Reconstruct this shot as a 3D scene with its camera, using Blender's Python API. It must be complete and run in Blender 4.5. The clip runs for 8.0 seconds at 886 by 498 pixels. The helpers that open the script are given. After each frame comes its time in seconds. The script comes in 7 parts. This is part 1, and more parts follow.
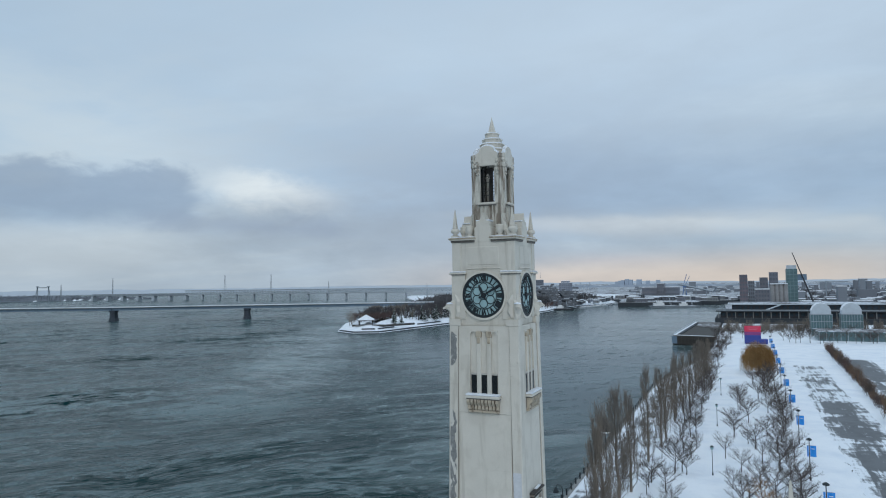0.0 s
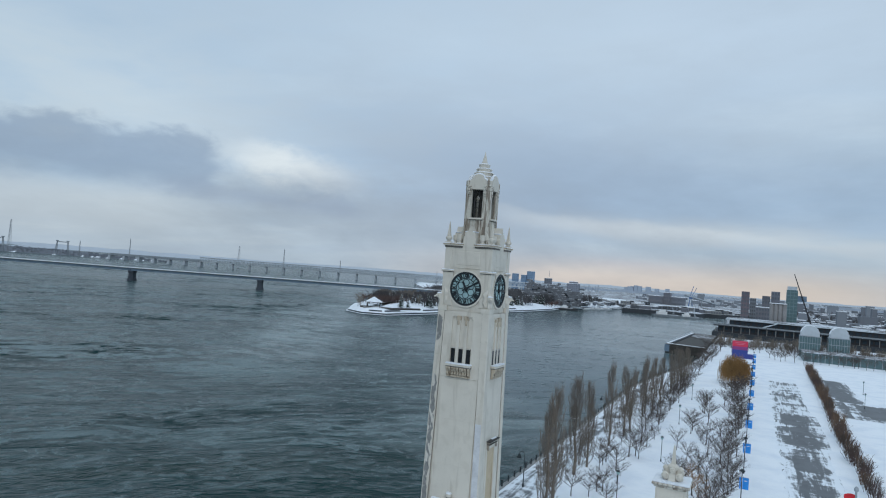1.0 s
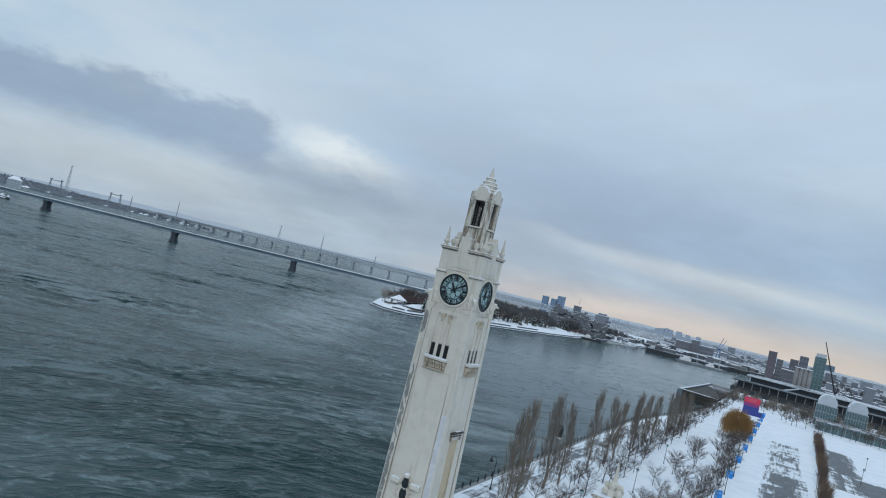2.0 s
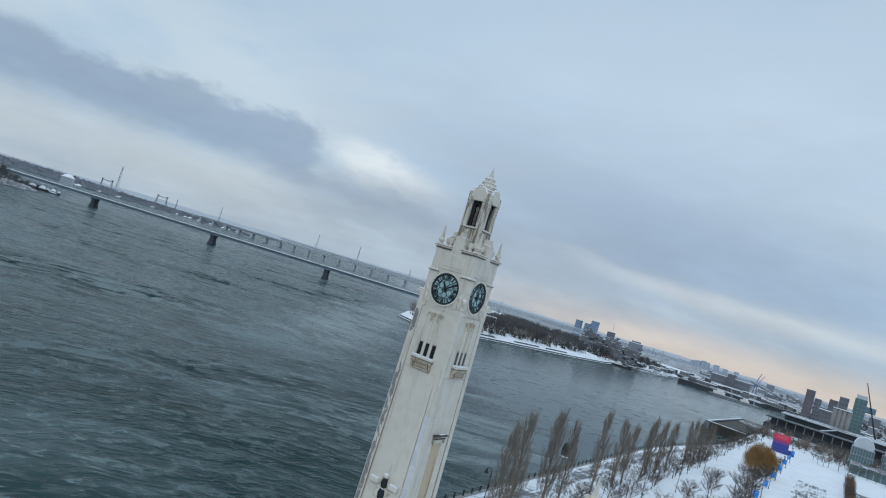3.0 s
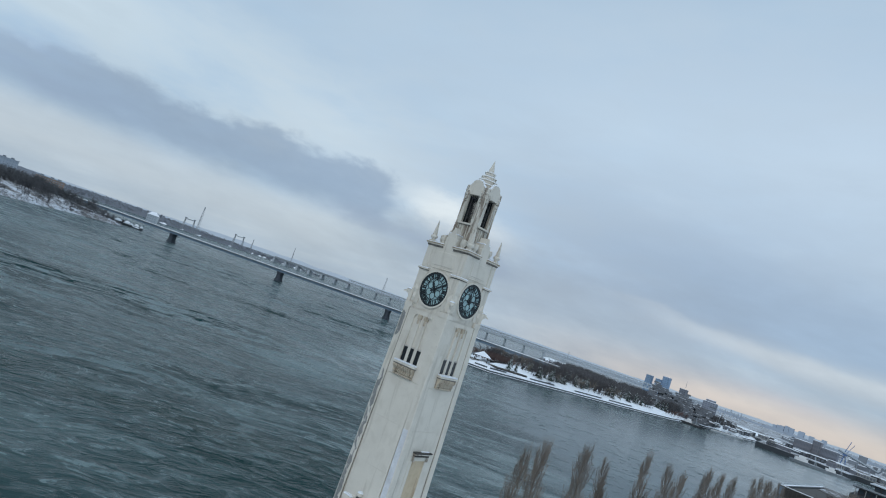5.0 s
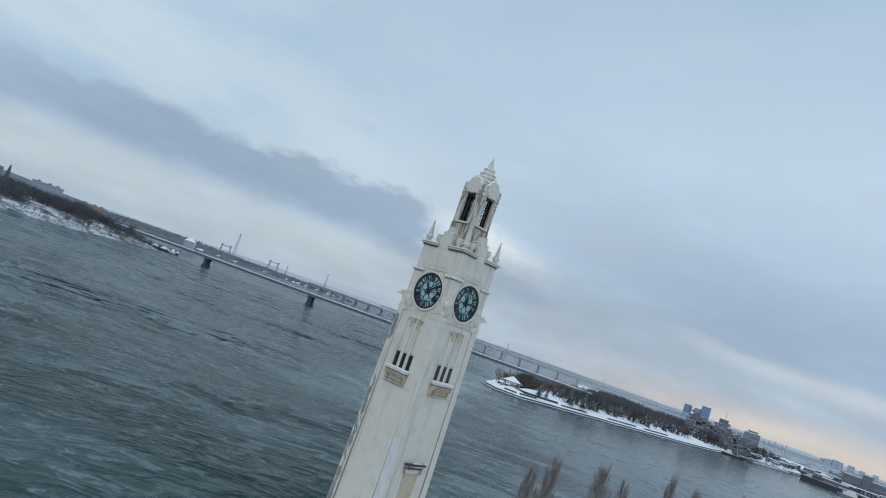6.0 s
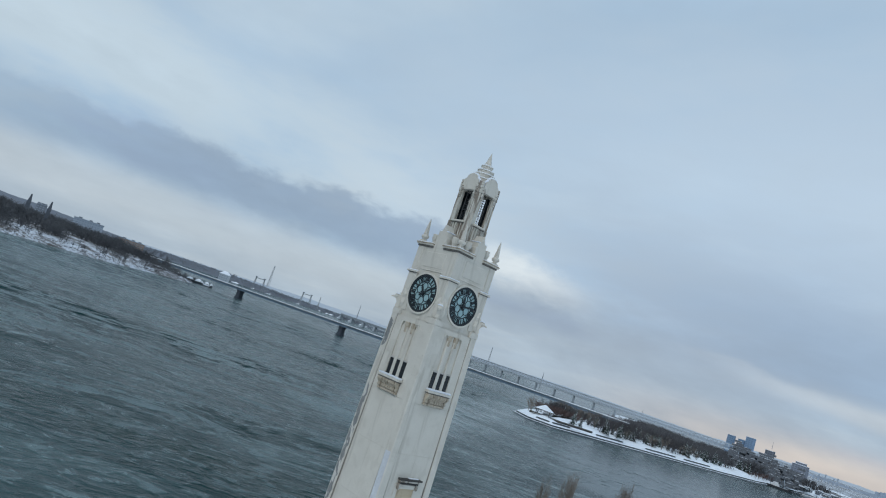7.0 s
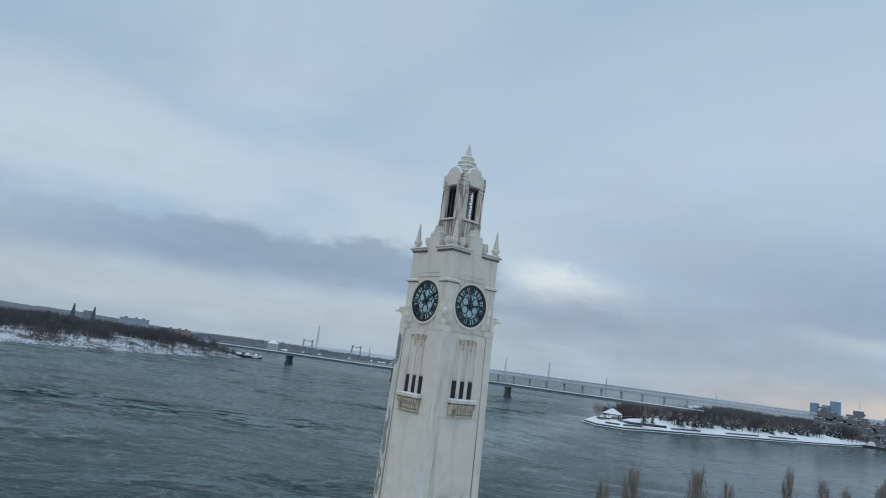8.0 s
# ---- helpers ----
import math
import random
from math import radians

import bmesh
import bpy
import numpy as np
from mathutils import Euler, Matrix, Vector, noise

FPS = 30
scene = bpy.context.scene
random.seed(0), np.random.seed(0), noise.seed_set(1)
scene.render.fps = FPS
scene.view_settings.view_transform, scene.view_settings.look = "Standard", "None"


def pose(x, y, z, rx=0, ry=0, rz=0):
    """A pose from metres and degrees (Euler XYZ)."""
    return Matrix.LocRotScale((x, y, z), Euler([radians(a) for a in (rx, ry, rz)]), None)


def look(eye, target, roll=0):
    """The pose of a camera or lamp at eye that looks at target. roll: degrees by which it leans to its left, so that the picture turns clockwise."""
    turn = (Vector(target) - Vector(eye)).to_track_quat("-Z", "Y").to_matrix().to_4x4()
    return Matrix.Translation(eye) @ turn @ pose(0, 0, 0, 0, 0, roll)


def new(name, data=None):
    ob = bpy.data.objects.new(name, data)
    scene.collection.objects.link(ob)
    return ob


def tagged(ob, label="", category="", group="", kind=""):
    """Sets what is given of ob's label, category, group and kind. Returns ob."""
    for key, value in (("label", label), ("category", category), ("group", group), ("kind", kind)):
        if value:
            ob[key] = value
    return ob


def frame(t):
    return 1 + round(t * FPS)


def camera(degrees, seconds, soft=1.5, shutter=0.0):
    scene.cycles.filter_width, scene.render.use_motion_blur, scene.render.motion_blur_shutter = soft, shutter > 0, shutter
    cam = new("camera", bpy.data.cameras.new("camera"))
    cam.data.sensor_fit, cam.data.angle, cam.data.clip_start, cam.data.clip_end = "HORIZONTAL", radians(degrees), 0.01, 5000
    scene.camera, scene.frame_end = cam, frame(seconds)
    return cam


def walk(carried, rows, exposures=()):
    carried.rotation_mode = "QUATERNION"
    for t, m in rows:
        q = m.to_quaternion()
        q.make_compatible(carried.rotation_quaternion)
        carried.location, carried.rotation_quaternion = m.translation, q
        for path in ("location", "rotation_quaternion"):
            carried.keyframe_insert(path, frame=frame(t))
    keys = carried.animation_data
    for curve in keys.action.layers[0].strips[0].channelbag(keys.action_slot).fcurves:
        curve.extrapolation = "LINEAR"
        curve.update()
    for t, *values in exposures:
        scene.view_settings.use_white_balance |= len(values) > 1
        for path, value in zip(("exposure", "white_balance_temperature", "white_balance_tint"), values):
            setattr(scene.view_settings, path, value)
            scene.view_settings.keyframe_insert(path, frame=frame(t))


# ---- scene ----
cam = camera(68.2, 8.0, soft=1.1)

# seconds, eye x, y, z, yaw to the left of +y, pitch up, roll
PATH = [
    (0, 19.60, -53.50, 31.90, 24.60, 2.85, -0.90),
    (0.5, 23.60, -62.95, 32.32, 24.08, 2.08, -0.90),
    (0.8, 26.35, -66.30, 32.46, 24.90, 1.91, 1.75),
    (1, 28.30, -67.95, 32.52, 25.72, 1.86, 4.30),
    (1.2, 30.10, -69.30, 32.52, 26.52, 1.86, 7.30),
    (1.6, 32.90, -71.00, 32.42, 27.78, 1.93, 10.95),
    (2, 35.10, -70.70, 32.20, 29.10, 2.10, 13.55),
    (2.3, 36.50, -69.75, 31.99, 30.12, 2.25, 14.85),
    (2.5, 37.31, -69.06, 31.86, 30.83, 2.37, 15.52),
    (3, 39.23, -66.95, 31.42, 32.64, 2.75, 16.77),
    (3.5, 40.79, -64.44, 30.83, 34.47, 3.25, 17.65),
    (4, 41.91, -61.61, 30.26, 36.29, 3.79, 18.26),
    (4.5, 42.72, -58.69, 29.71, 38.00, 4.31, 18.68),
    (6, 44.51, -50.01, 28.16, 43.30, 6.11, 19.29),
    (6.5, 44.89, -47.24, 27.57, 45.06, 6.87, 19.25),
    (7, 45.06, -44.33, 26.97, 46.90, 7.71, 18.75),
    (7.5, 45.08, -41.40, 26.36, 48.78, 8.63, 15.51),
    (8, 45.16, -38.81, 25.73, 50.52, 9.61, 7.42),
]


def flown(x, y, z, yaw, pitch, roll):
    a, b = radians(yaw), radians(pitch)
    ahead = Vector((-math.sin(a) * math.cos(b), math.cos(a) * math.cos(b), math.sin(b)))
    eye = Vector((x, y, z))
    return look(eye, eye + 100 * ahead, roll)


walk(cam, [(t, flown(*r)) for t, *r in PATH],
     [(0, -0.03), (2.5, 0.0), (4.5, 0.03), (6.5, 0.0), (8, -0.1)])

WATER_Z = -5.3
SUN_AZ, SUN_EL = 160.0, 42.0     # degrees from +y towards +x, and above the horizon


# ---- world and sun ----
class Nodes:
    """Short-hand for node trees."""

    def __init__(self, tree):
        self.tree = tree
        tree.nodes.clear()

    def add(self, kind):
        return self.tree.nodes.new(kind)

    def link(self, a, b):
        self.tree.links.new(a, b)

    def put(self, socket, value):
        if isinstance(value, bpy.types.NodeSocket):
            self.tree.links.new(value, socket)
        else:
            socket.default_value = value

    def math(self, op, a, b=0.0, c=0.0, clamp=False):
        n = self.add("ShaderNodeMath")
        n.operation, n.use_clamp = op, clamp
        for s, v in zip(n.inputs, (a, b, c)):
            self.put(s, v)
        return n.outputs[0]

    def noise(self, vector, scale, detail=4.0, rough=0.55, distort=0.0):
        n = self.add("ShaderNodeTexNoise")
        self.link(vector, n.inputs["Vector"])
        n.inputs["Scale"].default_value, n.inputs["Detail"].default_value = scale, detail
        n.inputs["Roughness"].default_value, n.inputs["Distortion"].default_value = rough, distort
        return n.outputs["Fac"]

    def ramp(self, fac, *stops):
        n = self.add("ShaderNodeValToRGB")
        e = n.color_ramp.elements
        while len(e) < len(stops):
            e.new(0.5)
        for el, (p, c) in zip(e, stops):
            el.position = p
            el.color = (*c, 1) if isinstance(c, tuple) else (c, c, c, 1)
        self.link(fac, n.inputs[0])
        return n.outputs["Color"]

    def mix(self, fac, a, b, blend="MIX"):
        n = self.add("ShaderNodeMix")
        n.data_type, n.blend_type = "RGBA", blend
        self.put(n.inputs[0], fac)
        for s, v in ((n.inputs[6], a), (n.inputs[7], b)):
            self.put(s, (*v, 1) if isinstance(v, tuple) else v)
        return n.outputs[2]

    def mapped(self, vector, scale=(1, 1, 1), turn=(0, 0, 0), shift=(0, 0, 0)):
        n = self.add("ShaderNodeMapping")
        self.link(vector, n.inputs["Vector"])
        n.inputs["Scale"].default_value, n.inputs["Rotation"].default_value, n.inputs["Location"].default_value = scale, turn, shift
        return n.outputs[0]

    def smooth(self, value, low, high):
        n = self.add("ShaderNodeMapRange")
        n.interpolation_type = "SMOOTHSTEP"
        self.put(n.inputs["Value"], value)
        n.inputs["From Min"].default_value, n.inputs["From Max"].default_value = low, high
        return n.outputs["Result"]


world = bpy.data.worlds.new("world")
scene.world = world
world.use_nodes = True
N = Nodes(world.node_tree)
out = N.add("ShaderNodeOutputWorld")
bg = N.add("ShaderNodeBackground")
N.link(bg.outputs[0], out.inputs[0])
way = N.add("ShaderNodeTexCoord").outputs["Generated"]
sep = N.add("ShaderNodeSeparateXYZ")
N.link(way, sep.inputs[0])
sx, sy, sz = sep.outputs
azim = N.math("MULTIPLY", N.math("ARCTAN2", sx, sy), 180 / math.pi)
elev = N.math("MULTIPLY", N.math("ARCSINE", sz), 180 / math.pi)
sky = N.add("ShaderNodeTexSky")
sky.sky_type, sky.sun_disc = "NISHITA", False
sky.sun_elevation, sky.sun_rotation = radians(SUN_EL), radians(SUN_AZ)
sky.altitude, sky.air_density, sky.dust_density = 0, 1.0, 2.0
# clouds lie on a sheet overhead: far ones close up towards the horizon
up = N.math("ADD", N.math("MAXIMUM", sz, 0.0), 0.10)
sheet = N.add("ShaderNodeCombineXYZ")
N.link(N.math("DIVIDE", sx, up), sheet.inputs[0])
N.link(N.math("DIVIDE", sy, up), sheet.inputs[1])
wob = N.noise(sheet.outputs[0], 0.9, 5, 0.55, 0.4)
big = N.noise(N.mapped(sheet.outputs[0], (0.35, 0.8, 1), (0, 0, 0.5), (3.1, 1.7, 0)), 0.8, 5, 0.5, 0.3)
polar = N.add("ShaderNodeCombineXYZ")
N.link(N.math("MULTIPLY", azim, 0.030), polar.inputs[0])
N.link(N.math("MULTIPLY", elev, 0.085), polar.inputs[1])
puff = N.noise(polar.outputs[0], 2.2, 6, 0.55, 0.25)
puff2 = N.noise(polar.outputs[0], 5.5, 5, 0.6, 0.2)
puffs = N.math("SUBTRACT", N.math("ADD", N.math("MULTIPLY", puff, 0.7), N.math("MULTIPLY", puff2, 0.3)), 0.5)
cloud = N.ramp(N.math("ADD", N.math("MULTIPLY", big, 0.7), N.math("MULTIPLY", wob, 0.3)),
               (0.30, (0.33, 0.42, 0.59)), (0.43, (0.38, 0.51, 0.66)), (0.55, (0.46, 0.58, 0.71)), (0.68, (0.63, 0.72, 0.79)))


def bank(az, el, wide, high, rise=0.0, edge=0.5, lump=6.0):
    """1 inside a cloud bank round a direction, 0 outside it, with a lumpy edge."""
    da = N.math("SUBTRACT", azim, az)
    de = N.math("SUBTRACT", N.math("SUBTRACT", elev, el), N.math("MULTIPLY", da, rise))
    a = N.math("DIVIDE", da, wide)
    b = N.math("DIVIDE", de, high)
    r = N.math("SQRT", N.math("ADD", N.math("MULTIPLY", a, a), N.math("MULTIPLY", b, b)))
    r = N.math("ADD", r, N.math("MULTIPLY", puffs, lump))
    return N.smooth(r, 1.0 + edge, 1.0 - edge)


# paler veil low over the horizon, warm where the light breaks through
low = N.smooth(elev, 7.5, 0.0)
cloud = N.mix(N.math("MULTIPLY", low, 0.60), cloud, (0.49, 0.535, 0.58))
glow = N.math("MULTIPLY", N.smooth(elev, 3.2, 0.2), N.smooth(N.math("ABSOLUTE", N.math("SUBTRACT", azim, -7.0)), 29.0, 8.0))
cloud = N.mix(N.math("MULTIPLY", glow, 0.75), cloud, (0.80, 0.65, 0.54))
cloud = N.mix(N.math("MULTIPLY", bank(-77, 13.0, 22, 4.0, -0.02, 0.9, 4.0), 0.72), cloud, (0.68, 0.77, 0.83))
cloud = N.mix(N.math("MULTIPLY", bank(-8, 11.5, 24, 5.0, 0.04, 0.8, 4.0), 0.55), cloud, (0.37, 0.485, 0.625))
cloud = N.mix(N.math("MULTIPLY", bank(-9, 4.6, 15, 0.9, 0.0, 0.8, 5.0), 0.55), cloud, (0.70, 0.73, 0.75))
cloud = N.mix(N.math("MULTIPLY", bank(-42.0, 9.0, 12.0, 3.2, -0.10, 1.0, 4.0), 0.55), cloud, (0.70, 0.77, 0.82))
cloud = N.mix(N.math("MULTIPLY", bank(-28, 4.0, 15, 2.8, 0.02, 0.9, 3.0), 0.66), cloud, (0.375, 0.428, 0.495))


def layer(az0, az1, mid, rise, bend, thick, soft_top, soft_foot, lump, right=2.0):
    """A long bank of cloud with a billowing top and a soft foot."""
    da = N.math("SUBTRACT", azim, (az0 + az1) / 2)
    line = N.math("ADD", mid, N.math("ADD", N.math("MULTIPLY", da, rise), N.math("MULTIPLY", N.math("MULTIPLY", da, da), bend)))
    off = N.math("SUBTRACT", elev, line)
    bil = N.math("MULTIPLY", N.math("SUBTRACT", N.math("ADD", N.math("MULTIPLY", billow, 0.65), N.math("MULTIPLY", billow2, 0.35)), 0.5), lump)
    top = N.smooth(N.math("ADD", off, bil), thick + soft_top, thick - soft_top)
    foot = N.smooth(N.math("ADD", off, N.math("MULTIPLY", bil, -0.6)), -thick - soft_foot, -thick + soft_foot)
    ends = N.math("MULTIPLY", N.smooth(N.math("ADD", azim, bil), az1 + right, az1 - right), N.smooth(azim, az0 - 8.0, az0 + 8.0))
    return N.math("MULTIPLY", N.math("MULTIPLY", top, foot), ends)


bp = N.add("ShaderNodeCombineXYZ")
N.link(N.math("MULTIPLY", azim, 0.115), bp.inputs[0])
N.link(N.math("MULTIPLY", elev, 0.22), bp.inputs[1])
billow = N.noise(bp.outputs[0], 1.0, 4, 0.5, 0.6)
billow2 = N.noise(bp.outputs[0], 3.4, 5, 0.6, 0.4)
main = N.math("MULTIPLY", layer(-92, -45.3, 6.95, 0.035, -0.0012, 1.9, 0.62, 1.0, 6.4, 1.4), N.math("ADD", 0.40, N.math("MULTIPLY", N.smooth(azim, -83.0, -68.0), 0.60)))
cloud = N.mix(N.math("MULTIPLY", N.smooth(N.math("ABSOLUTE", N.math("SUBTRACT", elev, 3.0)), 3.0, 0.5), N.math("MULTIPLY", N.smooth(azim, -40.0, -52.0), 0.66)), cloud, (0.555, 0.605, 0.655))
cloud = N.mix(N.math("MULTIPLY", main, N.math("ADD", 0.66, N.math("MULTIPLY", billow2, 0.30))), cloud, (0.30, 0.385, 0.51))
# the brightest gap, torn along its edges, and the low wisps under it
torn = N.math("MULTIPLY", N.math("SUBTRACT", N.math("ADD", N.math("MULTIPLY", billow, 0.4), N.math("MULTIPLY", billow2, 0.6)), 0.5), 3.6)
gap = N.math("ADD", N.math("SUBTRACT", elev, N.math("SUBTRACT", 7.85, N.math("MULTIPLY", N.math("ADD", azim, 39.5), 0.13))), torn)
gap = N.math("MULTIPLY", N.smooth(N.math("ABSOLUTE", gap), 2.2, 0.0), N.math("MULTIPLY", N.smooth(N.math("ADD", azim, torn), -46.5, -40.5), N.smooth(azim, -31.5, -38.5)))
cloud = N.mix(N.math("MULTIPLY", gap, 0.80), cloud, (0.95, 0.97, 0.95))
cloud = N.mix(N.math("MULTIPLY", layer(-49, -33, 4.9, -0.04, 0.0, 0.65, 0.6, 0.6, 3.6), 0.62), cloud, (0.33, 0.40, 0.52))
cloud = N.mix(N.math("MULTIPLY", bank(-22, 8.5, 17, 7.0, 0.0, 0.9, 1.5), 0.60), cloud, (0.355, 0.43, 0.555))
cloud = N.mix(N.math("MULTIPLY", bank(-2, 21, 30, 8.5, 0.0, 0.9, 1.5), 0.66), cloud, (0.62, 0.72, 0.84))
cloud = N.mix(N.math("MULTIPLY", bank(-34, 20, 22, 6.5, 0.1, 1.0, 2.5), 0.45), cloud, (0.58, 0.69, 0.81))
line = N.math("SUBTRACT", elev, N.math("SUBTRACT", 4.6, N.math("MULTIPLY", N.math("ADD", azim, 6.0), 0.065)))
line = N.math("ADD", line, N.math("MULTIPLY", N.math("SUBTRACT", billow, 0.5), 2.2))
side = N.math("MULTIPLY", N.smooth(azim, -29.0, -13.0), N.smooth(azim, 34.0, 16.0))
rim = N.math("MULTIPLY", N.math("MULTIPLY", N.smooth(line, -1.3, 0.0), N.smooth(line, 0.7, 0.0)), side)
above = N.math("MULTIPLY", N.math("MULTIPLY", N.smooth(line, 0.1, 1.6), N.smooth(line, 9.0, 4.0)), side)
cloud = N.mix(N.math("MULTIPLY", above, 0.55), cloud, (0.355, 0.46, 0.61))
cloud = N.mix(N.math("MULTIPLY", rim, 0.36), cloud, (0.70, 0.73, 0.76))
# mottling at a smaller scale
cloud = N.mix(1.0, cloud, N.math("ADD", 1.0, N.math("MULTIPLY", puffs, N.math("ADD", 0.25, N.math("MULTIPLY", N.smooth(elev, 25.0, 4.0), 0.35)))), "MULTIPLY")
# an overcast sky is brighter overhead and on the side of the veiled sun
sunward = N.math("ADD", N.math("MULTIPLY", sx, math.sin(radians(SUN_AZ))), N.math("MULTIPLY", sy, math.cos(radians(SUN_AZ))))
lift = N.math("ADD", 1.0, N.math("MULTIPLY", N.smooth(sz, 0.45, 1.0), 0.45))
lift = N.math("ADD", lift, N.math("MULTIPLY", N.smooth(sunward, 0.0, 0.9), 0.10))
cloud = N.mix(1.0, cloud, lift, "MULTIPLY")
cloud = N.mix(1.0, cloud, (0.958, 1.0, 1.016), "MULTIPLY")
clear = N.mix(1.0, sky.outputs[0], (0.08, 0.08, 0.08), "MULTIPLY")
N.link(N.mix(0.93, clear, cloud), bg.inputs["Color"])
bg.inputs["Strength"].default_value = 1.0

sun = new("sun", bpy.data.lights.new("sun", "SUN"))
sun.data.energy, sun.data.angle, sun.data.color = 0.55, radians(25), (1.0, 0.93, 0.84)
a, e = radians(SUN_AZ), radians(SUN_EL)
sun.matrix_world = look((0, 0, 0), (-math.sin(a) * math.cos(e), -math.cos(a) * math.cos(e), -math.sin(e)))
sun.location = (60, -160, 150)


# ---- materials ----
def material(name, rough=0.8, metal=0.0):
    m = bpy.data.materials.new(name)
    m.use_nodes = True
    n = Nodes(m.node_tree)
    o = n.add("ShaderNodeOutputMaterial")
    b = n.add("ShaderNodeBsdfPrincipled")
    n.link(b.outputs[0], o.inputs[0])
    b.inputs["Roughness"].default_value, b.inputs["Metallic"].default_value = rough, metal
    return m, n, b


def bumped(n, b, height, strength=0.3, distance=0.05):
    k = n.add("ShaderNodeBump")
    k.inputs["Strength"].default_value, k.inputs["Distance"].default_value = strength, distance
    n.link(height, k.inputs["Height"])
    n.link(k.outputs[0], b.inputs["Normal"])


def plain(name, colour, rough=0.7, metal=0.0, vary=0.18, scale=2.0, bump=0.15):
    """A painted, cast or woven surface with patchy tone and fine grain."""
    m, n, b = material(name, rough, metal)
    at = n.add("ShaderNodeTexCoord").outputs["Object"]
    f = n.math("ADD", n.math("MULTIPLY", n.noise(at, scale), 0.6), n.math("MULTIPLY", n.noise(at, scale * 9, 3), 0.4))
    dark = tuple(c * (1 - vary) for c in colour)
    lite = tuple(min(1, c * (1 + vary)) for c in colour)
    n.link(n.ramp(f, (0.35, dark), (0.65, lite)), b.inputs["Base Color"])
    bumped(n, b, n.noise(at, scale * 14, 3), bump, 0.02)
    return m


def stone_material(name, base, stain, from_=0.53, size=1.0, dirt=0.50):
    m, n, b = material(name, 0.85)
    at = n.mapped(n.add("ShaderNodeTexCoord").outputs["Object"], (size, size, size))
    broad = n.noise(at, 0.35, 5, 0.6)
    runs = n.noise(n.mapped(at, (1.1, 1.1, 0.13)), 1.0, 5, 0.60, 0.8)
    blotch = n.noise(at, 0.75, 4, 0.55, 0.5)
    grain = n.noise(at, 11.0, 4, 0.7)
    tone = n.ramp(n.math("ADD", n.math("MULTIPLY", broad, 0.6), n.math("MULTIPLY", grain, 0.4)),
                  (0.32, tuple(c * 0.86 for c in base)), (0.66, base))
    tone = n.mix(n.math("MULTIPLY", n.smooth(runs, from_, from_ + 0.18), dirt), tone, stain)
    tone = n.mix(n.math("MULTIPLY", n.smooth(blotch, 0.48, 0.66), 0.38), tone, tuple(0.5 * (p + q) for p, q in zip(base, stain)))
    spots = n.noise(at, 2.7, 7, 0.72, 0.5)
    tone = n.mix(n.math("MULTIPLY", n.smooth(spots, 0.63, 0.74), 0.55), tone, tuple(c * 0.62 for c in stain))
    n.link(tone, b.inputs["Base Color"])
    bumped(n, b, n.math("ADD", grain, n.math("MULTIPLY", spots, 1.5)), 0.35, 0.03)
    return m


def snow_material(name, dirt=0.10, scale=0.12):
    m, n, b = material(name, 0.75)
    at = n.add("ShaderNodeTexCoord").outputs["Object"]
    drift = n.noise(at, scale, 6, 0.6, 0.4)
    fine = n.noise(at, scale * 18, 5, 0.65)
    tone = n.ramp(drift, (0.30, (0.74, 0.78, 0.84)), (0.55, (0.86, 0.88, 0.91)))
    tone = n.mix(n.math("MULTIPLY", n.smooth(fine, 0.60, 0.72), dirt * 3), tone, (0.42, 0.41, 0.40))
    n.link(tone, b.inputs["Base Color"])
    bumped(n, b, n.math("ADD", n.math("MULTIPLY", drift, 2.0), fine), 0.5, 0.25)
    return m


M = {}
M["stone"] = stone_material("stone", (0.668, 0.622, 0.540), (0.37, 0.328, 0.265))
M["stone_worn"] = stone_material("stone_worn", (0.62, 0.585, 0.51), (0.17, 0.130, 0.095), 0.43, 2.3, 0.85)
M["ochre"] = stone_material("ochre", (0.56, 0.455, 0.315), (0.27, 0.185, 0.11), 0.50, 1.6, 0.7)
# near-black stone for grime, and for shade painted under ledges and inside the belfry
M["grime_shade"] = stone_material("grime_shade", (0.15, 0.138, 0.122), (0.06, 0.055, 0.05))
M["joint"] = stone_material("joint", (0.30, 0.275, 0.24), (0.16, 0.135, 0.11), 0.46)
M["stone_brown"] = stone_material("stone_brown", (0.50, 0.425, 0.325), (0.16, 0.115, 0.075), 0.47, 2.3, 0.8)
M["stone_dark"] = stone_material("stone_dark", (0.52, 0.49, 0.44), (0.30, 0.27, 0.23))
M["repair"] = plain("repair", (0.56, 0.565, 0.575), 0.85, 0, 0.14, 0.5)
M["peeled"] = stone_material("peeled", (0.22, 0.22, 0.213), (0.15, 0.15, 0.145))
def flaking_material():
    """Grey undercoat where the pale render has come away in scraps."""
    m, n, b = material("flaking", 0.9)
    at = n.add("ShaderNodeTexCoord").outputs["Object"]
    scrap = n.noise(n.mapped(at, (1.6, 1.6, 0.8)), 1.0, 6, 0.62, 0.8)
    grey = n.ramp(n.noise(at, 5.0, 5, 0.7), (0.35, (0.15, 0.15, 0.145)), (0.65, (0.27, 0.27, 0.26)))
    n.link(n.mix(n.smooth(scrap, 0.53, 0.58), grey, (0.62, 0.59, 0.53)), b.inputs["Base Color"])
    bumped(n, b, scrap, 0.6, 0.03)
    return m


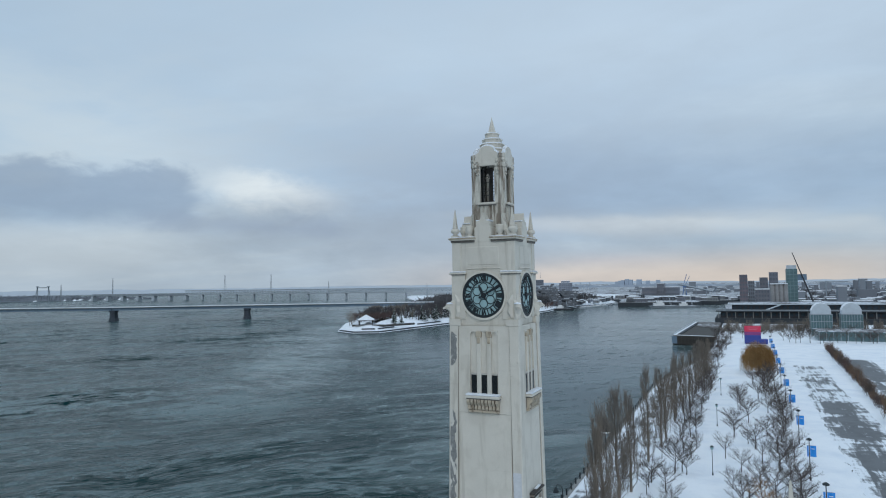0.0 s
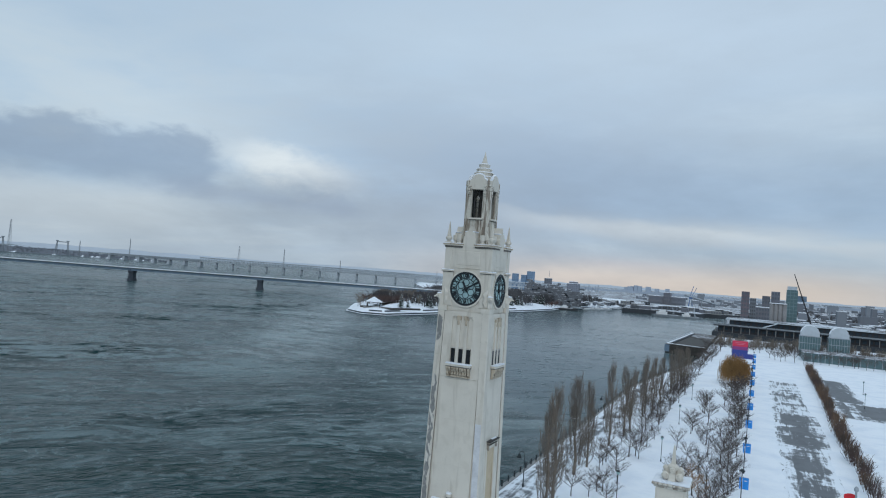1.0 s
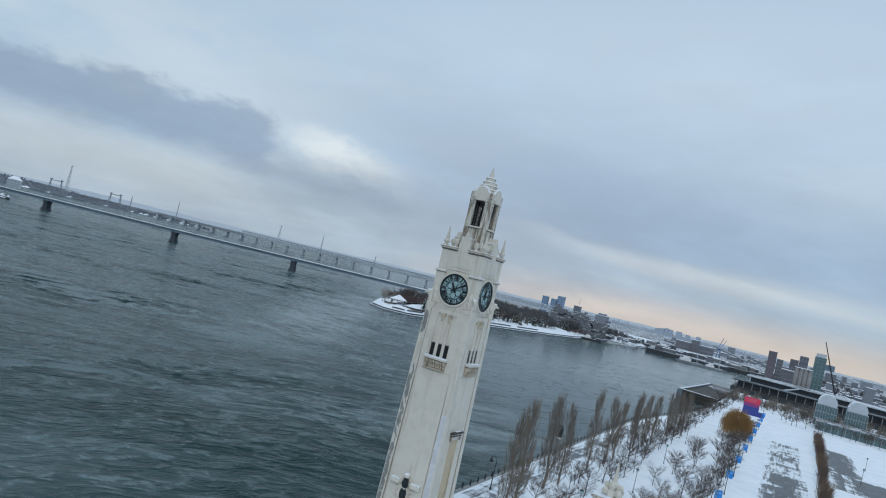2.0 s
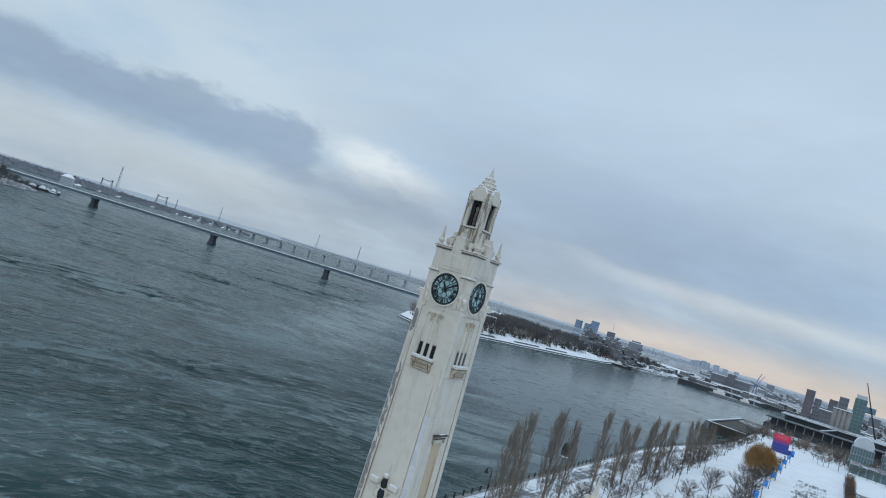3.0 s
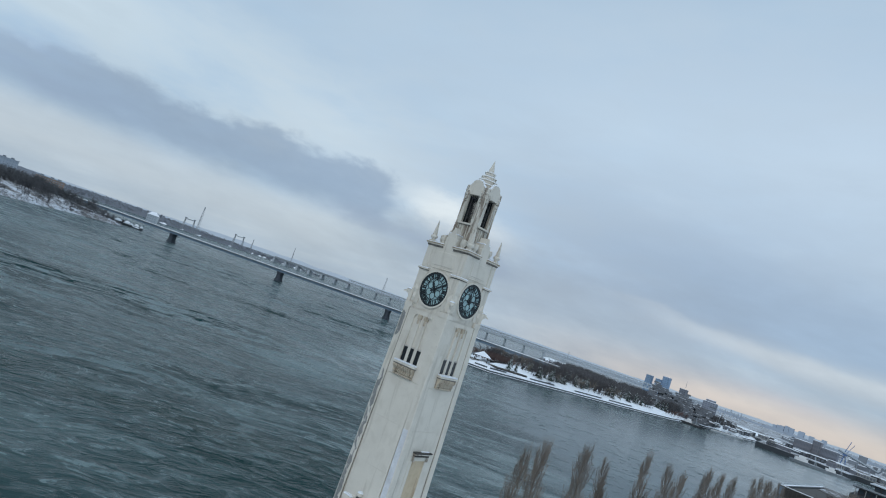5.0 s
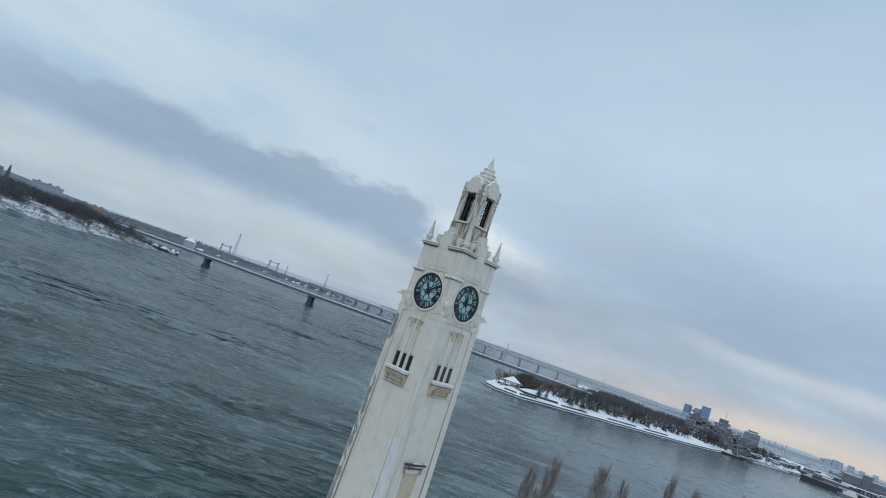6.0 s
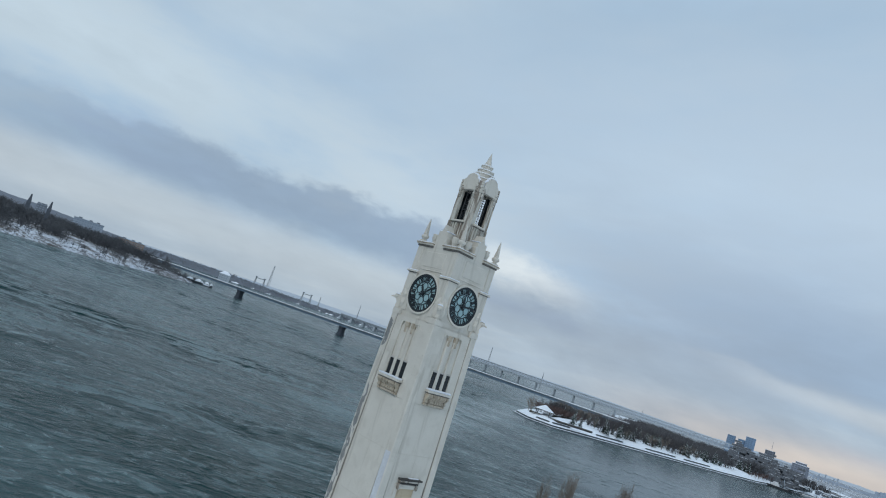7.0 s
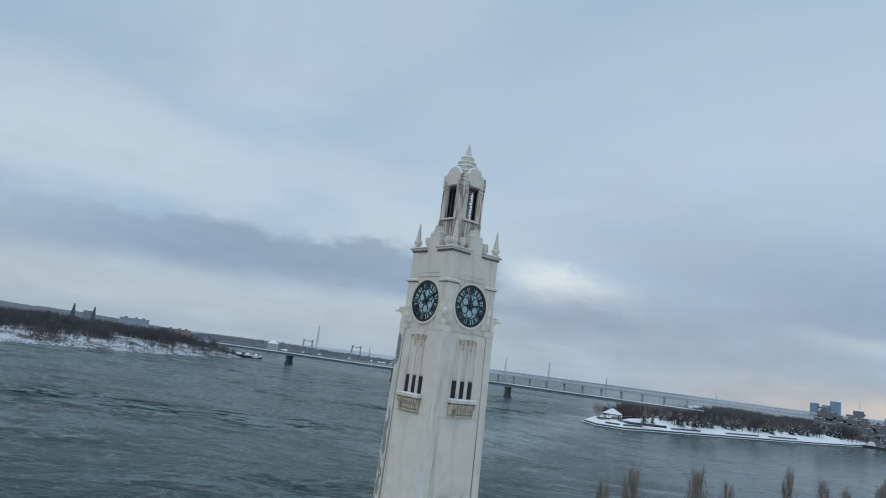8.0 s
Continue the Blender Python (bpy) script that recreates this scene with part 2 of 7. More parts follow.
M["flaking"] = flaking_material()
M["soot"] = stone_material("soot", (0.055, 0.051, 0.047), (0.02, 0.019, 0.018))
M["snow"] = snow_material("snow", 0.16, 0.16)
M["snow_cap"] = snow_material("snow_cap", 0.02, 1.5)
M["black_iron"] = plain("black_iron", (0.015, 0.022, 0.026), 0.5, 0.2, 0.2, 6)
M["opal"] = plain("opal", (0.30, 0.445, 0.455), 0.35, 0, 0.15, 1.4, 0.05)
M["dark_glass"] = plain("dark_glass", (0.012, 0.014, 0.016), 0.12, 0, 0.3, 3, 0.0)
M["lattice"] = plain("lattice", (0.10, 0.10, 0.10), 0.6, 0.4, 0.2, 4)
M["bark_poplar"] = plain("bark_poplar", (0.19, 0.155, 0.125), 0.9, 0, 0.3, 0.8)
M["twig_poplar"] = plain("twig_poplar", (0.190, 0.160, 0.132), 0.9, 0, 0.3, 0.5, 0)
M["bark"] = plain("bark", (0.075, 0.062, 0.055), 0.9, 0, 0.3, 1.0)
M["twig"] = plain("twig", (0.085, 0.068, 0.060), 0.9, 0, 0.3, 0.6, 0)
M["twig_shore"] = plain("twig_shore", (0.088, 0.090, 0.096), 0.9, 0, 0.35, 0.05, 0)
M["twig_dark"] = plain("twig_dark", (0.066, 0.061, 0.063), 0.9, 0, 0.35, 0.05, 0)
# twig colour greyed for haze, for the farther woods
M["twig_haze"] = plain("twig_haze", (0.092, 0.090, 0.095), 0.9, 0, 0.35, 0.05, 0)
M["twig_red"] = plain("twig_red", (0.100, 0.066, 0.060), 0.9, 0, 0.3, 0.6, 0)
M["twig_hedge"] = plain("twig_hedge", (0.085, 0.062, 0.050), 0.9, 0, 0.3, 0.6, 0)
M["rust_twig"] = plain("rust_twig", (0.17, 0.105, 0.065), 0.9, 0, 0.3, 0.6, 0)
M["willow"] = plain("willow", (0.31, 0.175, 0.065), 0.9, 0, 0.3, 0.5, 0)
M["needle"] = plain("needle", (0.035, 0.055, 0.045), 0.85, 0, 0.4, 0.5, 0)
M["rust_leaf"] = plain("rust_leaf", (0.30, 0.17, 0.08), 0.9, 0, 0.3, 0.5, 0)
M["concrete"] = stone_material("concrete", (0.30, 0.30, 0.29), (0.16, 0.16, 0.15))
M["concrete_dark"] = stone_material("concrete_dark", (0.058, 0.066, 0.076), (0.030, 0.036, 0.043))
M["pier_stone"] = plain("pier_stone", (0.060, 0.072, 0.088), 0.85, 0, 0.30, 0.5)
M["timber_wet"] = plain("timber_wet", (0.055, 0.050, 0.045), 0.8, 0, 0.35, 0.4)
M["steel_grey"] = plain("steel_grey", (0.30, 0.33, 0.36), 0.5, 0.3, 0.15, 0.2)
M["steel_pale"] = plain("steel_pale", (0.52, 0.57, 0.61), 0.6, 0.0, 0.12, 0.05)
# steel paled towards the haze over the far bridge
M["truss"] = plain("truss", (0.385, 0.42, 0.455), 0.6, 0.0, 0.12, 0.05)
M["girder_blue"] = plain("girder_blue", (0.155, 0.225, 0.30), 0.5, 0.1, 0.15, 0.1)
M["banner_blue"] = plain("banner_blue", (0.02, 0.26, 0.72), 0.6, 0, 0.1, 1.0)
M["panel_red"] = plain("panel_red", (0.62, 0.035, 0.085), 0.6, 0, 0.1, 0.4)
M["panel_navy"] = plain("panel_navy", (0.035, 0.055, 0.26), 0.6, 0, 0.1, 0.4)
M["panel_purple"] = plain("panel_purple", (0.24, 0.045, 0.18), 0.6, 0, 0.1, 0.4)
M["panel_pink"] = plain("panel_pink", (0.62, 0.16, 0.22), 0.6, 0, 0.1, 0.4)
M["flag_red"] = plain("flag_red", (0.62, 0.02, 0.03), 0.75, 0, 0.08, 1.5)
M["flag_white"] = plain("flag_white", (0.80, 0.80, 0.80), 0.75, 0, 0.05, 1.5)
M["dark_roof"] = plain("dark_roof", (0.05, 0.05, 0.055), 0.7, 0, 0.2, 0.1)
# brick_far, turret_stone, brick_mauve and tower_far carry haze in their colour: paler, bluer
M["brick_far"] = plain("brick_far", (0.190, 0.188, 0.210), 0.85, 0, 0.2, 0.05)
M["turret_stone"] = plain("turret_stone", (0.105, 0.118, 0.140), 0.8, 0, 0.15, 0.2)
M["brick_mauve"] = plain("brick_mauve", (0.205, 0.168, 0.190), 0.85, 0, 0.2, 0.05)
M["tower_far"] = plain("tower_far", (0.195, 0.205, 0.240), 0.7, 0, 0.15, 0.05)
M["glass_green"] = plain("glass_green", (0.105, 0.180, 0.192), 0.3, 0, 0.15, 0.1, 0)
M["pane_far"] = plain("pane_far", (0.06, 0.08, 0.10), 0.2, 0, 0.3, 0.3, 0)
# haze painted into the pane: less contrast than pane_far
M["pane_soft"] = plain("pane_soft", (0.120, 0.134, 0.158), 0.35, 0, 0.25, 0.3, 0)
M["silo_grey"] = plain("silo_grey", (0.245, 0.240, 0.240), 0.85, 0, 0.2, 0.1)
M["band_green"] = plain("band_green", (0.20, 0.29, 0.305), 0.5, 0, 0.15, 0.1)
# blued for haze; the second is its shaded copy, dealt out at random
M["habitat"] = plain("habitat", (0.170, 0.182, 0.200), 0.85, 0, 0.2, 0.05)
M["habitat_shade"] = plain("habitat_shade", (0.105, 0.115, 0.130), 0.85, 0, 0.2, 0.05)
M["crane_blue"] = plain("crane_blue", (0.10, 0.18, 0.36), 0.6, 0, 0.15, 0.1)


def water_material():
    m, n, b = material("water", 0.10)
    at = n.add("ShaderNodeTexCoord").outputs["Object"]
    b.inputs["IOR"].default_value = 1.33
    place = n.add("ShaderNodeSeparateXYZ")
    n.link(at, place.inputs[0])
    px, py = place.outputs[0], place.outputs[1]
    # the current draws the ripples out along one heading, and bends them
    warp = n.add("ShaderNodeTexNoise")
    n.link(at, warp.inputs["Vector"])
    warp.inputs["Scale"].default_value, warp.inputs["Detail"].default_value = 0.012, 3
    bend = n.add("ShaderNodeVectorMath")
    bend.operation = "MULTIPLY_ADD"
    n.link(warp.outputs["Color"], bend.inputs[0])
    bend.inputs[1].default_value = (34, 34, 0)
    n.link(at, bend.inputs[2])
    flow = n.mapped(bend.outputs[0], (1, 1, 1), (0, 0, radians(-48)))
    gust = n.noise(n.mapped(flow, (0.006, 0.013, 1)), 1.0, 4, 0.55, 0.8)
    streak = n.noise(n.mapped(flow, (0.020, 0.075, 1)), 1.0, 5, 0.62, 1.2)
    chop = n.noise(n.mapped(flow, (0.19, 0.42, 1)), 1.0, 3, 0.55, 1.1)
    fine = n.noise(n.mapped(flow, (0.5, 1.5, 1)), 1.0, 4, 0.62, 0.8)
    far = n.noise(n.mapped(flow, (0.045, 0.11, 1)), 1.0, 4, 0.62, 1.0)
    # the channel behind the island point lies in the lee of the current
    lee = n.math("ADD", n.math("MULTIPLY", n.math("ADD", px, 40.0), 0.806), n.math("MULTIPLY", n.math("SUBTRACT", py, 60.0), 0.591))
    lee = n.smooth(n.math("ADD", lee, n.math("MULTIPLY", n.math("SUBTRACT", gust, 0.5), 160.0)), -12.0, 45.0)
    wild = n.math("MULTIPLY", n.math("ADD", 0.55, n.math("MULTIPLY", n.smooth(gust, 0.38, 0.58), 0.45)), n.math("SUBTRACT", 1.0, lee))
    mixed = n.math("ADD", n.math("MULTIPLY", chop, 0.62), n.math("ADD", n.math("MULTIPLY", fine, 0.14), n.math("MULTIPLY", far, 0.24)))
    # out in the stream the waves run longer than in the shelter of the pier
    stream = n.smooth(n.math("ADD", px, n.math("MULTIPLY", py, 0.35)), -20.0, -120.0)
    broad = n.noise(n.mapped(flow, (0.020, 0.034, 1)), 1.0, 3, 0.6, 1.2)
    roll = n.math("ADD", n.noise(n.mapped(flow, (0.085, 0.17, 1)), 1.0, 5, 0.72, 1.3), n.math("MULTIPLY", n.math("SUBTRACT", broad, 0.5), 0.45))
    calm = n.math("SUBTRACT", 1.0, stream)
    # bright and dark wave faces are painted into the colour, not left to reflection
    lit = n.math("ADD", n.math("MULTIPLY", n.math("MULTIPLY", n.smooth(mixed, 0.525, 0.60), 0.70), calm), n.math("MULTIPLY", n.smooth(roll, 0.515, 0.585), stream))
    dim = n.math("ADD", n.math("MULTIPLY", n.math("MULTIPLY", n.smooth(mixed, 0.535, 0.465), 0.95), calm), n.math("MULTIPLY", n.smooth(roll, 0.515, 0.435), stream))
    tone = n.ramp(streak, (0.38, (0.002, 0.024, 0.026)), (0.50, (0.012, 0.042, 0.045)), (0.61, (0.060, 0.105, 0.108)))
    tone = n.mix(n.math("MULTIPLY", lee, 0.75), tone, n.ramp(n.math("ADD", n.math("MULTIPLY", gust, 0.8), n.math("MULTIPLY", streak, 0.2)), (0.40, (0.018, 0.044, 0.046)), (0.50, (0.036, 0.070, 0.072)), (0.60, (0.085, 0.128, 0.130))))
    # paler tone lies in long bands across the far reach of the lee
    pale_band = n.noise(n.mapped(bend.outputs[0], (0.0045, 0.030, 1), (0, 0, radians(-20))), 1.0, 4, 0.55, 0.6)
    pale_band = n.math("MULTIPLY", n.math("MULTIPLY", n.math("MULTIPLY", lee, n.smooth(px, -130.0, -30.0)), n.smooth(py, 110.0, 520.0)), n.math("ADD", 0.16, n.math("MULTIPLY", n.smooth(pale_band, 0.50, 0.60), 0.84)))
    tone = n.mix(n.math("MULTIPLY", pale_band, 0.75), tone, (0.27, 0.32, 0.325))
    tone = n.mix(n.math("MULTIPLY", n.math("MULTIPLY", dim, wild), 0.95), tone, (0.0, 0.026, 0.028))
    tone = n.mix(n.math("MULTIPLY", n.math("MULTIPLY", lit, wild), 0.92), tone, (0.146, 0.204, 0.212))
    # water off the wooded shore is paler
    shore_pale = n.math("MULTIPLY", n.smooth(px, -260.0, -480.0), n.smooth(py, 190.0, 90.0))
    tone = n.mix(n.math("MULTIPLY", shore_pale, 0.30), tone, (0.15, 0.215, 0.22))
    # sheen along the edge of the lee is painted as paler streaks
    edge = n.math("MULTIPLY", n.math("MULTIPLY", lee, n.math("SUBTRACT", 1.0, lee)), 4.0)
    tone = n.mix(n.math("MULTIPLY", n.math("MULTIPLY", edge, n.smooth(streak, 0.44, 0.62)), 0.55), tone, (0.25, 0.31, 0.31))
    # the stream breaks round the island point and trails a pale plume of ruffled water
    off = n.math("ADD", n.math("MULTIPLY", n.math("ADD", px, 262.0), 0.882), n.math("MULTIPLY", n.math("SUBTRACT", py, 355.0), 0.474))
    off = n.math("ADD", off, n.math("MULTIPLY", n.math("SUBTRACT", gust, 0.5), 90.0))
    run = n.math("SUBTRACT", n.math("MULTIPLY", n.math("ADD", px, 262.0), 0.474), n.math("MULTIPLY", n.math("SUBTRACT", py, 355.0), 0.882))
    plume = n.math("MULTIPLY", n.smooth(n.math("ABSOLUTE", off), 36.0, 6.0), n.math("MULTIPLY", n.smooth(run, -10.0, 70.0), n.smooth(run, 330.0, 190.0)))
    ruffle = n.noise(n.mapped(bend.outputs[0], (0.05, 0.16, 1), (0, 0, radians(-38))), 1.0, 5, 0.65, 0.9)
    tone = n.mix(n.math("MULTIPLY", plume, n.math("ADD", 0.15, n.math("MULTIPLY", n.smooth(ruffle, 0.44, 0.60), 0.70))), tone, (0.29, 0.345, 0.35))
    # two currents meet along a dark seam off the seawall
    seam = n.math("SUBTRACT", n.math("MULTIPLY", n.math("ADD", px, 72.0), 0.72), n.math("MULTIPLY", n.math("SUBTRACT", py, 7.0), 0.69))
    seam = n.math("ADD", seam, n.math("MULTIPLY", n.math("SUBTRACT", streak, 0.5), 26.0))
    inshore = n.math("MULTIPLY", n.math("MULTIPLY", n.smooth(seam, 4.0, 30.0), n.smooth(py, 6.0, -14.0)), n.smooth(lit, -0.6, 1.0))
    tone = n.mix(n.math("MULTIPLY", n.math("MULTIPLY", inshore, n.math("SUBTRACT", 1.0, lee)), 0.50), tone, (0.21, 0.29, 0.295))
    seam = n.math("MULTIPLY", n.smooth(n.math("ABSOLUTE", seam), 11.0, 0.5), n.smooth(px, -140.0, -95.0))
    tone = n.mix(n.math("MULTIPLY", n.math("MULTIPLY", seam, n.smooth(chop, 0.66, 0.46)), 0.70), tone, (0.0, 0.024, 0.021))
    # the water is darker in the corner behind the tower
    ex, ey = n.math("ADD", px, 31.0), n.math("SUBTRACT", py, 24.0)
    corner_dark = n.math("SQRT", n.math("ADD", n.math("MULTIPLY", ex, ex), n.math("MULTIPLY", n.math("MULTIPLY", ey, ey), 0.6)))
    corner_dark = n.smooth(n.math("ADD", corner_dark, n.math("MULTIPLY", n.math("SUBTRACT", streak, 0.5), 40.0)), 30.0, 8.0)
    tone = n.mix(n.math("MULTIPLY", corner_dark, 0.45), tone, (0.004, 0.034, 0.032))
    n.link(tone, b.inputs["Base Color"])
    n.link(n.ramp(lit, (0.0, 0.16), (0.9, 0.40)), b.inputs["Roughness"])
    # steep wave faces mirror little: specular falls with the dark pattern and in lee
    n.link(n.math("SUBTRACT", n.math("SUBTRACT", 0.40, n.math("MULTIPLY", wild, 0.10)), n.math("ADD", n.math("MULTIPLY", n.math("MULTIPLY", dim, wild), 0.30), n.math("MULTIPLY", n.math("MULTIPLY", lee, n.smooth(py, 700.0, 200.0)), 0.20))), b.inputs["Specular IOR Level"])
    h = n.math("ADD", n.math("MULTIPLY", chop, 0.9), n.math("MULTIPLY", fine, 0.22))
    h = n.math("ADD", n.math("MULTIPLY", h, n.math("ADD", 0.006, wild)), n.math("MULTIPLY", far, n.math("SUBTRACT", 1.0, n.math("MULTIPLY", lee, 0.97))))
    bumped(n, b, h, 1.0, 1.5)
    return m


M["water"] = water_material()


def litter_material(name, shift=0.0):
    """Snow worn through to dead leaves and undergrowth."""
    m, n, b = material(name, 0.9)
    at = n.add("ShaderNodeTexCoord").outputs["Object"]
    f = n.math("ADD", n.math("MULTIPLY", n.noise(at, 0.03, 5, 0.6), 0.5), n.math("MULTIPLY", n.noise(at, 0.35, 5, 0.7), 0.5))
    n.link(n.ramp(n.math("ADD", f, shift), (0.44, (0.060, 0.050, 0.045)), (0.52, (0.14, 0.13, 0.125)), (0.60, (0.60, 0.63, 0.68))), b.inputs["Base Color"])
    bumped(n, b, f, 0.5, 0.5)
    return m


M["litter"] = litter_material("litter")
M["litter_snow"] = litter_material("litter_snow", 0.055)
M["roof_worn"] = litter_material("roof_worn", 0.075)
M["bank_snow"] = litter_material("bank_snow", 0.052)


def lane_material():
    """Scraped asphalt with snow left on it in streaks."""
    m, n, b = material("lane", 0.55)
    at = n.add("ShaderNodeTexCoord").outputs["Object"]
    along = n.noise(n.mapped(at, (1.1, 0.07, 1)), 1.0, 6, 0.65, 0.5)
    blot = n.noise(at, 0.11, 6, 0.6, 0.6)
    f = n.math("ADD", n.math("MULTIPLY", along, 0.5), n.math("MULTIPLY", blot, 0.5))
    tone = n.ramp(f, (0.38, (0.055, 0.056, 0.060)), (0.465, (0.20, 0.21, 0.22)), (0.525, (0.78, 0.81, 0.85)))
    n.link(tone, b.inputs["Base Color"])
    bumped(n, b, f, 0.4, 0.1)
    return m


M["lane"] = lane_material()


def cleared(name, x0, x1, y0, y1, worn, soft=3.0):
    """Wet asphalt scraped bare inside an uneven edge, with snow left in streaks and lumps."""
    m, n, b = material(name, 0.45)
    at = n.add("ShaderNodeTexCoord").outputs["Object"]
    place = n.add("ShaderNodeSeparateXYZ")
    n.link(at, place.inputs[0])
    dx = n.math("MINIMUM", n.math("SUBTRACT", place.outputs[0], x0), n.math("SUBTRACT", x1, place.outputs[0]))
    dy = n.math("MINIMUM", n.math("SUBTRACT", place.outputs[1], y0), n.math("SUBTRACT", y1, place.outputs[1]))
    near_edge = n.math("MINIMUM", dx, dy)
    blot = n.noise(at, 0.16, 6, 0.62, 0.7)
    along = n.noise(n.mapped(at, (0.95, 0.08, 1)), 1.0, 6, 0.65, 0.5)
    across = n.noise(n.mapped(at, (0.12, 0.8, 1), (0, 0, 0.2)), 1.0, 6, 0.65, 0.6)
    bare = n.math("ADD", n.math("MULTIPLY", n.smooth(near_edge, 0.0, soft), 0.30), n.math("MULTIPLY", n.math("SUBTRACT", n.math("ADD", n.math("MULTIPLY", blot, 0.4), n.math("ADD", n.math("MULTIPLY", along, 0.42), n.math("MULTIPLY", across, 0.18))), 0.5), 2.6))
    bare = n.smooth(n.math("ADD", bare, worn), 0.18, 0.42)
    tone = n.mix(bare, (0.80, 0.83, 0.87), n.ramp(blot, (0.35, (0.034, 0.036, 0.040)), (0.62, (0.090, 0.095, 0.102))))
    n.link(tone, b.inputs["Base Color"])
    n.link(n.ramp(bare, (0.0, 0.8), (1.0, 0.42)), b.inputs["Roughness"])
    bumped(n, b, bare, 0.4, -0.08)
    return m


M["walk_trodden"] = cleared("walk_trodden", -5.0, 0.8, -9, 152, 0.0, 1.5)
M["lane_bare"] = cleared("lane_bare", 34.2, 45.2, 94, 141, 0.24, 5.0)
M["lane_worn"] = cleared("lane_worn", 34.6, 43.8, 40, 95, 0.12)
M["asphalt"] = cleared("asphalt", 51.5, 62, 146, 238, 0.27, 4.0)
M["asphalt_yard"] = cleared("asphalt_yard", 55, 92, 147, 179, 0.25, 5.0)


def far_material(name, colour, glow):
    """Distance: the haze of kilometres of winter air put into its colour and glow."""
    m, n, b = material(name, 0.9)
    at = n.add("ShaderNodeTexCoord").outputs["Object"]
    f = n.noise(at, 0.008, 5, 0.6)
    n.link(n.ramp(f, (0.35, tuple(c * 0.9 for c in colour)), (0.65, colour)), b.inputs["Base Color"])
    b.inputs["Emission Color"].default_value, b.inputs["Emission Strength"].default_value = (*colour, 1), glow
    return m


# haze is mixed into these colours instead of lying in the air
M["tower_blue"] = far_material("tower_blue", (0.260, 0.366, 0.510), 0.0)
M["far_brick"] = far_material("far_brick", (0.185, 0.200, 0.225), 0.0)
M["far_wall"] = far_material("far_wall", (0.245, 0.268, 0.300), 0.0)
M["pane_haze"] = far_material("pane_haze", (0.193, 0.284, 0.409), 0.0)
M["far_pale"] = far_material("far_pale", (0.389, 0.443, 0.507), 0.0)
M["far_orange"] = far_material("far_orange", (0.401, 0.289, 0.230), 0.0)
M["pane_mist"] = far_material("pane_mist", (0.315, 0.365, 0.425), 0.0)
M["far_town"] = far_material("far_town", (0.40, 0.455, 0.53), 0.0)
# backdrop woods and hills glow faintly for haze, with no light source
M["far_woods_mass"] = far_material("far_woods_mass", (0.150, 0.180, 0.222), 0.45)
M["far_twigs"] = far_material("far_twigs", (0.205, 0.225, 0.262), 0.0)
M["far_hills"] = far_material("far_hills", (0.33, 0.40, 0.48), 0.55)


# ---- shapes ----
class Shape:
    """A list of corners and faces that grows piece by piece."""

    def __init__(self):
        self.v, self.f = [], []

    def add(self, verts, faces, m=None):
        k = len(self.v)
        self.v += [tuple(m @ Vector(p)) for p in verts] if m is not None else [tuple(p) for p in verts]
        self.f += [tuple(i + k for i in f) for f in faces]
        return self

    def box(self, x0, x1, y0, y1, z0, z1, m=None, bevel=0.0):
        if bevel:
            c = bevel
            ring = [(x0 + c, y0), (x1 - c, y0), (x1, y0 + c), (x1, y1 - c), (x1 - c, y1), (x0 + c, y1), (x0, y1 - c), (x0, y0 + c)]
            ins = [(x0 + c, y0 + c), (x1 - c, y0 + c), (x1 - c, y0 + c), (x1 - c, y1 - c), (x1 - c, y1 - c), (x0 + c, y1 - c), (x0 + c, y1 - c), (x0 + c, y0 + c)]
            return self.loft([[(*p, z0) for p in ins], [(*p, z0 + c) for p in ring], [(*p, z1 - c) for p in ring], [(*p, z1) for p in ins]], m)
        v = [(x, y, z) for z in (z0, z1) for x, y in ((x0, y0), (x1, y0), (x1, y1), (x0, y1))]
        return self.add(v, [(3, 2, 1, 0), (4, 5, 6, 7), (0, 1, 5, 4), (1, 2, 6, 5), (2, 3, 7, 6), (3, 0, 4, 7)], m)

    def loft(self, rings, m=None, caps=True):
        n = len(rings[0])
        v = [p for r in rings for p in r]
        f = [(i * n + j, i * n + (j + 1) % n, (i + 1) * n + (j + 1) % n, (i + 1) * n + j) for i in range(len(rings) - 1) for j in range(n)]
        if caps:
            f += [tuple(range(n))[::-1], tuple((len(rings) - 1) * n + j for j in range(n))]
        return self.add(v, f, m)

    def prism(self, poly, z0, z1, m=None, grow=0.0):
        """poly counter-clockwise; grow widens the foot."""
        foot = [(x * (1 + grow), y * (1 + grow), z0) for x, y in poly]
        return self.loft([foot, [(x, y, z1) for x, y in poly]], m)

    def lathe(self, profile, n=12, m=None, turn=0.0):
        rings = [[(r * math.cos(turn + 2 * math.pi * j / n), r * math.sin(turn + 2 * math.pi * j / n), z) for j in range(n)] for r, z in profile]
        return self.loft(rings, m)

    def beam(self, a, b, r0, r1=None, n=4):
        r1 = r0 if r1 is None else r1
        a, b = Vector(a), Vector(b)
        w = (b - a)
        s = w.orthogonal().normalized()
        t = w.normalized().cross(s)
        ring = [(math.cos(2 * math.pi * (j + 0.5) / n), math.sin(2 * math.pi * (j + 0.5) / n)) for j in range(n)]
        return self.loft([[a + (s * c + t * d) * r for c, d in ring] for a, r in ((a, r0), (b, r1))])

    def mesh(self, name, smooth=False):
        me = bpy.data.meshes.new(name)
        me.from_pydata(self.v, [], self.f)
        me.update()
        if smooth:
            me.polygons.foreach_set("use_smooth", [True] * len(me.polygons))
        return me


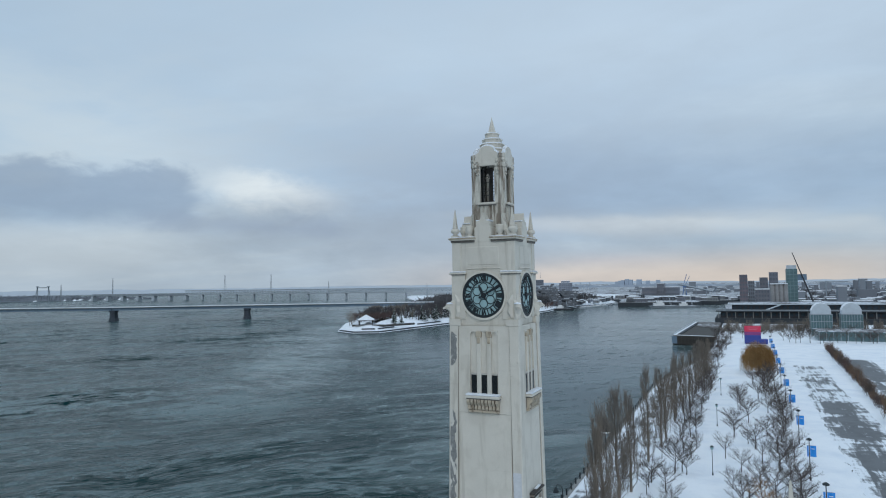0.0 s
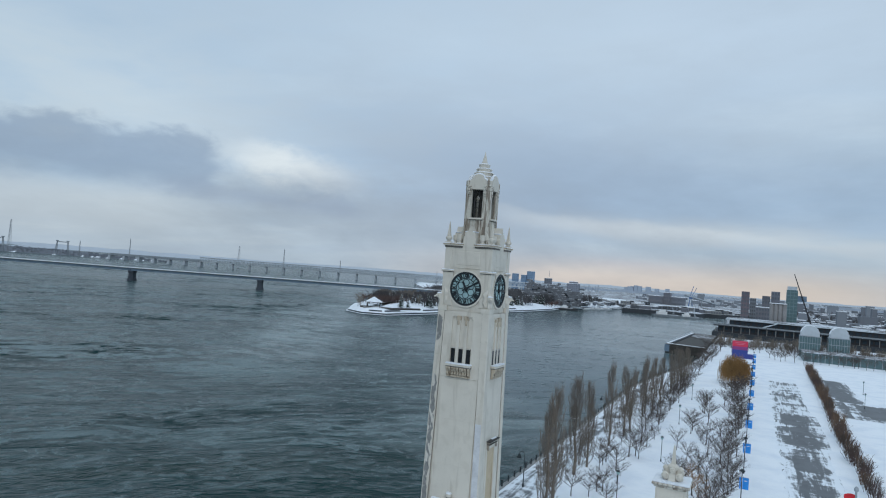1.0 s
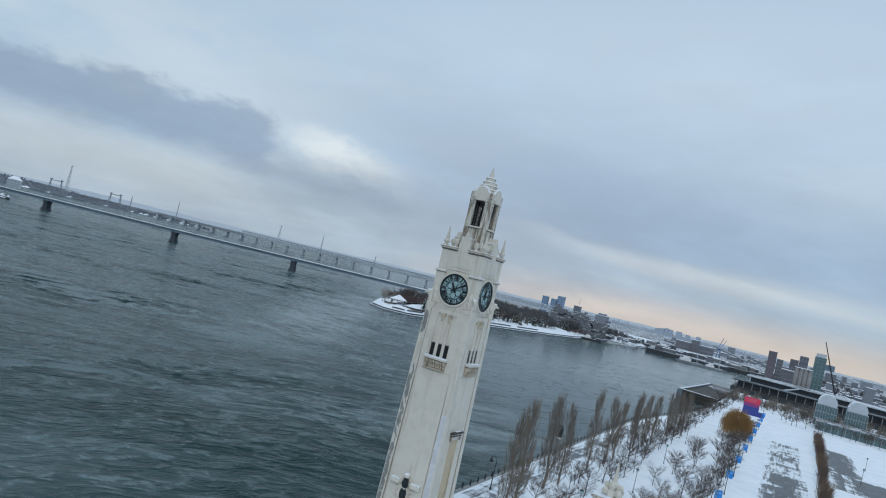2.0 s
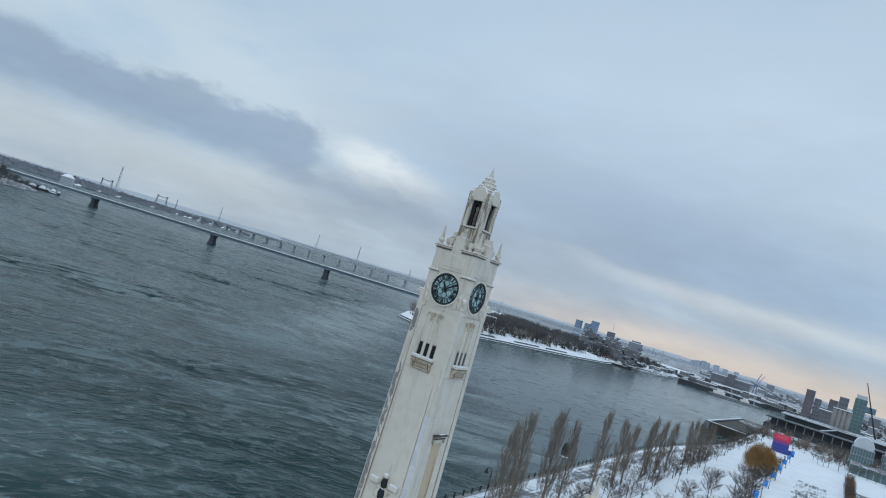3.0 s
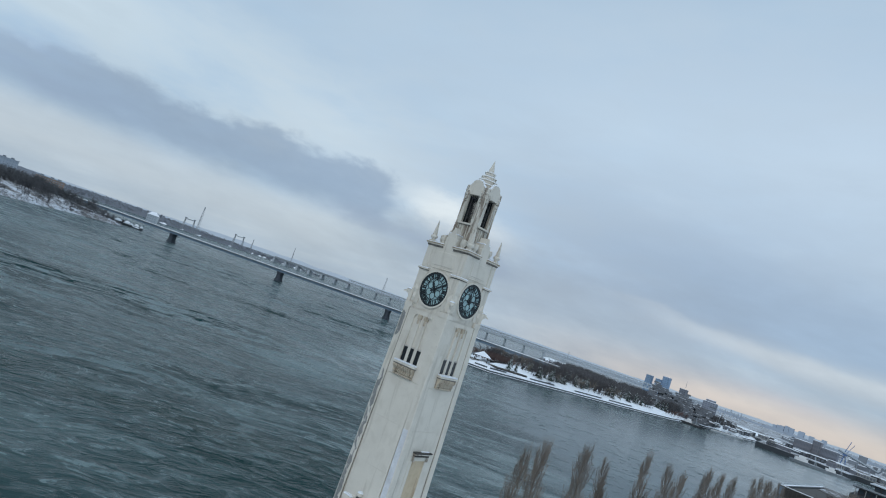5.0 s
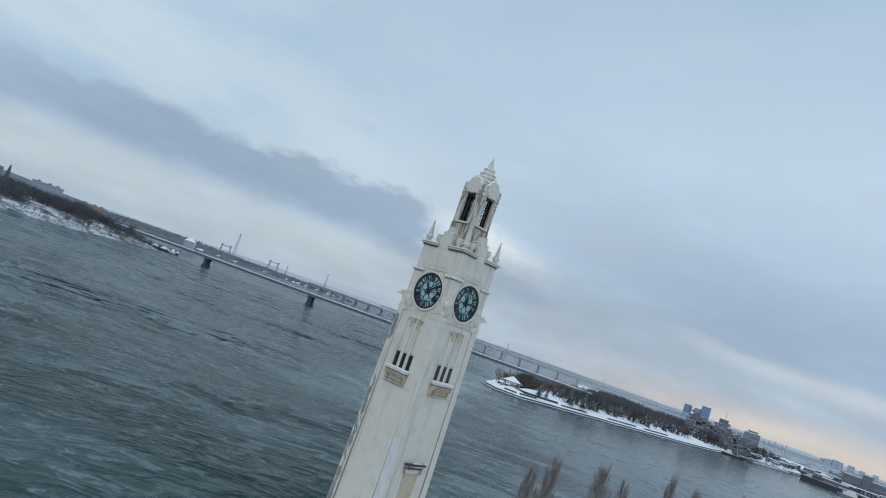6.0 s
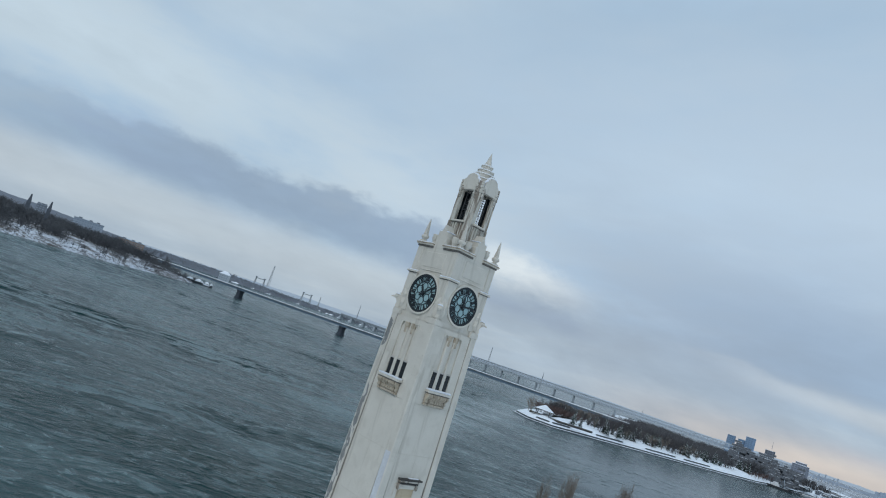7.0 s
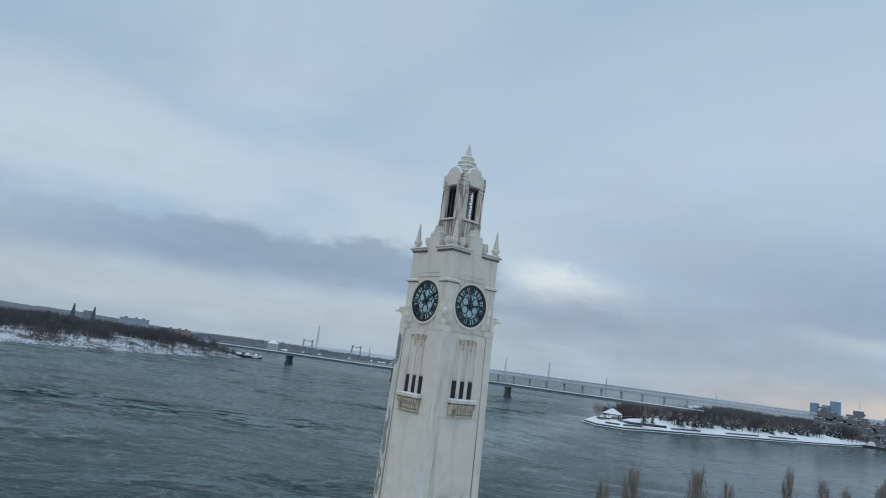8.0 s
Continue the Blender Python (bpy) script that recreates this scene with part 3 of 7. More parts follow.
def part(name, shape, mat, parent=None, label="", smooth=False, m=None):
    """One mesh object, under a thing or a part."""
    me = shape if isinstance(shape, bpy.types.Mesh) else shape.mesh(name, smooth)
    if not me.materials:
        me.materials.append(M[mat])
    ob = new(name, me)
    if m is not None:
        ob.matrix_basis = m
    if parent is not None:
        ob.parent = parent
    return tagged(ob, label)


def thing(name, label, category, at=None, group="", kind=""):
    ob = new(name)
    ob.empty_display_size = 0.5
    if at is not None:
        ob.matrix_basis = at
    return tagged(ob, label, category, group, kind)


def circle(r, n, z=0.0, cx=0.0, cy=0.0, turn=0.0):
    return [(cx + r * math.cos(turn + 2 * math.pi * j / n), cy + r * math.sin(turn + 2 * math.pi * j / n), z) for j in range(n)]


def ring_shape(r0, r1, z0, z1, n=48, m=None, shape=None):
    s = shape or Shape()
    rings = [circle(r0, n, z0), circle(r1, n, z0), circle(r1, n, z1), circle(r0, n, z1)]
    v = [p for r in rings for p in r]
    f = [(i * n + j, i * n + (j + 1) % n, ((i + 1) % 4) * n + (j + 1) % n, ((i + 1) % 4) * n + j) for i in range(4) for j in range(n)]
    return s.add(v, f, m)


# ---- ground and water ----
def disc(r, z, n=96):
    s = Shape()
    v, f = [(0, 0, z)], []
    radii = [r * k for k in (0.03, 0.1, 0.25, 0.5, 1.0)]
    for q in radii:
        v += circle(q, n, z)
    f += [(0, 1 + j, 1 + (j + 1) % n) for j in range(n)]
    for i in range(len(radii) - 1):
        f += [(1 + i * n + j, 1 + (i + 1) * n + j, 1 + (i + 1) * n + (j + 1) % n, 1 + i * n + (j + 1) % n) for j in range(n)]
    return s.add(v, f)


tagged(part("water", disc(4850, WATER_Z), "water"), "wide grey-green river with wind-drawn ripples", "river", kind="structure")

PIER = [(-5.5, -12), (-8, -40), (-8, -140), (260, -140), (260, 440), (5.5, 440), (5.5, 322), (5.3, 265), (3.0, 225), (-2.4, 188), (-6.0, 150), (-5.6, 60)]


def pier_shape():
    s = Shape()
    poly = PIER[::-1] if sum(a[0] * b[1] - b[0] * a[1] for a, b in zip(PIER, PIER[1:] + PIER[:1])) < 0 else PIER
    return s.prism(poly, WATER_Z - 2, -0.35), poly


pier, PIER = pier_shape()
tagged(part("ground", pier, "concrete_dark"), "concrete pier with a dark stained seawall", "pier", kind="structure")


def snowfield():
    """Snow over the pier, with gentle drifts, as one sheet that stops short of the edge."""
    s = Shape()
    poly = []
    for (x, y) in PIER:
        cx, cy = 110, 150
        poly.append((x + (0.35 if x < cx else -0.35), y + (0.35 if y < cy else -0.35)))
    return s.prism(poly, -0.36, 0.0)


tagged(part("snow_cover", snowfield(), "snow"), "deep white snow over the whole pier", "snow", kind="structure")


def ragged(x0, x1, y0, y1, z, amp=1.0, step=3.0, seed=1):
    rnd = random.Random(seed)
    left, right = [], []
    n = max(3, int((y1 - y0) / step))
    for i in range(n + 1):
        y = y0 + (y1 - y0) * i / n
        left.append((x0 + rnd.uniform(-amp, amp), y))
        right.append((x1 + rnd.uniform(-amp, amp) * 0.5, y))
    v = [(*p, z) for pair in zip(left, right) for p in pair]
    return Shape().add(v, [(2 * i, 2 * i + 1, 2 * i + 3, 2 * i + 2) for i in range(n)])


tagged(part("road", ragged(34.6, 43.6, 30, 213, 0.008, 0.8, 2.5, 3), "lane"), "ploughed asphalt lane streaked with snow", "road", kind="structure")
tagged(part("road", ragged(34.4, 45.0, 94.5, 140.5, 0.014, 0.3, 1.6, 13), "lane_bare"), "bare wet stretch of the asphalt lane", "road", kind="structure")
tagged(part("road", ragged(34.7, 43.7, 40.5, 94.4, 0.012, 0.3, 1.6, 15), "lane_worn"), "scraped stretch of the lane with snow in streaks", "road", kind="structure")
tagged(part("path", ragged(-4.7, 0.6, -8, 151, 0.006, 0.2, 2.5, 21), "walk_trodden"), "trodden grey slush on the seawall walk", "path", kind="structure")
tagged(part("parking_area", ragged(51.8, 61.7, 146.5, 237.5, 0.008, 0.5, 6, 5), "asphalt"), "dark wet asphalt clearing in the snow", "pavement", kind="structure")
tagged(part("parking_area", ragged(55.3, 91.7, 147.3, 178.7, 0.014, 0.5, 6, 8), "asphalt_yard"), "dark wet asphalt clearing in the snow", "pavement", kind="structure")


# ---- the clock tower ----
TOWER = thing("clock_tower", "tall white stone clock tower with stained walls and snowy ledges", "clock tower")
SIDES = [Matrix.Rotation(k * math.pi / 2, 4, "Z") for k in range(4)]
# on a side, x runs along the wall and -y points outwards


def half(z):
    """Half the width of the shaft at a height."""
    return 3.42 - 0.40 * min(z, 28.2) / 28.2


def tapered(h0, h1, z0, z1, m=None, s=None):
    s = s or Shape()
    return s.loft([[(-h0, -h0, z0), (h0, -h0, z0), (h0, h0, z0), (-h0, h0, z0)], [(-h1, -h1, z1), (h1, -h1, z1), (h1, h1, z1), (-h1, h1, z1)]], m)


part("core", tapered(half(0) - 0.22, half(28.2) - 0.22, 0, 28.2), "stone", TOWER)
part("plinth", tapered(3.95, 3.80, -0.2, 2.4), "stone", TOWER)
part("upper_core", tapered(2.62, 2.58, 28.2, 35.45), "stone", TOWER)


def wall_panel(u0, u1, z0, z1, back=0.25, proud=0.0):
    """A facing slab that leans with the shaft."""
    a, b = half(z0) - 0.1 + proud, half(z1) - 0.1 + proud
    return Shape().loft([[(u0, -a, z0), (u1, -a, z0), (u1, -a + back, z0), (u0, -a + back, z0)], [(u0, -b, z1), (u1, -b, z1), (u1, -b + back, z1), (u0, -b + back, z1)]])


def corner_post(z0, z1, inner=0.78, s=None):
    """A corner pilaster with a slightly cut edge, at the (+,-) corner."""
    s = s or Shape()
    rings = []
    for z in (z0, z1):
        h = half(z)
        c = 0.06
        rings.append([(h - inner, -h, z), (h - c, -h, z), (h, -h + c, z), (h, -h + inner, z), (h - inner, -h + inner, z)])
    return s.loft(rings)


JOINTS = [2.4, 6.1, 9.6, 13.1, 16.6, 20.0, 23.4, 26.4, 28.2]
shaft_post = {}
for k, side in enumerate(SIDES):
    for z0, z1 in zip(JOINTS, JOINTS[1:]):
        part("corner_block", corner_post(z0 + 0.006, z1 - 0.006), "stone", TOWER, m=side)
    # plain facing up to the triple slits
    for z0, z1 in ((2.4, 7.0), (7.0, 11.8), (11.8, 16.6), (16.6, 21.1)):
        for u0, u1 in ((-2.28, 2.28),):
            if k == 1 and z0 < 14:
                continue
            part("facing_slab", wall_panel(u0 + 0.002, u1 - 0.002, z0 + 0.003, z1 - (0.02 if z1 > 20 else 0.003)), "stone", TOWER, m=side)
    if k == 1:
        for u0, u1 in ((-2.3, -1.45), (1.45, 2.3)):
            part("facing_slab", wall_panel(u0, u1, 2.4, 14.0), "stone", TOWER, m=side)
        part("facing_slab", wall_panel(-2.3, 2.3, 14.006, 16.594), "stone", TOWER, m=side)
    # dark line in the joint where the facing meets the corner posts
    for sg in (-1, 1):
        rings = []
        for z in (2.4, 28.2):
            a, u = half(z) - 0.088, sg * (half(z) - 0.80)
            rings.append([(u - 0.03, -a, z), (u + 0.03, -a, z), (u + 0.03, -a + 0.05, z), (u - 0.03, -a + 0.05, z)])
        part("joint", Shape().loft(rings), "joint", TOWER, m=side)
    # jambs either side of the slits, and the head over them
    for u0, u1 in ((-2.28, -1.22), (1.22, 2.28)):
        part("facing_slab", wall_panel(u0, u1, 21.1, 24.6), "stone", TOWER, m=side)
        part("facing_slab", wall_panel(u0, u1, 24.61, 28.2), "stone", TOWER, m=side)
    part("slit_head", wall_panel(-1.22, 1.22, 27.75, 28.2), "stone", TOWER, m=side)
    part("slit_sill", wall_panel(-1.22, 1.22, 21.1, 22.5), "stone", TOWER, m=side)
    h = half(25) - 0.06
    for u in (-0.45, 0.45):
        part("slit_mullion", Shape().box(u - 0.20, u + 0.20, -h, -h + 0.3, 22.5, 27.3, bevel=0.04), "stone", TOWER, m=side)
        part("slit_corbel", Shape().box(u - 0.26, u + 0.26, -half(27.6) - 0.03, -half(27.6) + 0.3, 27.25, 27.75, bevel=0.06).box(u - 0.14, u + 0.14, -half(27.6) - 0.05, -half(27.6) + 0.3, 26.75, 27.25, bevel=0.05), "stone_brown", TOWER, m=side)
    for u in (-0.90, 0.0, 0.90):
        h = half(25) - 0.12
        part("slit_window", Shape().box(u - 0.23, u + 0.23, -h - 0.02, -h + 0.1, 22.62, 24.2), "dark_glass", TOWER, "dark glass slit window", m=side)
        part("slit_lintel", Shape().box(u - 0.24, u + 0.24, -h - 0.05, -h + 0.1, 24.2, 24.34), "stone_dark", TOWER, m=side)
    for u in (-0.92, 0.92):
        w, zt = 0.24, 27.75
        h = half(28) - 0.12
        arch = [(u - w, zt - 0.3), (u - w * 0.7, zt - 0.08), (u, zt), (u + w * 0.7, zt - 0.08), (u + w, zt - 0.3)]
        frame_up = [(u - w - 0.08, zt - 0.3), (u - w - 0.08, zt + 0.06), (u + w + 0.08, zt + 0.06), (u + w + 0.08, zt - 0.3)]
        q = frame_up + arch[::-1]
        part("slit_arch", Shape().loft([[(a, -h - 0.1, z) for a, z in q], [(a, -h + 0.15, z) for a, z in q]]), "stone", TOWER, m=side)
    # small balcony slab on scrolled brackets
    h = half(22.5)
    slab = part("balcony_slab", Shape().box(-1.50, 1.50, -h - 0.50, -h + 0.12, 22.36, 22.56, bevel=0.04), "stone", TOWER, m=side)
    part("snow_cap", Shape().box(-1.47, 1.47, -h - 0.48, -h + 0.1, 22.56, 22.72, bevel=0.06), "snow_cap", slab, "soft white snow")
    part("balcony_band", Shape().box(-1.34, 1.34, -h - 0.20, -h + 0.1, 21.18, 21.36, bevel=0.03), "stone_brown", TOWER, m=side)
    part("balcony_soffit", Shape().box(-1.42, 1.42, -h - 0.40, -h + 0.1, 22.26, 22.36), "grime_shade", TOWER, m=side)
    # dark panel added to paint the shade between the brackets
    part("bracket_shade", Shape().box(-1.32, 1.32, -h - 0.03, -h + 0.1, 21.42, 22.22), "joint", TOWER, "dark panel for the shade between the brackets", m=side)
    for i in range(9):
        u = -1.24 + i * 0.31
        p = [(-h, 22.32), (-h - 0.42, 22.26), (-h - 0.47, 22.05), (-h - 0.36, 21.9), (-h - 0.20, 21.72), (-h - 0.27, 21.52), (-h - 0.20, 21.40), (-h, 21.36)]
        w = 0.10 if i % 3 else 0.13
        b = Shape().loft([[(u - w, y, z) for y, z in p], [(u + w, y, z) for y, z in p]])
        part("bracket", b, "stone_brown", TOWER, m=side)

# blind doorway with a hood, low on one side
B = SIDES[1]
h = half(10)
part("blind_panel", wall_panel(-1.05, 1.05, 2.4, 13.6, 0.12, -0.04), "ochre", TOWER, "ochre-stained recessed stone panel", m=B)
for u in (-1.25, 1.25):
    part("panel_jamb", wall_panel(u - 0.2, u + 0.2, 2.4, 14.0, 0.2, 0.05), "stone", TOWER, m=B)
part("panel_head", Shape().box(-1.25, 1.25, -half(14) - 0.02, -half(14) + 0.3, 13.6, 14.0, bevel=0.03), "stone", TOWER, m=B)
HOOD = part("hood", Shape().box(-1.36, 1.42, -half(14) - 0.40, -half(14) + 0.1, 14.42, 14.56, bevel=0.04), "soot", TOWER, "weather-blackened stone hood", m=B)
part("snow_cap", Shape().box(-0.2, 1.05, -half(14) - 0.20, -half(14) + 0.08, 14.56, 14.64, bevel=0.03), "snow_cap", HOOD, "soft white snow")
part("hood_fascia", Shape().box(-1.25, 1.28, -half(14) - 0.24, -half(14) + 0.1, 14.22, 14.42, bevel=0.04), "stone_worn", TOWER, m=B)
part("hood_lip", Shape().box(-1.18, 1.10, -half(14) - 0.28, -half(14) + 0.1, 14.10, 14.22, bevel=0.03), "soot", TOWER, m=B)
for u in (-1.12, 1.12):
    part("hood_bracket", Shape().box(u - 0.13, u + 0.13, -half(14) - 0.20, -half(14) + 0.1, 13.55, 14.10, bevel=0.05), "stone_worn", TOWER, m=B)
# carved cartouche with a broken pediment, low on the river side
A = SIDES[0]
f0 = -half(8) + 0.06
for sg in (-1, 1):
    u0, u1 = sorted((sg * 0.75, sg * 2.0))
    part("pediment", Shape().box(u0, u1, f0 - 0.42, f0 + 0.1, 7.55, 8.05, bevel=0.08), "stone", TOWER, "half of a broken pediment", m=A)
    part("snow_cap", Shape().box(u0 + 0.03, u1 - 0.03, f0 - 0.40, f0 + 0.08, 8.05, 8.20, bevel=0.06), "snow_cap", TOWER, "soft white snow", m=A)
    s = Shape()
    for u, z, r in ((0.72, 8.0, 0.36), (0.80, 7.2, 0.34), (0.95, 6.4, 0.36)):
        s.lathe([(0.02, -0.1), (r, -0.1), (r * 1.05, 0.08), (r * 0.7, 0.22), (r * 0.4, 0.10), (r * 0.3, 0.24), (0.02, 0.26)], 14, Matrix.Translation((sg * u, f0, z)) @ Matrix.Rotation(math.pi / 2, 4, "X"))
    part("scroll", s, "stone", TOWER, m=A)
shield = [(-0.62, 6.1), (0.0, 5.4), (0.62, 6.1), (0.70, 6.9), (0.42, 7.5), (0.0, 7.3), (-0.42, 7.5), (-0.70, 6.9)]
part("shield_border", Shape().loft([[(u, f0 - 0.16, z) for u, z in shield], [(u, f0 + 0.08, z) for u, z in shield]]), "stone", TOWER, "white stone border of the shield", m=A)
inner = [(u * 0.66, 6.55 + (z - 6.55) * 0.74) for u, z in shield]
part("shield", Shape().loft([[(u, f0 - 0.20, z) for u, z in inner], [(u, f0 + 0.02, z) for u, z in inner]]), "black_iron", TOWER, "blackened face of the shield", m=A)
part("shield_crest", Shape().loft([[(-0.26, f0 - 0.2, 7.35), (0.26, f0 - 0.2, 7.35), (0.30, f0 + 0.05, 7.35), (-0.30, f0 + 0.05, 7.35)], [(-0.38, f0 - 0.3, 7.95), (0.38, f0 - 0.3, 7.95), (0.38, f0 + 0.05, 7.95), (-0.38, f0 + 0.05, 7.95)], [(-0.16, f0 - 0.22, 8.55), (0.16, f0 - 0.22, 8.55), (0.16, f0 + 0.05, 8.55), (-0.16, f0 + 0.05, 8.55)]]), "black_iron", TOWER, "blackened carved crest", m=A)
part("keystone", Shape().lathe([(0.3, 0.0), (0.42, 0.12), (0.40, 0.3), (0.2, 0.42), (0.02, 0.46)], 14, Matrix.Translation((0, f0 - 0.05, 8.5))), "stone", TOWER, smooth=True, m=A)
part("snow_cap", Shape().lathe([(0.34, 0.0), (0.24, 0.14), (0.02, 0.2)], 12, Matrix.Translation((0, f0 - 0.05, 8.86))), "snow_cap", TOWER, "soft white snow", m=A)
# patched strip beside the corner between the two seen sides
z0, z1 = 2.6, 16.6
part("repair_strip", Shape().loft([[(half(z) - 0.78, -half(z) - 0.008, z), (half(z) - 0.10, -half(z) - 0.008, z), (half(z) - 0.10, -half(z) + 0.02, z), (half(z) - 0.78, -half(z) + 0.02, z)] for z in (z0, z1)]), "repair", TOWER, "pale blue-grey patched render")
# peeled edge on the far upstream corner
rnd = random.Random(7)
for z in (19.0, 14.5, 10.0, 5.5):
    w = rnd.uniform(0.25, 0.5)
    l = rnd.uniform(2.2, 4.2)
    n = 9
    pts = [(-half(z) - 0.006, -half(z + l * i / n) + 0.15 + rnd.uniform(-0.05, 0.4) * 0.4, z + l * i / n) for i in range(n + 1)]
    pts += [(-half(z) - 0.006, -half(z + l * i / n) + 0.15 + w + rnd.uniform(0, 0.5), z + l * i / n) for i in range(n, -1, -1)]
    part("peeled_patch", Shape().add(pts, [tuple(range(len(pts)))]), "peeled", TOWER, "dark patch of peeled render")
for z0, z1 in ((3.0, 21.3), (24.9, 27.7)):
    # a strip of the corner post has lost most of its render, down to grey with pale scraps
    n = int((z1 - z0) / 0.35)
    pts, back = [], []
    for i in range(n + 1):
        z = z0 + (z1 - z0) * i / n
        pts.append((-half(z) + 0.10 + rnd.uniform(0, 0.05), -half(z) - 0.006, z))
        back.append((-half(z) + rnd.uniform(0.50, 0.72) * (0.45 if i in (0, n) else 1.0), -half(z) - 0.006, z))
    part("peeled_patch", Shape().add(pts + back[::-1], [(i, 2 * n + 1 - i, 2 * n - i, i + 1) for i in range(n)]), "flaking", TOWER, "long grey patch of flaking render")


# upper stage: corner piers, ledges, cornice
def square_corner(o, i, z0, z1, s=None, bevel=0.03):
    """An L-free corner block from i to o on both axes at the (+,-) corner."""
    return (s or Shape()).box(i, o, -o, -i, z0, z1, bevel=bevel)


for k, side in enumerate(SIDES):
    part("shoulder", square_corner(3.04, 2.0, 28.2, 28.75), "stone", TOWER, m=side)
    part("corner_pier", square_corner(2.84, 1.62, 28.75, 32.42), "stone", TOWER, m=side)
    part("pier_cap", square_corner(3.02, 1.5, 32.48, 32.62, bevel=0.03), "stone", TOWER, m=side)
    # dark bands under cap and cornice: grime, with the shade there painted in
    part("pier_neck", square_corner(2.9, 1.58, 32.42, 32.48, bevel=0.02), "grime_shade", TOWER, m=side)
    part("snow_cap", square_corner(2.96, 1.54, 32.62, 32.74, bevel=0.04), "snow_cap", TOWER, "soft white snow", m=side)
    part("corner_pier", square_corner(2.78, 2.02, 32.74, 35.2), "stone", TOWER, m=side)
    part("corner_pier", square_corner(2.70, 1.5, 32.74, 35.2), "stone", TOWER, m=side)
    c = part("cornice", square_corner(2.87, 0.72, 35.14, 35.32, bevel=0.05), "grime_shade", TOWER, m=side)
    part("cornice_lip", square_corner(2.98, 0.66, 35.32, 35.44, bevel=0.03), "stone", c)
    part("cornice_edge", square_corner(3.03, 0.64, 35.44, 35.54, bevel=0.03), "stone_brown", c, "soot-stained lip")
    part("snow_cap", square_corner(2.93, 0.7, 35.54, 35.63, bevel=0.04), "snow_cap", c, "soft white snow")
    # wall between the piers with the dial, and the stepped gable above it
    part("dial_wall", Shape().box(-2.02, 2.02, -2.72, -2.4, 28.2, 35.2), "stone", TOWER, m=side)
    part("name_band", Shape().box(-1.5, 1.5, -2.80, -2.6, 32.9, 33.0, bevel=0.03), "stone", TOWER, m=side)
    part("name_panel", Shape().box(-1.35, 1.35, -2.76, -2.6, 33.25, 34.75, bevel=0.03), "stone", TOWER, m=side)
    g = [(-0.72, 35.2), (0.72, 35.2), (0.72, 36.35), (0.60, 36.42), (0.60, 36.85), (0.26, 36.95), (0.0, 37.62), (-0.26, 36.95), (-0.60, 36.85), (-0.60, 36.42), (-0.72, 36.35)]
    part("gable", Shape().loft([[(u, -2.74, z) for u, z in g], [(u, -1.6, z) for u, z in g]]), "stone", TOWER, m=side)
    for u0, u1 in ((-0.62, -0.24), (0.24, 0.62)):
        part("snow_cap", Shape().box(u0, u1, -2.72, -1.7, 36.88, 37.0, bevel=0.04), "snow_cap", TOWER, "soft white snow", m=side)
    # obelisk on a ball at each corner
    T = side @ Matrix.Translation((2.55, -2.55, 35.6))
    part("pinnacle_base", Shape().box(-0.30, 0.30, -0.30, 0.30, 0, 0.16, bevel=0.04), "stone", TOWER, m=T)
    part("pinnacle_urn", Shape().lathe([(0.12, 0.14), (0.27, 0.2), (0.16, 0.28), (0.33, 0.40), (0.39, 0.55), (0.33, 0.70), (0.19, 0.78), (0.25, 0.84), (0.22, 0.90)], 14), "stone", TOWER, smooth=True, m=T)
    part("pinnacle_obelisk", Shape().loft([circle(0.24, 4, 0.86, turn=math.pi / 4), circle(0.07, 4, 2.20, turn=math.pi / 4), circle(0.01, 4, 2.40, turn=math.pi / 4)]), "stone", TOWER, m=T)
    # squat vases between the gable and the corners
    for u in (-1.35, 1.35):
        T = side @ Matrix.Translation((u, -2.25, 35.6))
        part("parapet_vase", Shape().lathe([(0.30, 0), (0.30, 0.1), (0.15, 0.2), (0.26, 0.36), (0.38, 0.62), (0.30, 0.78), (0.36, 0.9), (0.30, 0.98), (0.02, 1.02)], 12), "stone", TOWER, smooth=True, m=T)
    # winged ornament that projects at the corner below the dials
    D = side @ Matrix.Rotation(-math.pi / 4, 4, "Z") @ Matrix.Translation((0, 0, 0))
    r = 4.02
    prof = [(r - 0.4, 28.55), (r + 0.10, 28.6), (r + 0.22, 28.9), (r + 0.16, 29.2), (r + 0.30, 29.5), (r + 0.52, 29.62), (r + 0.60, 29.78), (r + 0.42, 29.98), (r + 0.12, 30.05), (r - 0.05, 30.3), (r - 0.4, 30.6)]
    s = Shape()
    for w0, w1, k2 in ((-0.30, 0.30, 1.0),):
        s.loft([[(d * 1.0 - 0.06, w0 * 0.6, z) for d, z in prof], [(d, w0 * 0.55, z) for d, z in prof], [(d, w1 * 0.55, z) for d, z in prof], [(d - 0.06, w1 * 0.6, z) for d, z in prof]])
    s.lathe([(0.02, -0.26), (0.2, -0.2), (0.27, 0), (0.2, 0.2), (0.02, 0.26)], 10, Matrix.Translation((r + 0.30, 0, 29.78)))
    s.loft([[(r + 0.45, -0.1, 29.86), (r + 0.45, 0.1, 29.86), (r + 0.45, 0.1, 29.66), (r + 0.45, -0.1, 29.66)], [(r + 0.82, -0.03, 29.70), (r + 0.82, 0.03, 29.70), (r + 0.80, 0.03, 29.58), (r + 0.80, -0.03, 29.58)]])
    part("corner_ornament", s, "stone", TOWER, m=D)
    s = Shape()
    for sg in (-1, 1):
        wing = [(0.0, 28.8), (0.42, 28.9), (0.62, 29.35), (0.50, 29.85), (0.62, 30.2), (0.30, 30.75), (0.02, 30.9)]
        W = Matrix.Rotation(sg * radians(40), 4, "Z")
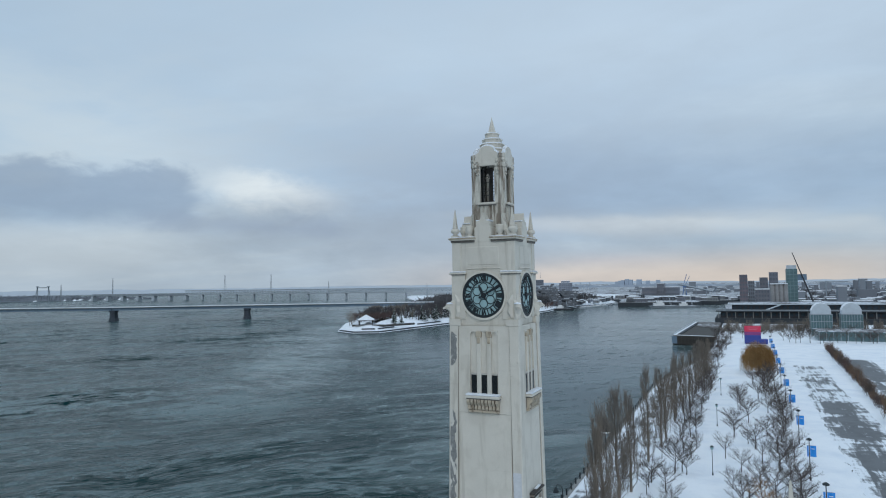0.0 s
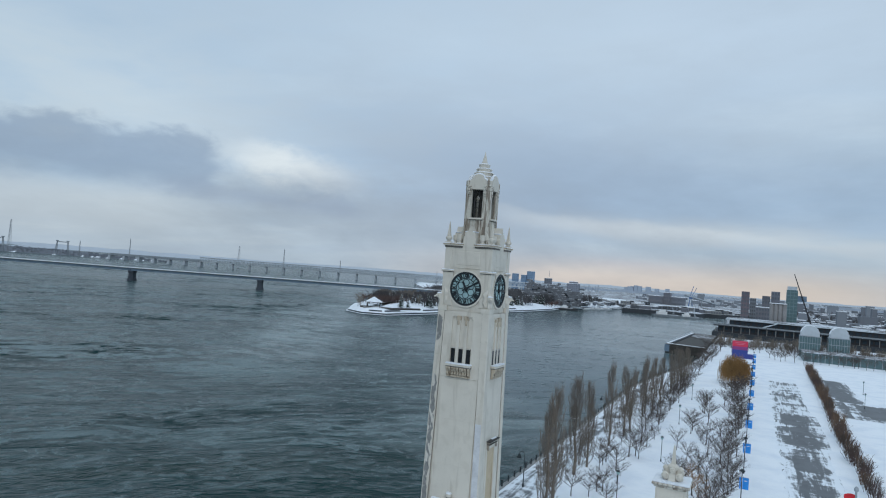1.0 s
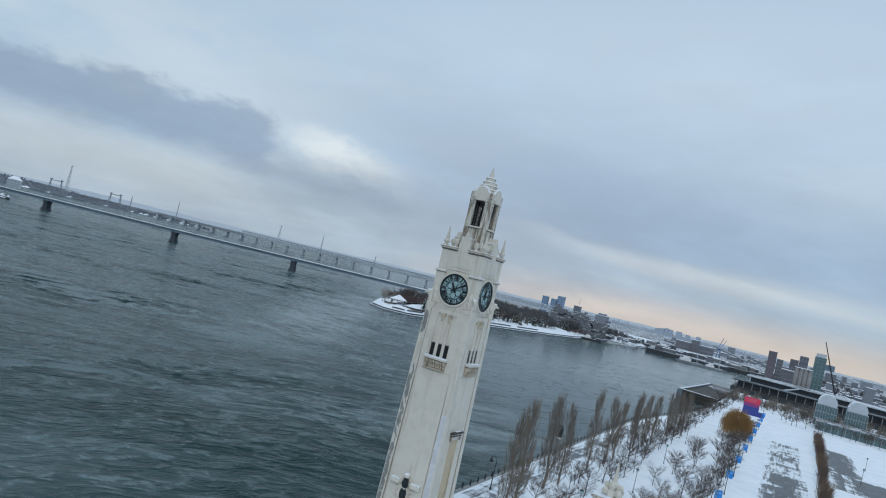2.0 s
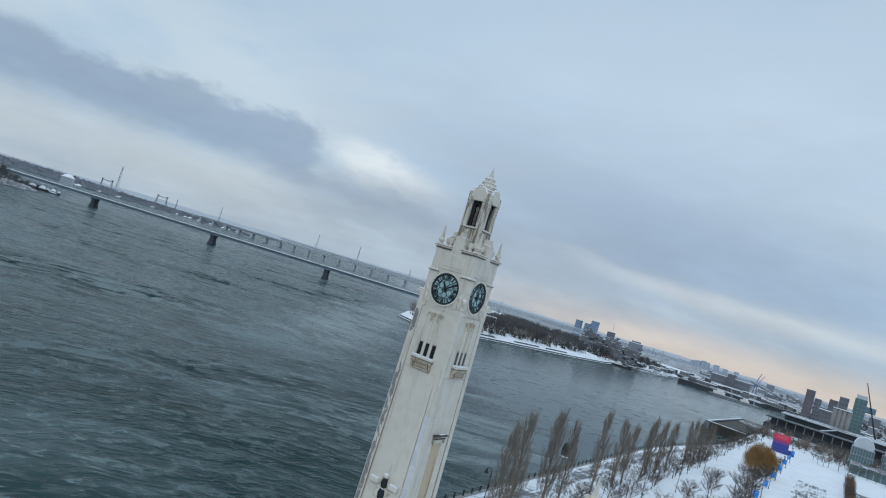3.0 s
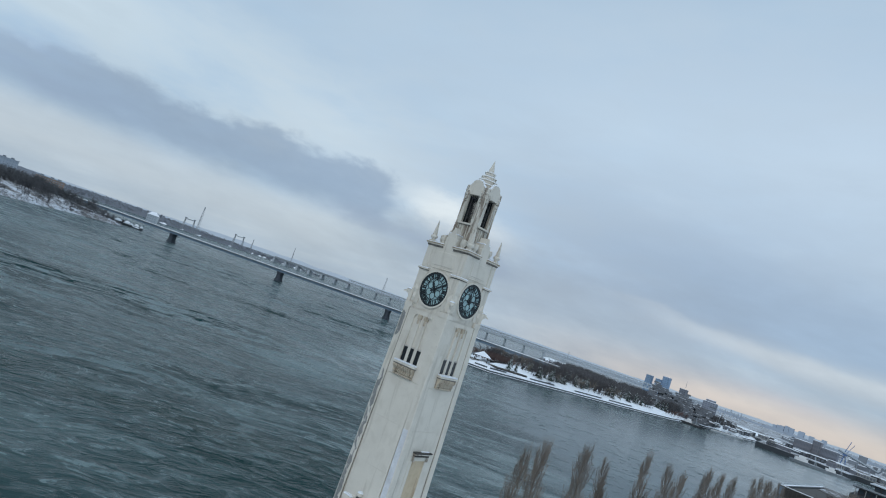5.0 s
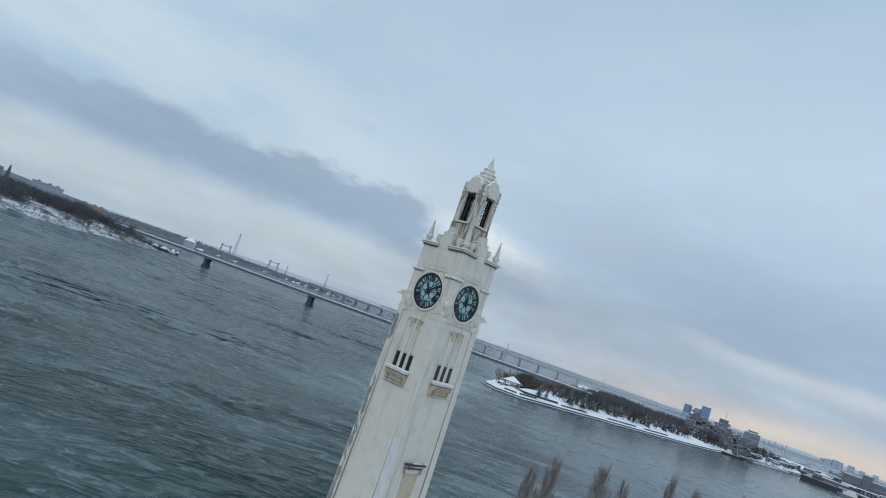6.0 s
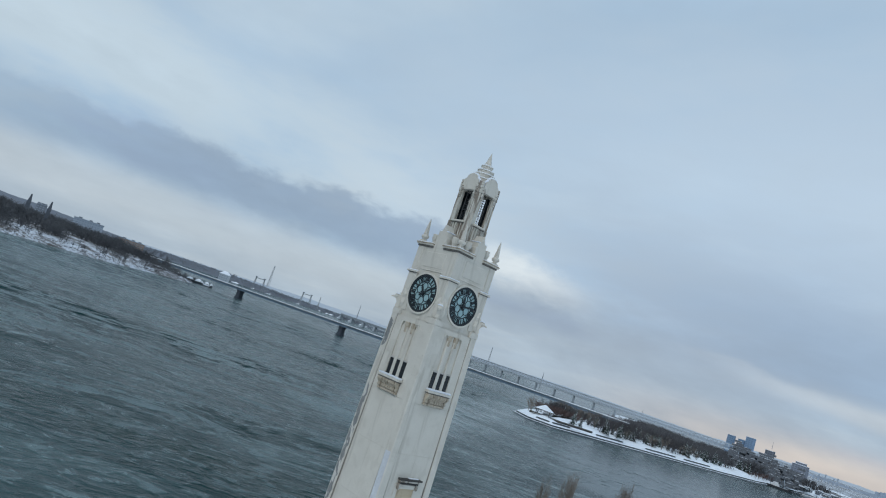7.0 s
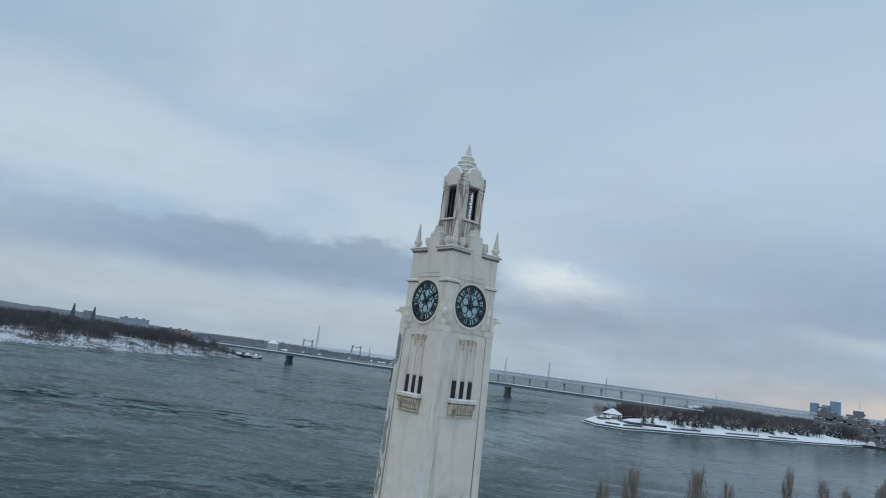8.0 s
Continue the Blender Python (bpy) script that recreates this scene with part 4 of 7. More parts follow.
        a = [(r - 0.52, sg * u, z) for u, z in wing]
        b = [(r - 0.14 - u * 0.15, sg * u * 0.95, z) for u, z in wing]
        s.loft([a, b] if sg < 0 else [b, a])
    part("ornament_wing", s, "stone", TOWER, m=D)
    part("snow_cap", Shape().lathe([(0.3, 0.0), (0.24, 0.1), (0.02, 0.15)], 10, Matrix.Translation((r + 0.2, 0, 30.0))), "snow_cap", TOWER, "soft white snow", m=D)

# dials
NUMERALS = ["XII", "I", "II", "III", "IIII", "V", "VI", "VII", "VIII", "IX", "X", "XI"]


def stroke(s, x0, y0, x1, y1, w, m):
    d = Vector((x1 - x0, y1 - y0))
    n = Vector((-d.y, d.x)).normalized() * w / 2
    q = [(x0 - n.x, y0 - n.y), (x1 - n.x, y1 - n.y), (x1 + n.x, y1 + n.y), (x0 + n.x, y0 + n.y)]
    s.loft([[(x, y, 0.0) for x, y in q], [(x, y, 0.045) for x, y in q]], m)


def numeral(text, m):
    """Roman figures drawn as strokes, their heads outwards."""
    s = Shape()
    wide = {"I": 0.13, "V": 0.24, "X": 0.24}
    total = sum(wide[c] for c in text)
    x = -total / 2
    k = min(1.0, 0.62 / total)
    for c in text:
        w = wide[c] * k
        a, b = x * k + 0.015, x * k + wide[c] * k - 0.015
        mid = (a + b) / 2
        if c == "I":
            stroke(s, mid, -0.22, mid, 0.22, 0.125, m)
        elif c == "V":
            stroke(s, a, 0.20, mid, -0.21, 0.10, m)
            stroke(s, b, 0.20, mid, -0.21, 0.075, m)
        else:
            stroke(s, a, 0.20, b, -0.21, 0.10, m)
            stroke(s, b, 0.20, a, -0.21, 0.075, m)
        x += wide[c]
    return s


def hand_shape(length, wide, tail):
    p = [(-wide * 0.5, -tail), (wide * 0.5, -tail), (wide * 0.35, 0), (wide * 0.6, length * 0.62), (0, length), (-wide * 0.6, length * 0.62), (-wide * 0.35, 0)]
    return Shape().loft([[(x, y, 0) for x, y in p], [(x, y, 0.04) for x, y in p]]).lathe([(wide * 0.9, 0), (wide * 0.9, 0.06), (0.02, 0.06)], 16)


for k, (hour, minute) in enumerate(((-26, 60), (-6, 86), (-26, 60), (-26, 60))):
    # x to the right, y up, z outwards on the wall
    D = SIDES[k] @ Matrix.Translation((0, -2.73, 30.7)) @ Matrix.Rotation(math.pi / 2, 4, "X")
    dial = part("clock_dial", Shape().lathe([(0.02, 0.0), (1.80, 0.0), (1.80, 0.03), (0.02, 0.03)], 56), "opal", TOWER, "pale green opal glass clock dial", m=D)
    part("stone_surround", ring_shape(1.85, 2.02, -0.02, 0.17, 56), "stone", dial)
    part("rim", ring_shape(1.63, 1.88, 0.0, 0.13, 56), "black_iron", dial, "black iron rim")
    s = ring_shape(1.09, 1.17, 0.03, 0.07, 56)
    part("inner_ring", s, "black_iron", dial)
    s = ring_shape(0.17, 0.24, 0.03, 0.065, 20)
    for i in range(6):
        q = 2 * math.pi * (i + 0.5) / 6
        ring_shape(0.325, 0.385, 0.03, 0.065, 24, Matrix.Translation((0.68 * math.cos(q), 0.68 * math.sin(q), 0)), s)
        c0, c1 = 1.05, 1.15
        stroke(s, c0 * math.cos(q), c0 * math.sin(q), c1 * math.cos(q), c1 * math.sin(q), 0.05, Matrix.Translation((0, 0, 0.03)))
    part("tracery", s, "black_iron", dial)
    for i, text in enumerate(NUMERALS):
        q = -2 * math.pi * i / 12
        N2 = Matrix.Rotation(q, 4, "Z") @ Matrix.Translation((0, 1.42, 0.03))
        part("numeral", numeral(text, N2), "black_iron", dial)
        s = Shape()
        q2 = q + math.pi / 12
        stroke(s, 1.18 * math.cos(q2), 1.18 * math.sin(q2), 1.66 * math.cos(q2), 1.66 * math.sin(q2), 0.075, Matrix.Translation((0, 0, 0.03)))
        part("spoke", s, "black_iron", dial)
    part("hour_hand", hand_shape(1.0, 0.22, 0.35), "black_iron", dial, m=Matrix.Rotation(radians(-hour), 4, "Z") @ Matrix.Translation((0, 0, 0.08)))
    part("minute_hand", hand_shape(1.55, 0.16, 0.45), "black_iron", dial, m=Matrix.Rotation(radians(-minute), 4, "Z") @ Matrix.Translation((0, 0, 0.13)))

# belfry
part("belfry_post", Shape().lathe([(0.13, 38.5), (0.12, 40.7), (0.20, 40.75), (0.18, 41.0), (0.02, 41.2)], 10, Matrix.Translation((-0.30, -0.45, 0))), "stone", TOWER, "pale post inside the belfry", smooth=True)
part("belfry_foot", tapered(1.75, 1.52, 35.45, 36.4), "stone_worn", TOWER)
part("belfry_wall", tapered(1.42, 1.40, 36.4, 38.45), "stone_worn", TOWER)
part("belfry_floor", Shape().box(-1.3, 1.3, -1.3, 1.3, 38.45, 38.5), "grime_shade", TOWER)
# dark sheet added so the inside of the belfry reads as shade
part("belfry_dark_sheet", Shape().box(-1.0, -0.3, 0.82, 0.9, 38.5, 41.9), "grime_shade", TOWER)
part("belfry_head", Shape().box(-1.38, 1.38, -1.38, 1.38, 41.95, 42.6), "stone_worn", TOWER)
for k, side in enumerate(SIDES):
    # corner pier with reeded edges, chamfered on the diagonal
    s = Shape()
    for z0, z1, o in ((38.45, 41.6, 1.46), (41.6, 41.95, 1.54)):
        i, c = 0.66, 0.30
        s.prism([(i, -o), (o - c, -o), (o, -o + c), (o, -i), (o - 0.30, -i), (o - 0.30, -o + c + 0.12), (o - c - 0.12, -o + 0.30), (i, -o + 0.30)], z0, z1)
    part("belfry_pier", s, "stone_worn", TOWER, m=side)
    s = Shape()
    Dg = Matrix.Rotation(-math.pi / 4, 4, "Z")
    for off in (-0.15, 0.15):
        s.box(1.76, 1.92, off - 0.09, off + 0.09, 37.4, 42.4, Dg, bevel=0.03)
    s.box(1.70, 1.98, -0.30, 0.30, 42.1, 42.35, Dg, bevel=0.05)
    s.box(1.7, 1.96, -0.28, 0.28, 42.35, 42.75, Dg, bevel=0.05)
    part("reeded_shaft", s, "stone_worn", TOWER, m=side)
    for u in (-0.92, 0.92):
        for du, z, r in ((0.0, 41.35, 0.20), (0.12, 41.75, 0.17), (-0.10, 41.72, 0.15), (0.02, 42.05, 0.16), (0.05, 41.0, 0.12)):
            s = Shape().lathe([(0.02, -0.12), (r, -0.08), (r * 1.05, 0.04), (r * 0.5, 0.10), (0.02, 0.14)], 8, Matrix.Translation((u + du, -1.50, z)) @ Matrix.Rotation(math.pi / 2, 4, "X"))
            part("carved_boss", s, "stone_worn", TOWER, m=side)
    # sweeping buttress below it
    prof = [(1.2, 35.5), (2.75, 35.5), (2.62, 36.0), (2.30, 36.3), (2.10, 36.9), (2.0, 37.6), (1.2, 37.9)]
    part("belfry_buttress", Shape().loft([[(d, -0.24, z) for d, z in prof], [(d, 0.24, z) for d, z in prof]], Dg), "stone_worn", TOWER, m=side)
    # dark strip that paints the shade under the ledge
    part("ledge_shade", Shape().box(-0.78, 0.78, -1.56, -1.2, 38.3, 38.38), "grime_shade", TOWER, m=side)
    part("belfry_ledge", Shape().box(-0.85, 0.85, -1.66, -1.2, 38.38, 38.58, bevel=0.05), "stone", TOWER, m=side)
    s = Shape()
    for u in (-0.5, -0.17, 0.17, 0.5):
        s.box(u - 0.09, u + 0.09, -1.52, -1.3, 36.5, 38.38, bevel=0.03)
    part("belfry_rib", s, "stone_worn", TOWER, m=side)
    # head of the opening: an ogee gable
    g = [(-1.12, 41.75), (1.12, 41.75), (1.16, 42.15), (1.02, 42.35), (0.98, 42.75), (0.70, 42.95), (0.62, 43.2), (0.35, 43.38), (0, 43.45), (-0.35, 43.38), (-0.62, 43.2), (-0.70, 42.95), (-0.98, 42.75), (-1.02, 42.35), (-1.16, 42.15)]
    part("belfry_gable", Shape().loft([[(u, -1.52, z) for u, z in g], [(u, -1.1, z) for u, z in g]]), "stone", TOWER, m=side)
    s = Shape().loft([[(u * 1.02, -1.3 - 0.17, z), (u * 1.05, -1.3 - 0.12, z + 0.10), (u * 1.06, -1.3, z + 0.16), (u * 1.05, -1.3 + 0.12, z + 0.10), (u * 1.02, -1.3 + 0.17, z)] for u, z in g[2:]])
    part("snow_cap", s, "snow_cap", TOWER, "soft white snow", m=side)
    # steel lattice standing in the opening
    s = Shape()
    for u in (-0.5, 0.0, 0.5):
        s.beam((u, -0.95, 38.5), (u, -0.95, 41.9), 0.035)
    for i in range(6):
        z = 38.7 + i * 0.55
        s.beam((-0.5, -0.95, z), (0.5, -0.95, z), 0.025)
        s.beam((-0.5 if i % 2 else 0.0, -0.95, z), (0.0 if i % 2 else 0.5, -0.95, z + 0.5), 0.02)
    part("belfry_lattice", s, "lattice", TOWER, m=side)
    # black panels added in the rear openings so the front ones look dark
    if k == 2:
        part("belfry_dark_strip", Shape().box(-0.68, -0.12, -1.2, -1.12, 38.5, 41.9), "black_iron", TOWER, m=side)
    if k == 3:
        part("belfry_dark_panel", Shape().box(-0.68, 0.68, -1.2, -1.1, 38.5, 41.9), "black_iron", TOWER, m=side)
for r, z0, z1 in ((1.30, 42.6, 43.25), (1.08, 43.25, 43.75), (0.86, 43.75, 44.2), (0.60, 44.2, 44.72)):
    t = part("roof_tier", Shape().lathe([(r, z0), (r, z1 - 0.1), (r + 0.06, z1 - 0.06), (r + 0.06, z1), (0.05, z1)], 8, turn=math.pi / 8), "stone", TOWER)
    part("snow_cap", Shape().lathe([(r + 0.04, z1), (r - 0.02, z1 + 0.09), (0.05, z1 + 0.1)], 8, turn=math.pi / 8), "snow_cap", t, "soft white snow")
part("spire", Shape().lathe([(0.36, 44.7), (0.42, 44.8), (0.34, 44.92), (0.05, 46.05), (0.01, 46.25)], 8), "stone", TOWER)


# ---- trees ----
def bare_tree(seed, height, spread, limbs=9, twigs=7, upright=0.5, trunk_r=0.16, start=0.25):
    """Trunk and crown of a leafless tree: limbs that fork twice."""
    rnd = random.Random(seed)
    trunk, crown = Shape(), Shape()
    lean = Vector((rnd.uniform(-0.04, 0.04), rnd.uniform(-0.04, 0.04), 1))
    pts = [Vector((0, 0, -0.1))]
    for i in range(4):
        pts.append(Vector((lean.x * height * (i + 1) / 4 + rnd.uniform(-0.03, 0.03) * height * 0.5, lean.y * height * (i + 1) / 4 + rnd.uniform(-0.03, 0.03) * height * 0.5, height * 0.72 * (i + 1) / 4)))
    for i in range(4):
        trunk.beam(pts[i], pts[i + 1], trunk_r * (1 - i * 0.22), trunk_r * (1 - (i + 1) * 0.22), 6)
    for i in range(limbs):
        f = start + (1 - start) * (i + rnd.random()) / limbs
        k = min(3, int(f * 4))
        at = pts[k].lerp(pts[k + 1], f * 4 - k)
        a = i * 2.4 + rnd.uniform(-0.4, 0.4)
        reach = spread * (1.0 - 0.45 * abs(f - 0.5)) * rnd.uniform(0.75, 1.1)
        way = Vector((math.cos(a) * (1 - upright), math.sin(a) * (1 - upright), upright + rnd.uniform(-0.1, 0.2))).normalized()
        tip = at + way * reach
        mid = at.lerp(tip, 0.5) + Vector((0, 0, rnd.uniform(-0.06, 0.02) * reach))
        r = trunk_r * 0.42 * (1.1 - 0.5 * f)
        crown.beam(at, mid, r, r * 0.7, 4)
        crown.beam(mid, tip, r * 0.7, r * 0.25, 4)
        for j in range(twigs):
            q = 0.3 + 0.7 * (j + rnd.random()) / twigs
            b = at.lerp(mid, q * 2) if q < 0.5 else mid.lerp(tip, q * 2 - 1)
            t = b + (way + Vector((rnd.uniform(-1, 1), rnd.uniform(-1, 1), rnd.uniform(-0.3, 0.9))) * 0.85).normalized() * reach * rnd.uniform(0.25, 0.45)
            crown.beam(b, t, r * 0.38, r * 0.2, 3)
            for _ in range(7):
                c = b.lerp(t, rnd.uniform(0.3, 0.9))
                u = c + Vector((rnd.uniform(-1, 1), rnd.uniform(-1, 1), rnd.uniform(-0.2, 1))).normalized() * reach * rnd.uniform(0.1, 0.22)
                crown.beam(c, u, r * 0.21, r * 0.12, 3)
    return trunk, crown


def poplar(seed, height):
    """A columnar poplar: stems that rise steeply and stay close to the trunk."""
    rnd = random.Random(seed)
    trunk, crown = Shape(), Shape()
    pts = [Vector((rnd.uniform(-0.12, 0.12) * i, rnd.uniform(-0.12, 0.12) * i, height * 0.9 * i / 5 - 0.1)) for i in range(6)]
    for i in range(5):
        trunk.beam(pts[i], pts[i + 1], 0.23 * (1 - i * 0.18), 0.23 * (1 - (i + 1) * 0.18), 6)
    for i in range(92):
        f = 0.015 + 0.925 * (i + rnd.random()) / 92
        k = min(4, int(f * 5))
        at = pts[k].lerp(pts[k + 1], f * 5 - k)
        a = rnd.uniform(0, 2 * math.pi)
        wide = (0.30 + 1.42 * math.sin(math.pi * min(1, f * 0.80 + 0.22)) ** 0.9) * rnd.uniform(0.35, 1.1)
        rise = height * (0.15 + 0.13 * (1 - f)) * rnd.uniform(0.8, 1.15)
        elbow = at + Vector((math.cos(a) * wide * 0.75, math.sin(a) * wide * 0.75, rise * 0.35))
        tip = at + Vector((math.cos(a) * wide, math.sin(a) * wide, rise))
        crown.beam(at, elbow, 0.038, 0.026, 3)
        crown.beam(elbow, tip, 0.026, 0.012, 3)
        for _ in range(24):
            b = elbow.lerp(tip, rnd.uniform(-0.2, 0.9))
            t = b + Vector((rnd.uniform(-0.42, 0.42), rnd.uniform(-0.42, 0.42), rnd.uniform(0.4, 1.4)))
            crown.beam(b, t, 0.0100, 0.006, 3)
    return trunk, crown


def conifer(seed, height, spread):
    """Tiers of drooping boughs, and the snow that lies on them."""
    rnd = random.Random(seed)
    trunk, crown, snow = Shape(), Shape(), Shape()
    trunk.beam((0, 0, -0.1), (0, 0, height), 0.18, 0.03, 6)
    n = int(height * 7)
    for i in range(n):
        f = (i + rnd.random()) / n
        z = height * (0.08 + 0.9 * f)
        a = rnd.uniform(0, 2 * math.pi)
        l = spread * (1 - f) ** 0.8 * rnd.uniform(0.6, 1.15) + 0.15
        tip = Vector((math.cos(a) * l, math.sin(a) * l, z - l * 0.35))
        side = Vector((-math.sin(a), math.cos(a), 0)) * l * 0.28
        root = Vector((0, 0, z))
        mid = root.lerp(tip, 0.55)
        v = [root, mid + side, tip, mid - side, mid + Vector((0, 0, 0.22))]
        crown.add(v, [(0, 1, 4), (1, 2, 4), (2, 3, 4), (3, 0, 4), (0, 3, 2, 1)])
        if rnd.random() < 0.42:
            up = Vector((0, 0, 0.10))
            v = [mid + side * 0.7 + up, tip.lerp(mid, 0.2) + up, mid - side * 0.7 + up, root.lerp(mid, 0.5) + up, mid + up * 3.2]
            snow.add(v, [(0, 1, 4), (1, 2, 4), (2, 3, 4), (3, 0, 4), (0, 3, 2, 1)])
    return trunk, crown, snow


def plant(name, label, category, shapes, mats, at, group=""):
    """A thing at a place, from meshes that its copies share."""
    ob = thing(name, label, category, at, group)
    for (n, sh), mt in zip(shapes, mats):
        p = part(n, sh, mt, ob)
        if n == "snow_load":
            tagged(p, "clumps of snow on the boughs", kind="stuff")
    return ob


POPLARS = []
for k, hgt in enumerate((16.4, 14.6, 13.2, 15.6)):
    tr, cr = poplar(20 + k, hgt)
    tr, cr = tr.mesh("trunk"), cr.mesh("crown")
    POPLARS.append((hgt, tr, cr))
rnd = random.Random(5)
for i, (x, y, top) in enumerate(((4.3, 19.6, 16.3), (3.5, 26, 17.1), (2.4, 42.7, 16.5), (3.2, 48.7, 14.9), (3.4, 66.7, 16.8), (4.4, 77.7, 14.9), (4.5, 84.8, 13.5), (4.6, 102, 13.8), (4.5, 106, 14.7), (5.6, 112, 14.0), (6.6, 119, 13.6),
                                 (6.4, 144, 13.2), (6.9, 149, 14.0), (7.3, 155, 13.0), (7.7, 161, 12.8), (8.3, 167, 12.9), (8.6, 175, 12.0))):
    hgt, tr, cr = POPLARS[i % 4]
    k = top / hgt
    at = Matrix.Translation((x, y, 0)) @ Matrix.Rotation(rnd.uniform(0, 6.28), 4, "Z") @ Matrix.Diagonal((k, k, k, 1))
    plant("poplar_tree", "tall narrow leafless poplar with grey-brown twigs, in snow", "tree", (("trunk", tr), ("crown", cr)), ("bark_poplar", "twig_poplar"), at, "poplars along the seawall")

SMALL = []
for k in range(5):
    tr, cr = bare_tree(40 + k, 3.5 + 0.4 * k, 2.5 + 0.25 * k, 13, 8, 0.42, 0.12, 0.40)
    SMALL.append((tr.mesh("trunk"), cr.mesh("crown")))


def small_tree(x, y, k, scale, red=False):
    tr, cr = SMALL[k % 5]
    at = Matrix.Translation((x, y, 0)) @ Matrix.Rotation(rnd.uniform(0, 6.28), 4, "Z") @ Matrix.Diagonal((scale, scale, scale * rnd.uniform(0.9, 1.1), 1))
    plant("small_tree", "small leafless tree with dark spreading branches, in snow", "tree", (("trunk", tr), ("crown", cr)), ("bark", "twig"), at, "young trees on the pier")


for i, (x, y) in enumerate(((7.6, 36.4), (8.0, 50.2), (8.3, 61), (8.6, 74.8), (8.8, 87.7), (9, 99), (4.8, 31.7), (9.4, 116), (9.2, 128), (9.1, 138))):
    small_tree(x, y, i, 0.85 + 0.12 * (i % 3))
for i in range(30):
    small_tree(rnd.uniform(5.2, 10.5), 30 + i * 4.2 + rnd.uniform(-1.5, 1.5), i, rnd.uniform(0.6, 0.95))
for i in range(22):
    small_tree(9.2 + rnd.uniform(-1.2, 1.6), 146 + i * 6.4 + rnd.uniform(-2, 2), i, rnd.uniform(0.75, 1.05))
for i, (x, y) in enumerate(((16.8, 95), (20.5, 82.4), (17.8, 120), (22.8, 93.8), (26.1, 56), (24.8, 127), (26.8, 174), (22.6, 49.5), (25.6, 42), (20.8, 58), (24, 68), (26.5, 77), (19.5, 106), (25.5, 110), (22, 137), (26.5, 142), (23.5, 150), (26.5, 157), (21, 163), (24.5, 170),
                            (26.8, 196), (26, 206), (27, 216), (25.8, 226), (26.8, 237), (18.5, 44), (24.2, 34), (21.5, 72), (26.4, 100), (26.3, 120), (26.4, 134))):
    small_tree(x, y, i + 2, rnd.uniform(0.82, 1.15))
for i in range(36):
    y = 30 + i * 4.3 + rnd.uniform(-1.5, 1.5)
    small_tree(rnd.uniform(23.5, 27.0), y, i, rnd.uniform(0.7, 1.05))
for i in range(12):
    small_tree(rnd.uniform(15.5, 19.5), 40 + i * 9 + rnd.uniform(-3, 3), i, rnd.uniform(0.7, 0.95))
for i in range(26):
    small_tree(4 + i * 4.6 + rnd.uniform(-1.5, 1.5), 316 + rnd.uniform(-9, 30), i, rnd.uniform(0.9, 1.3))
for i in range(12):
    small_tree(7.5 + rnd.uniform(-1, 5), 250 + i * 8 + rnd.uniform(-3, 3), i, rnd.uniform(0.8, 1.1))

for i in range(22):
    small_tree(38 + i * 3.1 + rnd.uniform(-1.2, 1.2), 304 + rnd.uniform(-5, 5), i, rnd.uniform(0.95, 1.35))

# one tree in the row still holds rust-coloured leaves
tr, cr = bare_tree(71, 5.6, 2.3, 12, 9, 0.45, 0.12)
for at in ((20.9, 44.5), (22.2, 38.5)):
    plant("rust_tree", "small tree that keeps rust-brown leaves in winter", "tree", (("trunk", tr.mesh("trunk")), ("crown", cr.mesh("crown"))), ("bark", "rust_leaf"), Matrix.Translation((*at, 0)))


def willow():
    rnd = random.Random(9)
    trunk, crown = Shape(), Shape()
    trunk.beam((0, 0, -0.1), (0.1, 0, 3.0), 0.45, 0.32, 7)
    for i in range(90):
        # limbs end on a ball, and long thin strands fall from them
        a = i * 2.4
        up = 1 - 1.15 * (i + 0.5) / 90
        ring = math.sqrt(max(0.0, 1 - up * up))
        k = rnd.uniform(0.82, 1.0)
        top = Vector((math.cos(a) * ring * 4.7 * k, math.sin(a) * ring * 4.7 * k, 4.6 + 4.4 * up * k))
        crown.beam((0.1, 0, 2.6), top, 0.10, 0.035, 3)
        for _ in range(28):
            b = Vector((0.1, 0, 3.4)).lerp(top, rnd.uniform(0.55, 1.02)) + Vector((rnd.uniform(-0.9, 0.9), rnd.uniform(-0.9, 0.9), rnd.uniform(-0.5, 0.5)))
            away = Vector((b.x, b.y, 0)).normalized() * rnd.uniform(0.1, 0.6)
            m = b + away + Vector((0, 0, rnd.uniform(-0.3, 0.25)))
            e = m + Vector((away.x * 0.4, away.y * 0.4, -rnd.uniform(1.5, 5.2)))
            e.z = max(e.z, 0.5)
            crown.beam(b, m, 0.032, 0.028, 3)
            crown.beam(m, e, 0.028, 0.014, 3)
    return trunk, crown


tr, cr = willow()
plant("willow_tree", "round golden-orange weeping willow without leaves, in snow", "tree", (("trunk", tr), ("crown", cr)), ("bark", "willow"), Matrix.Translation((23.2, 187, 0)) @ Matrix.Diagonal((1.02, 1.02, 1.22, 1)))


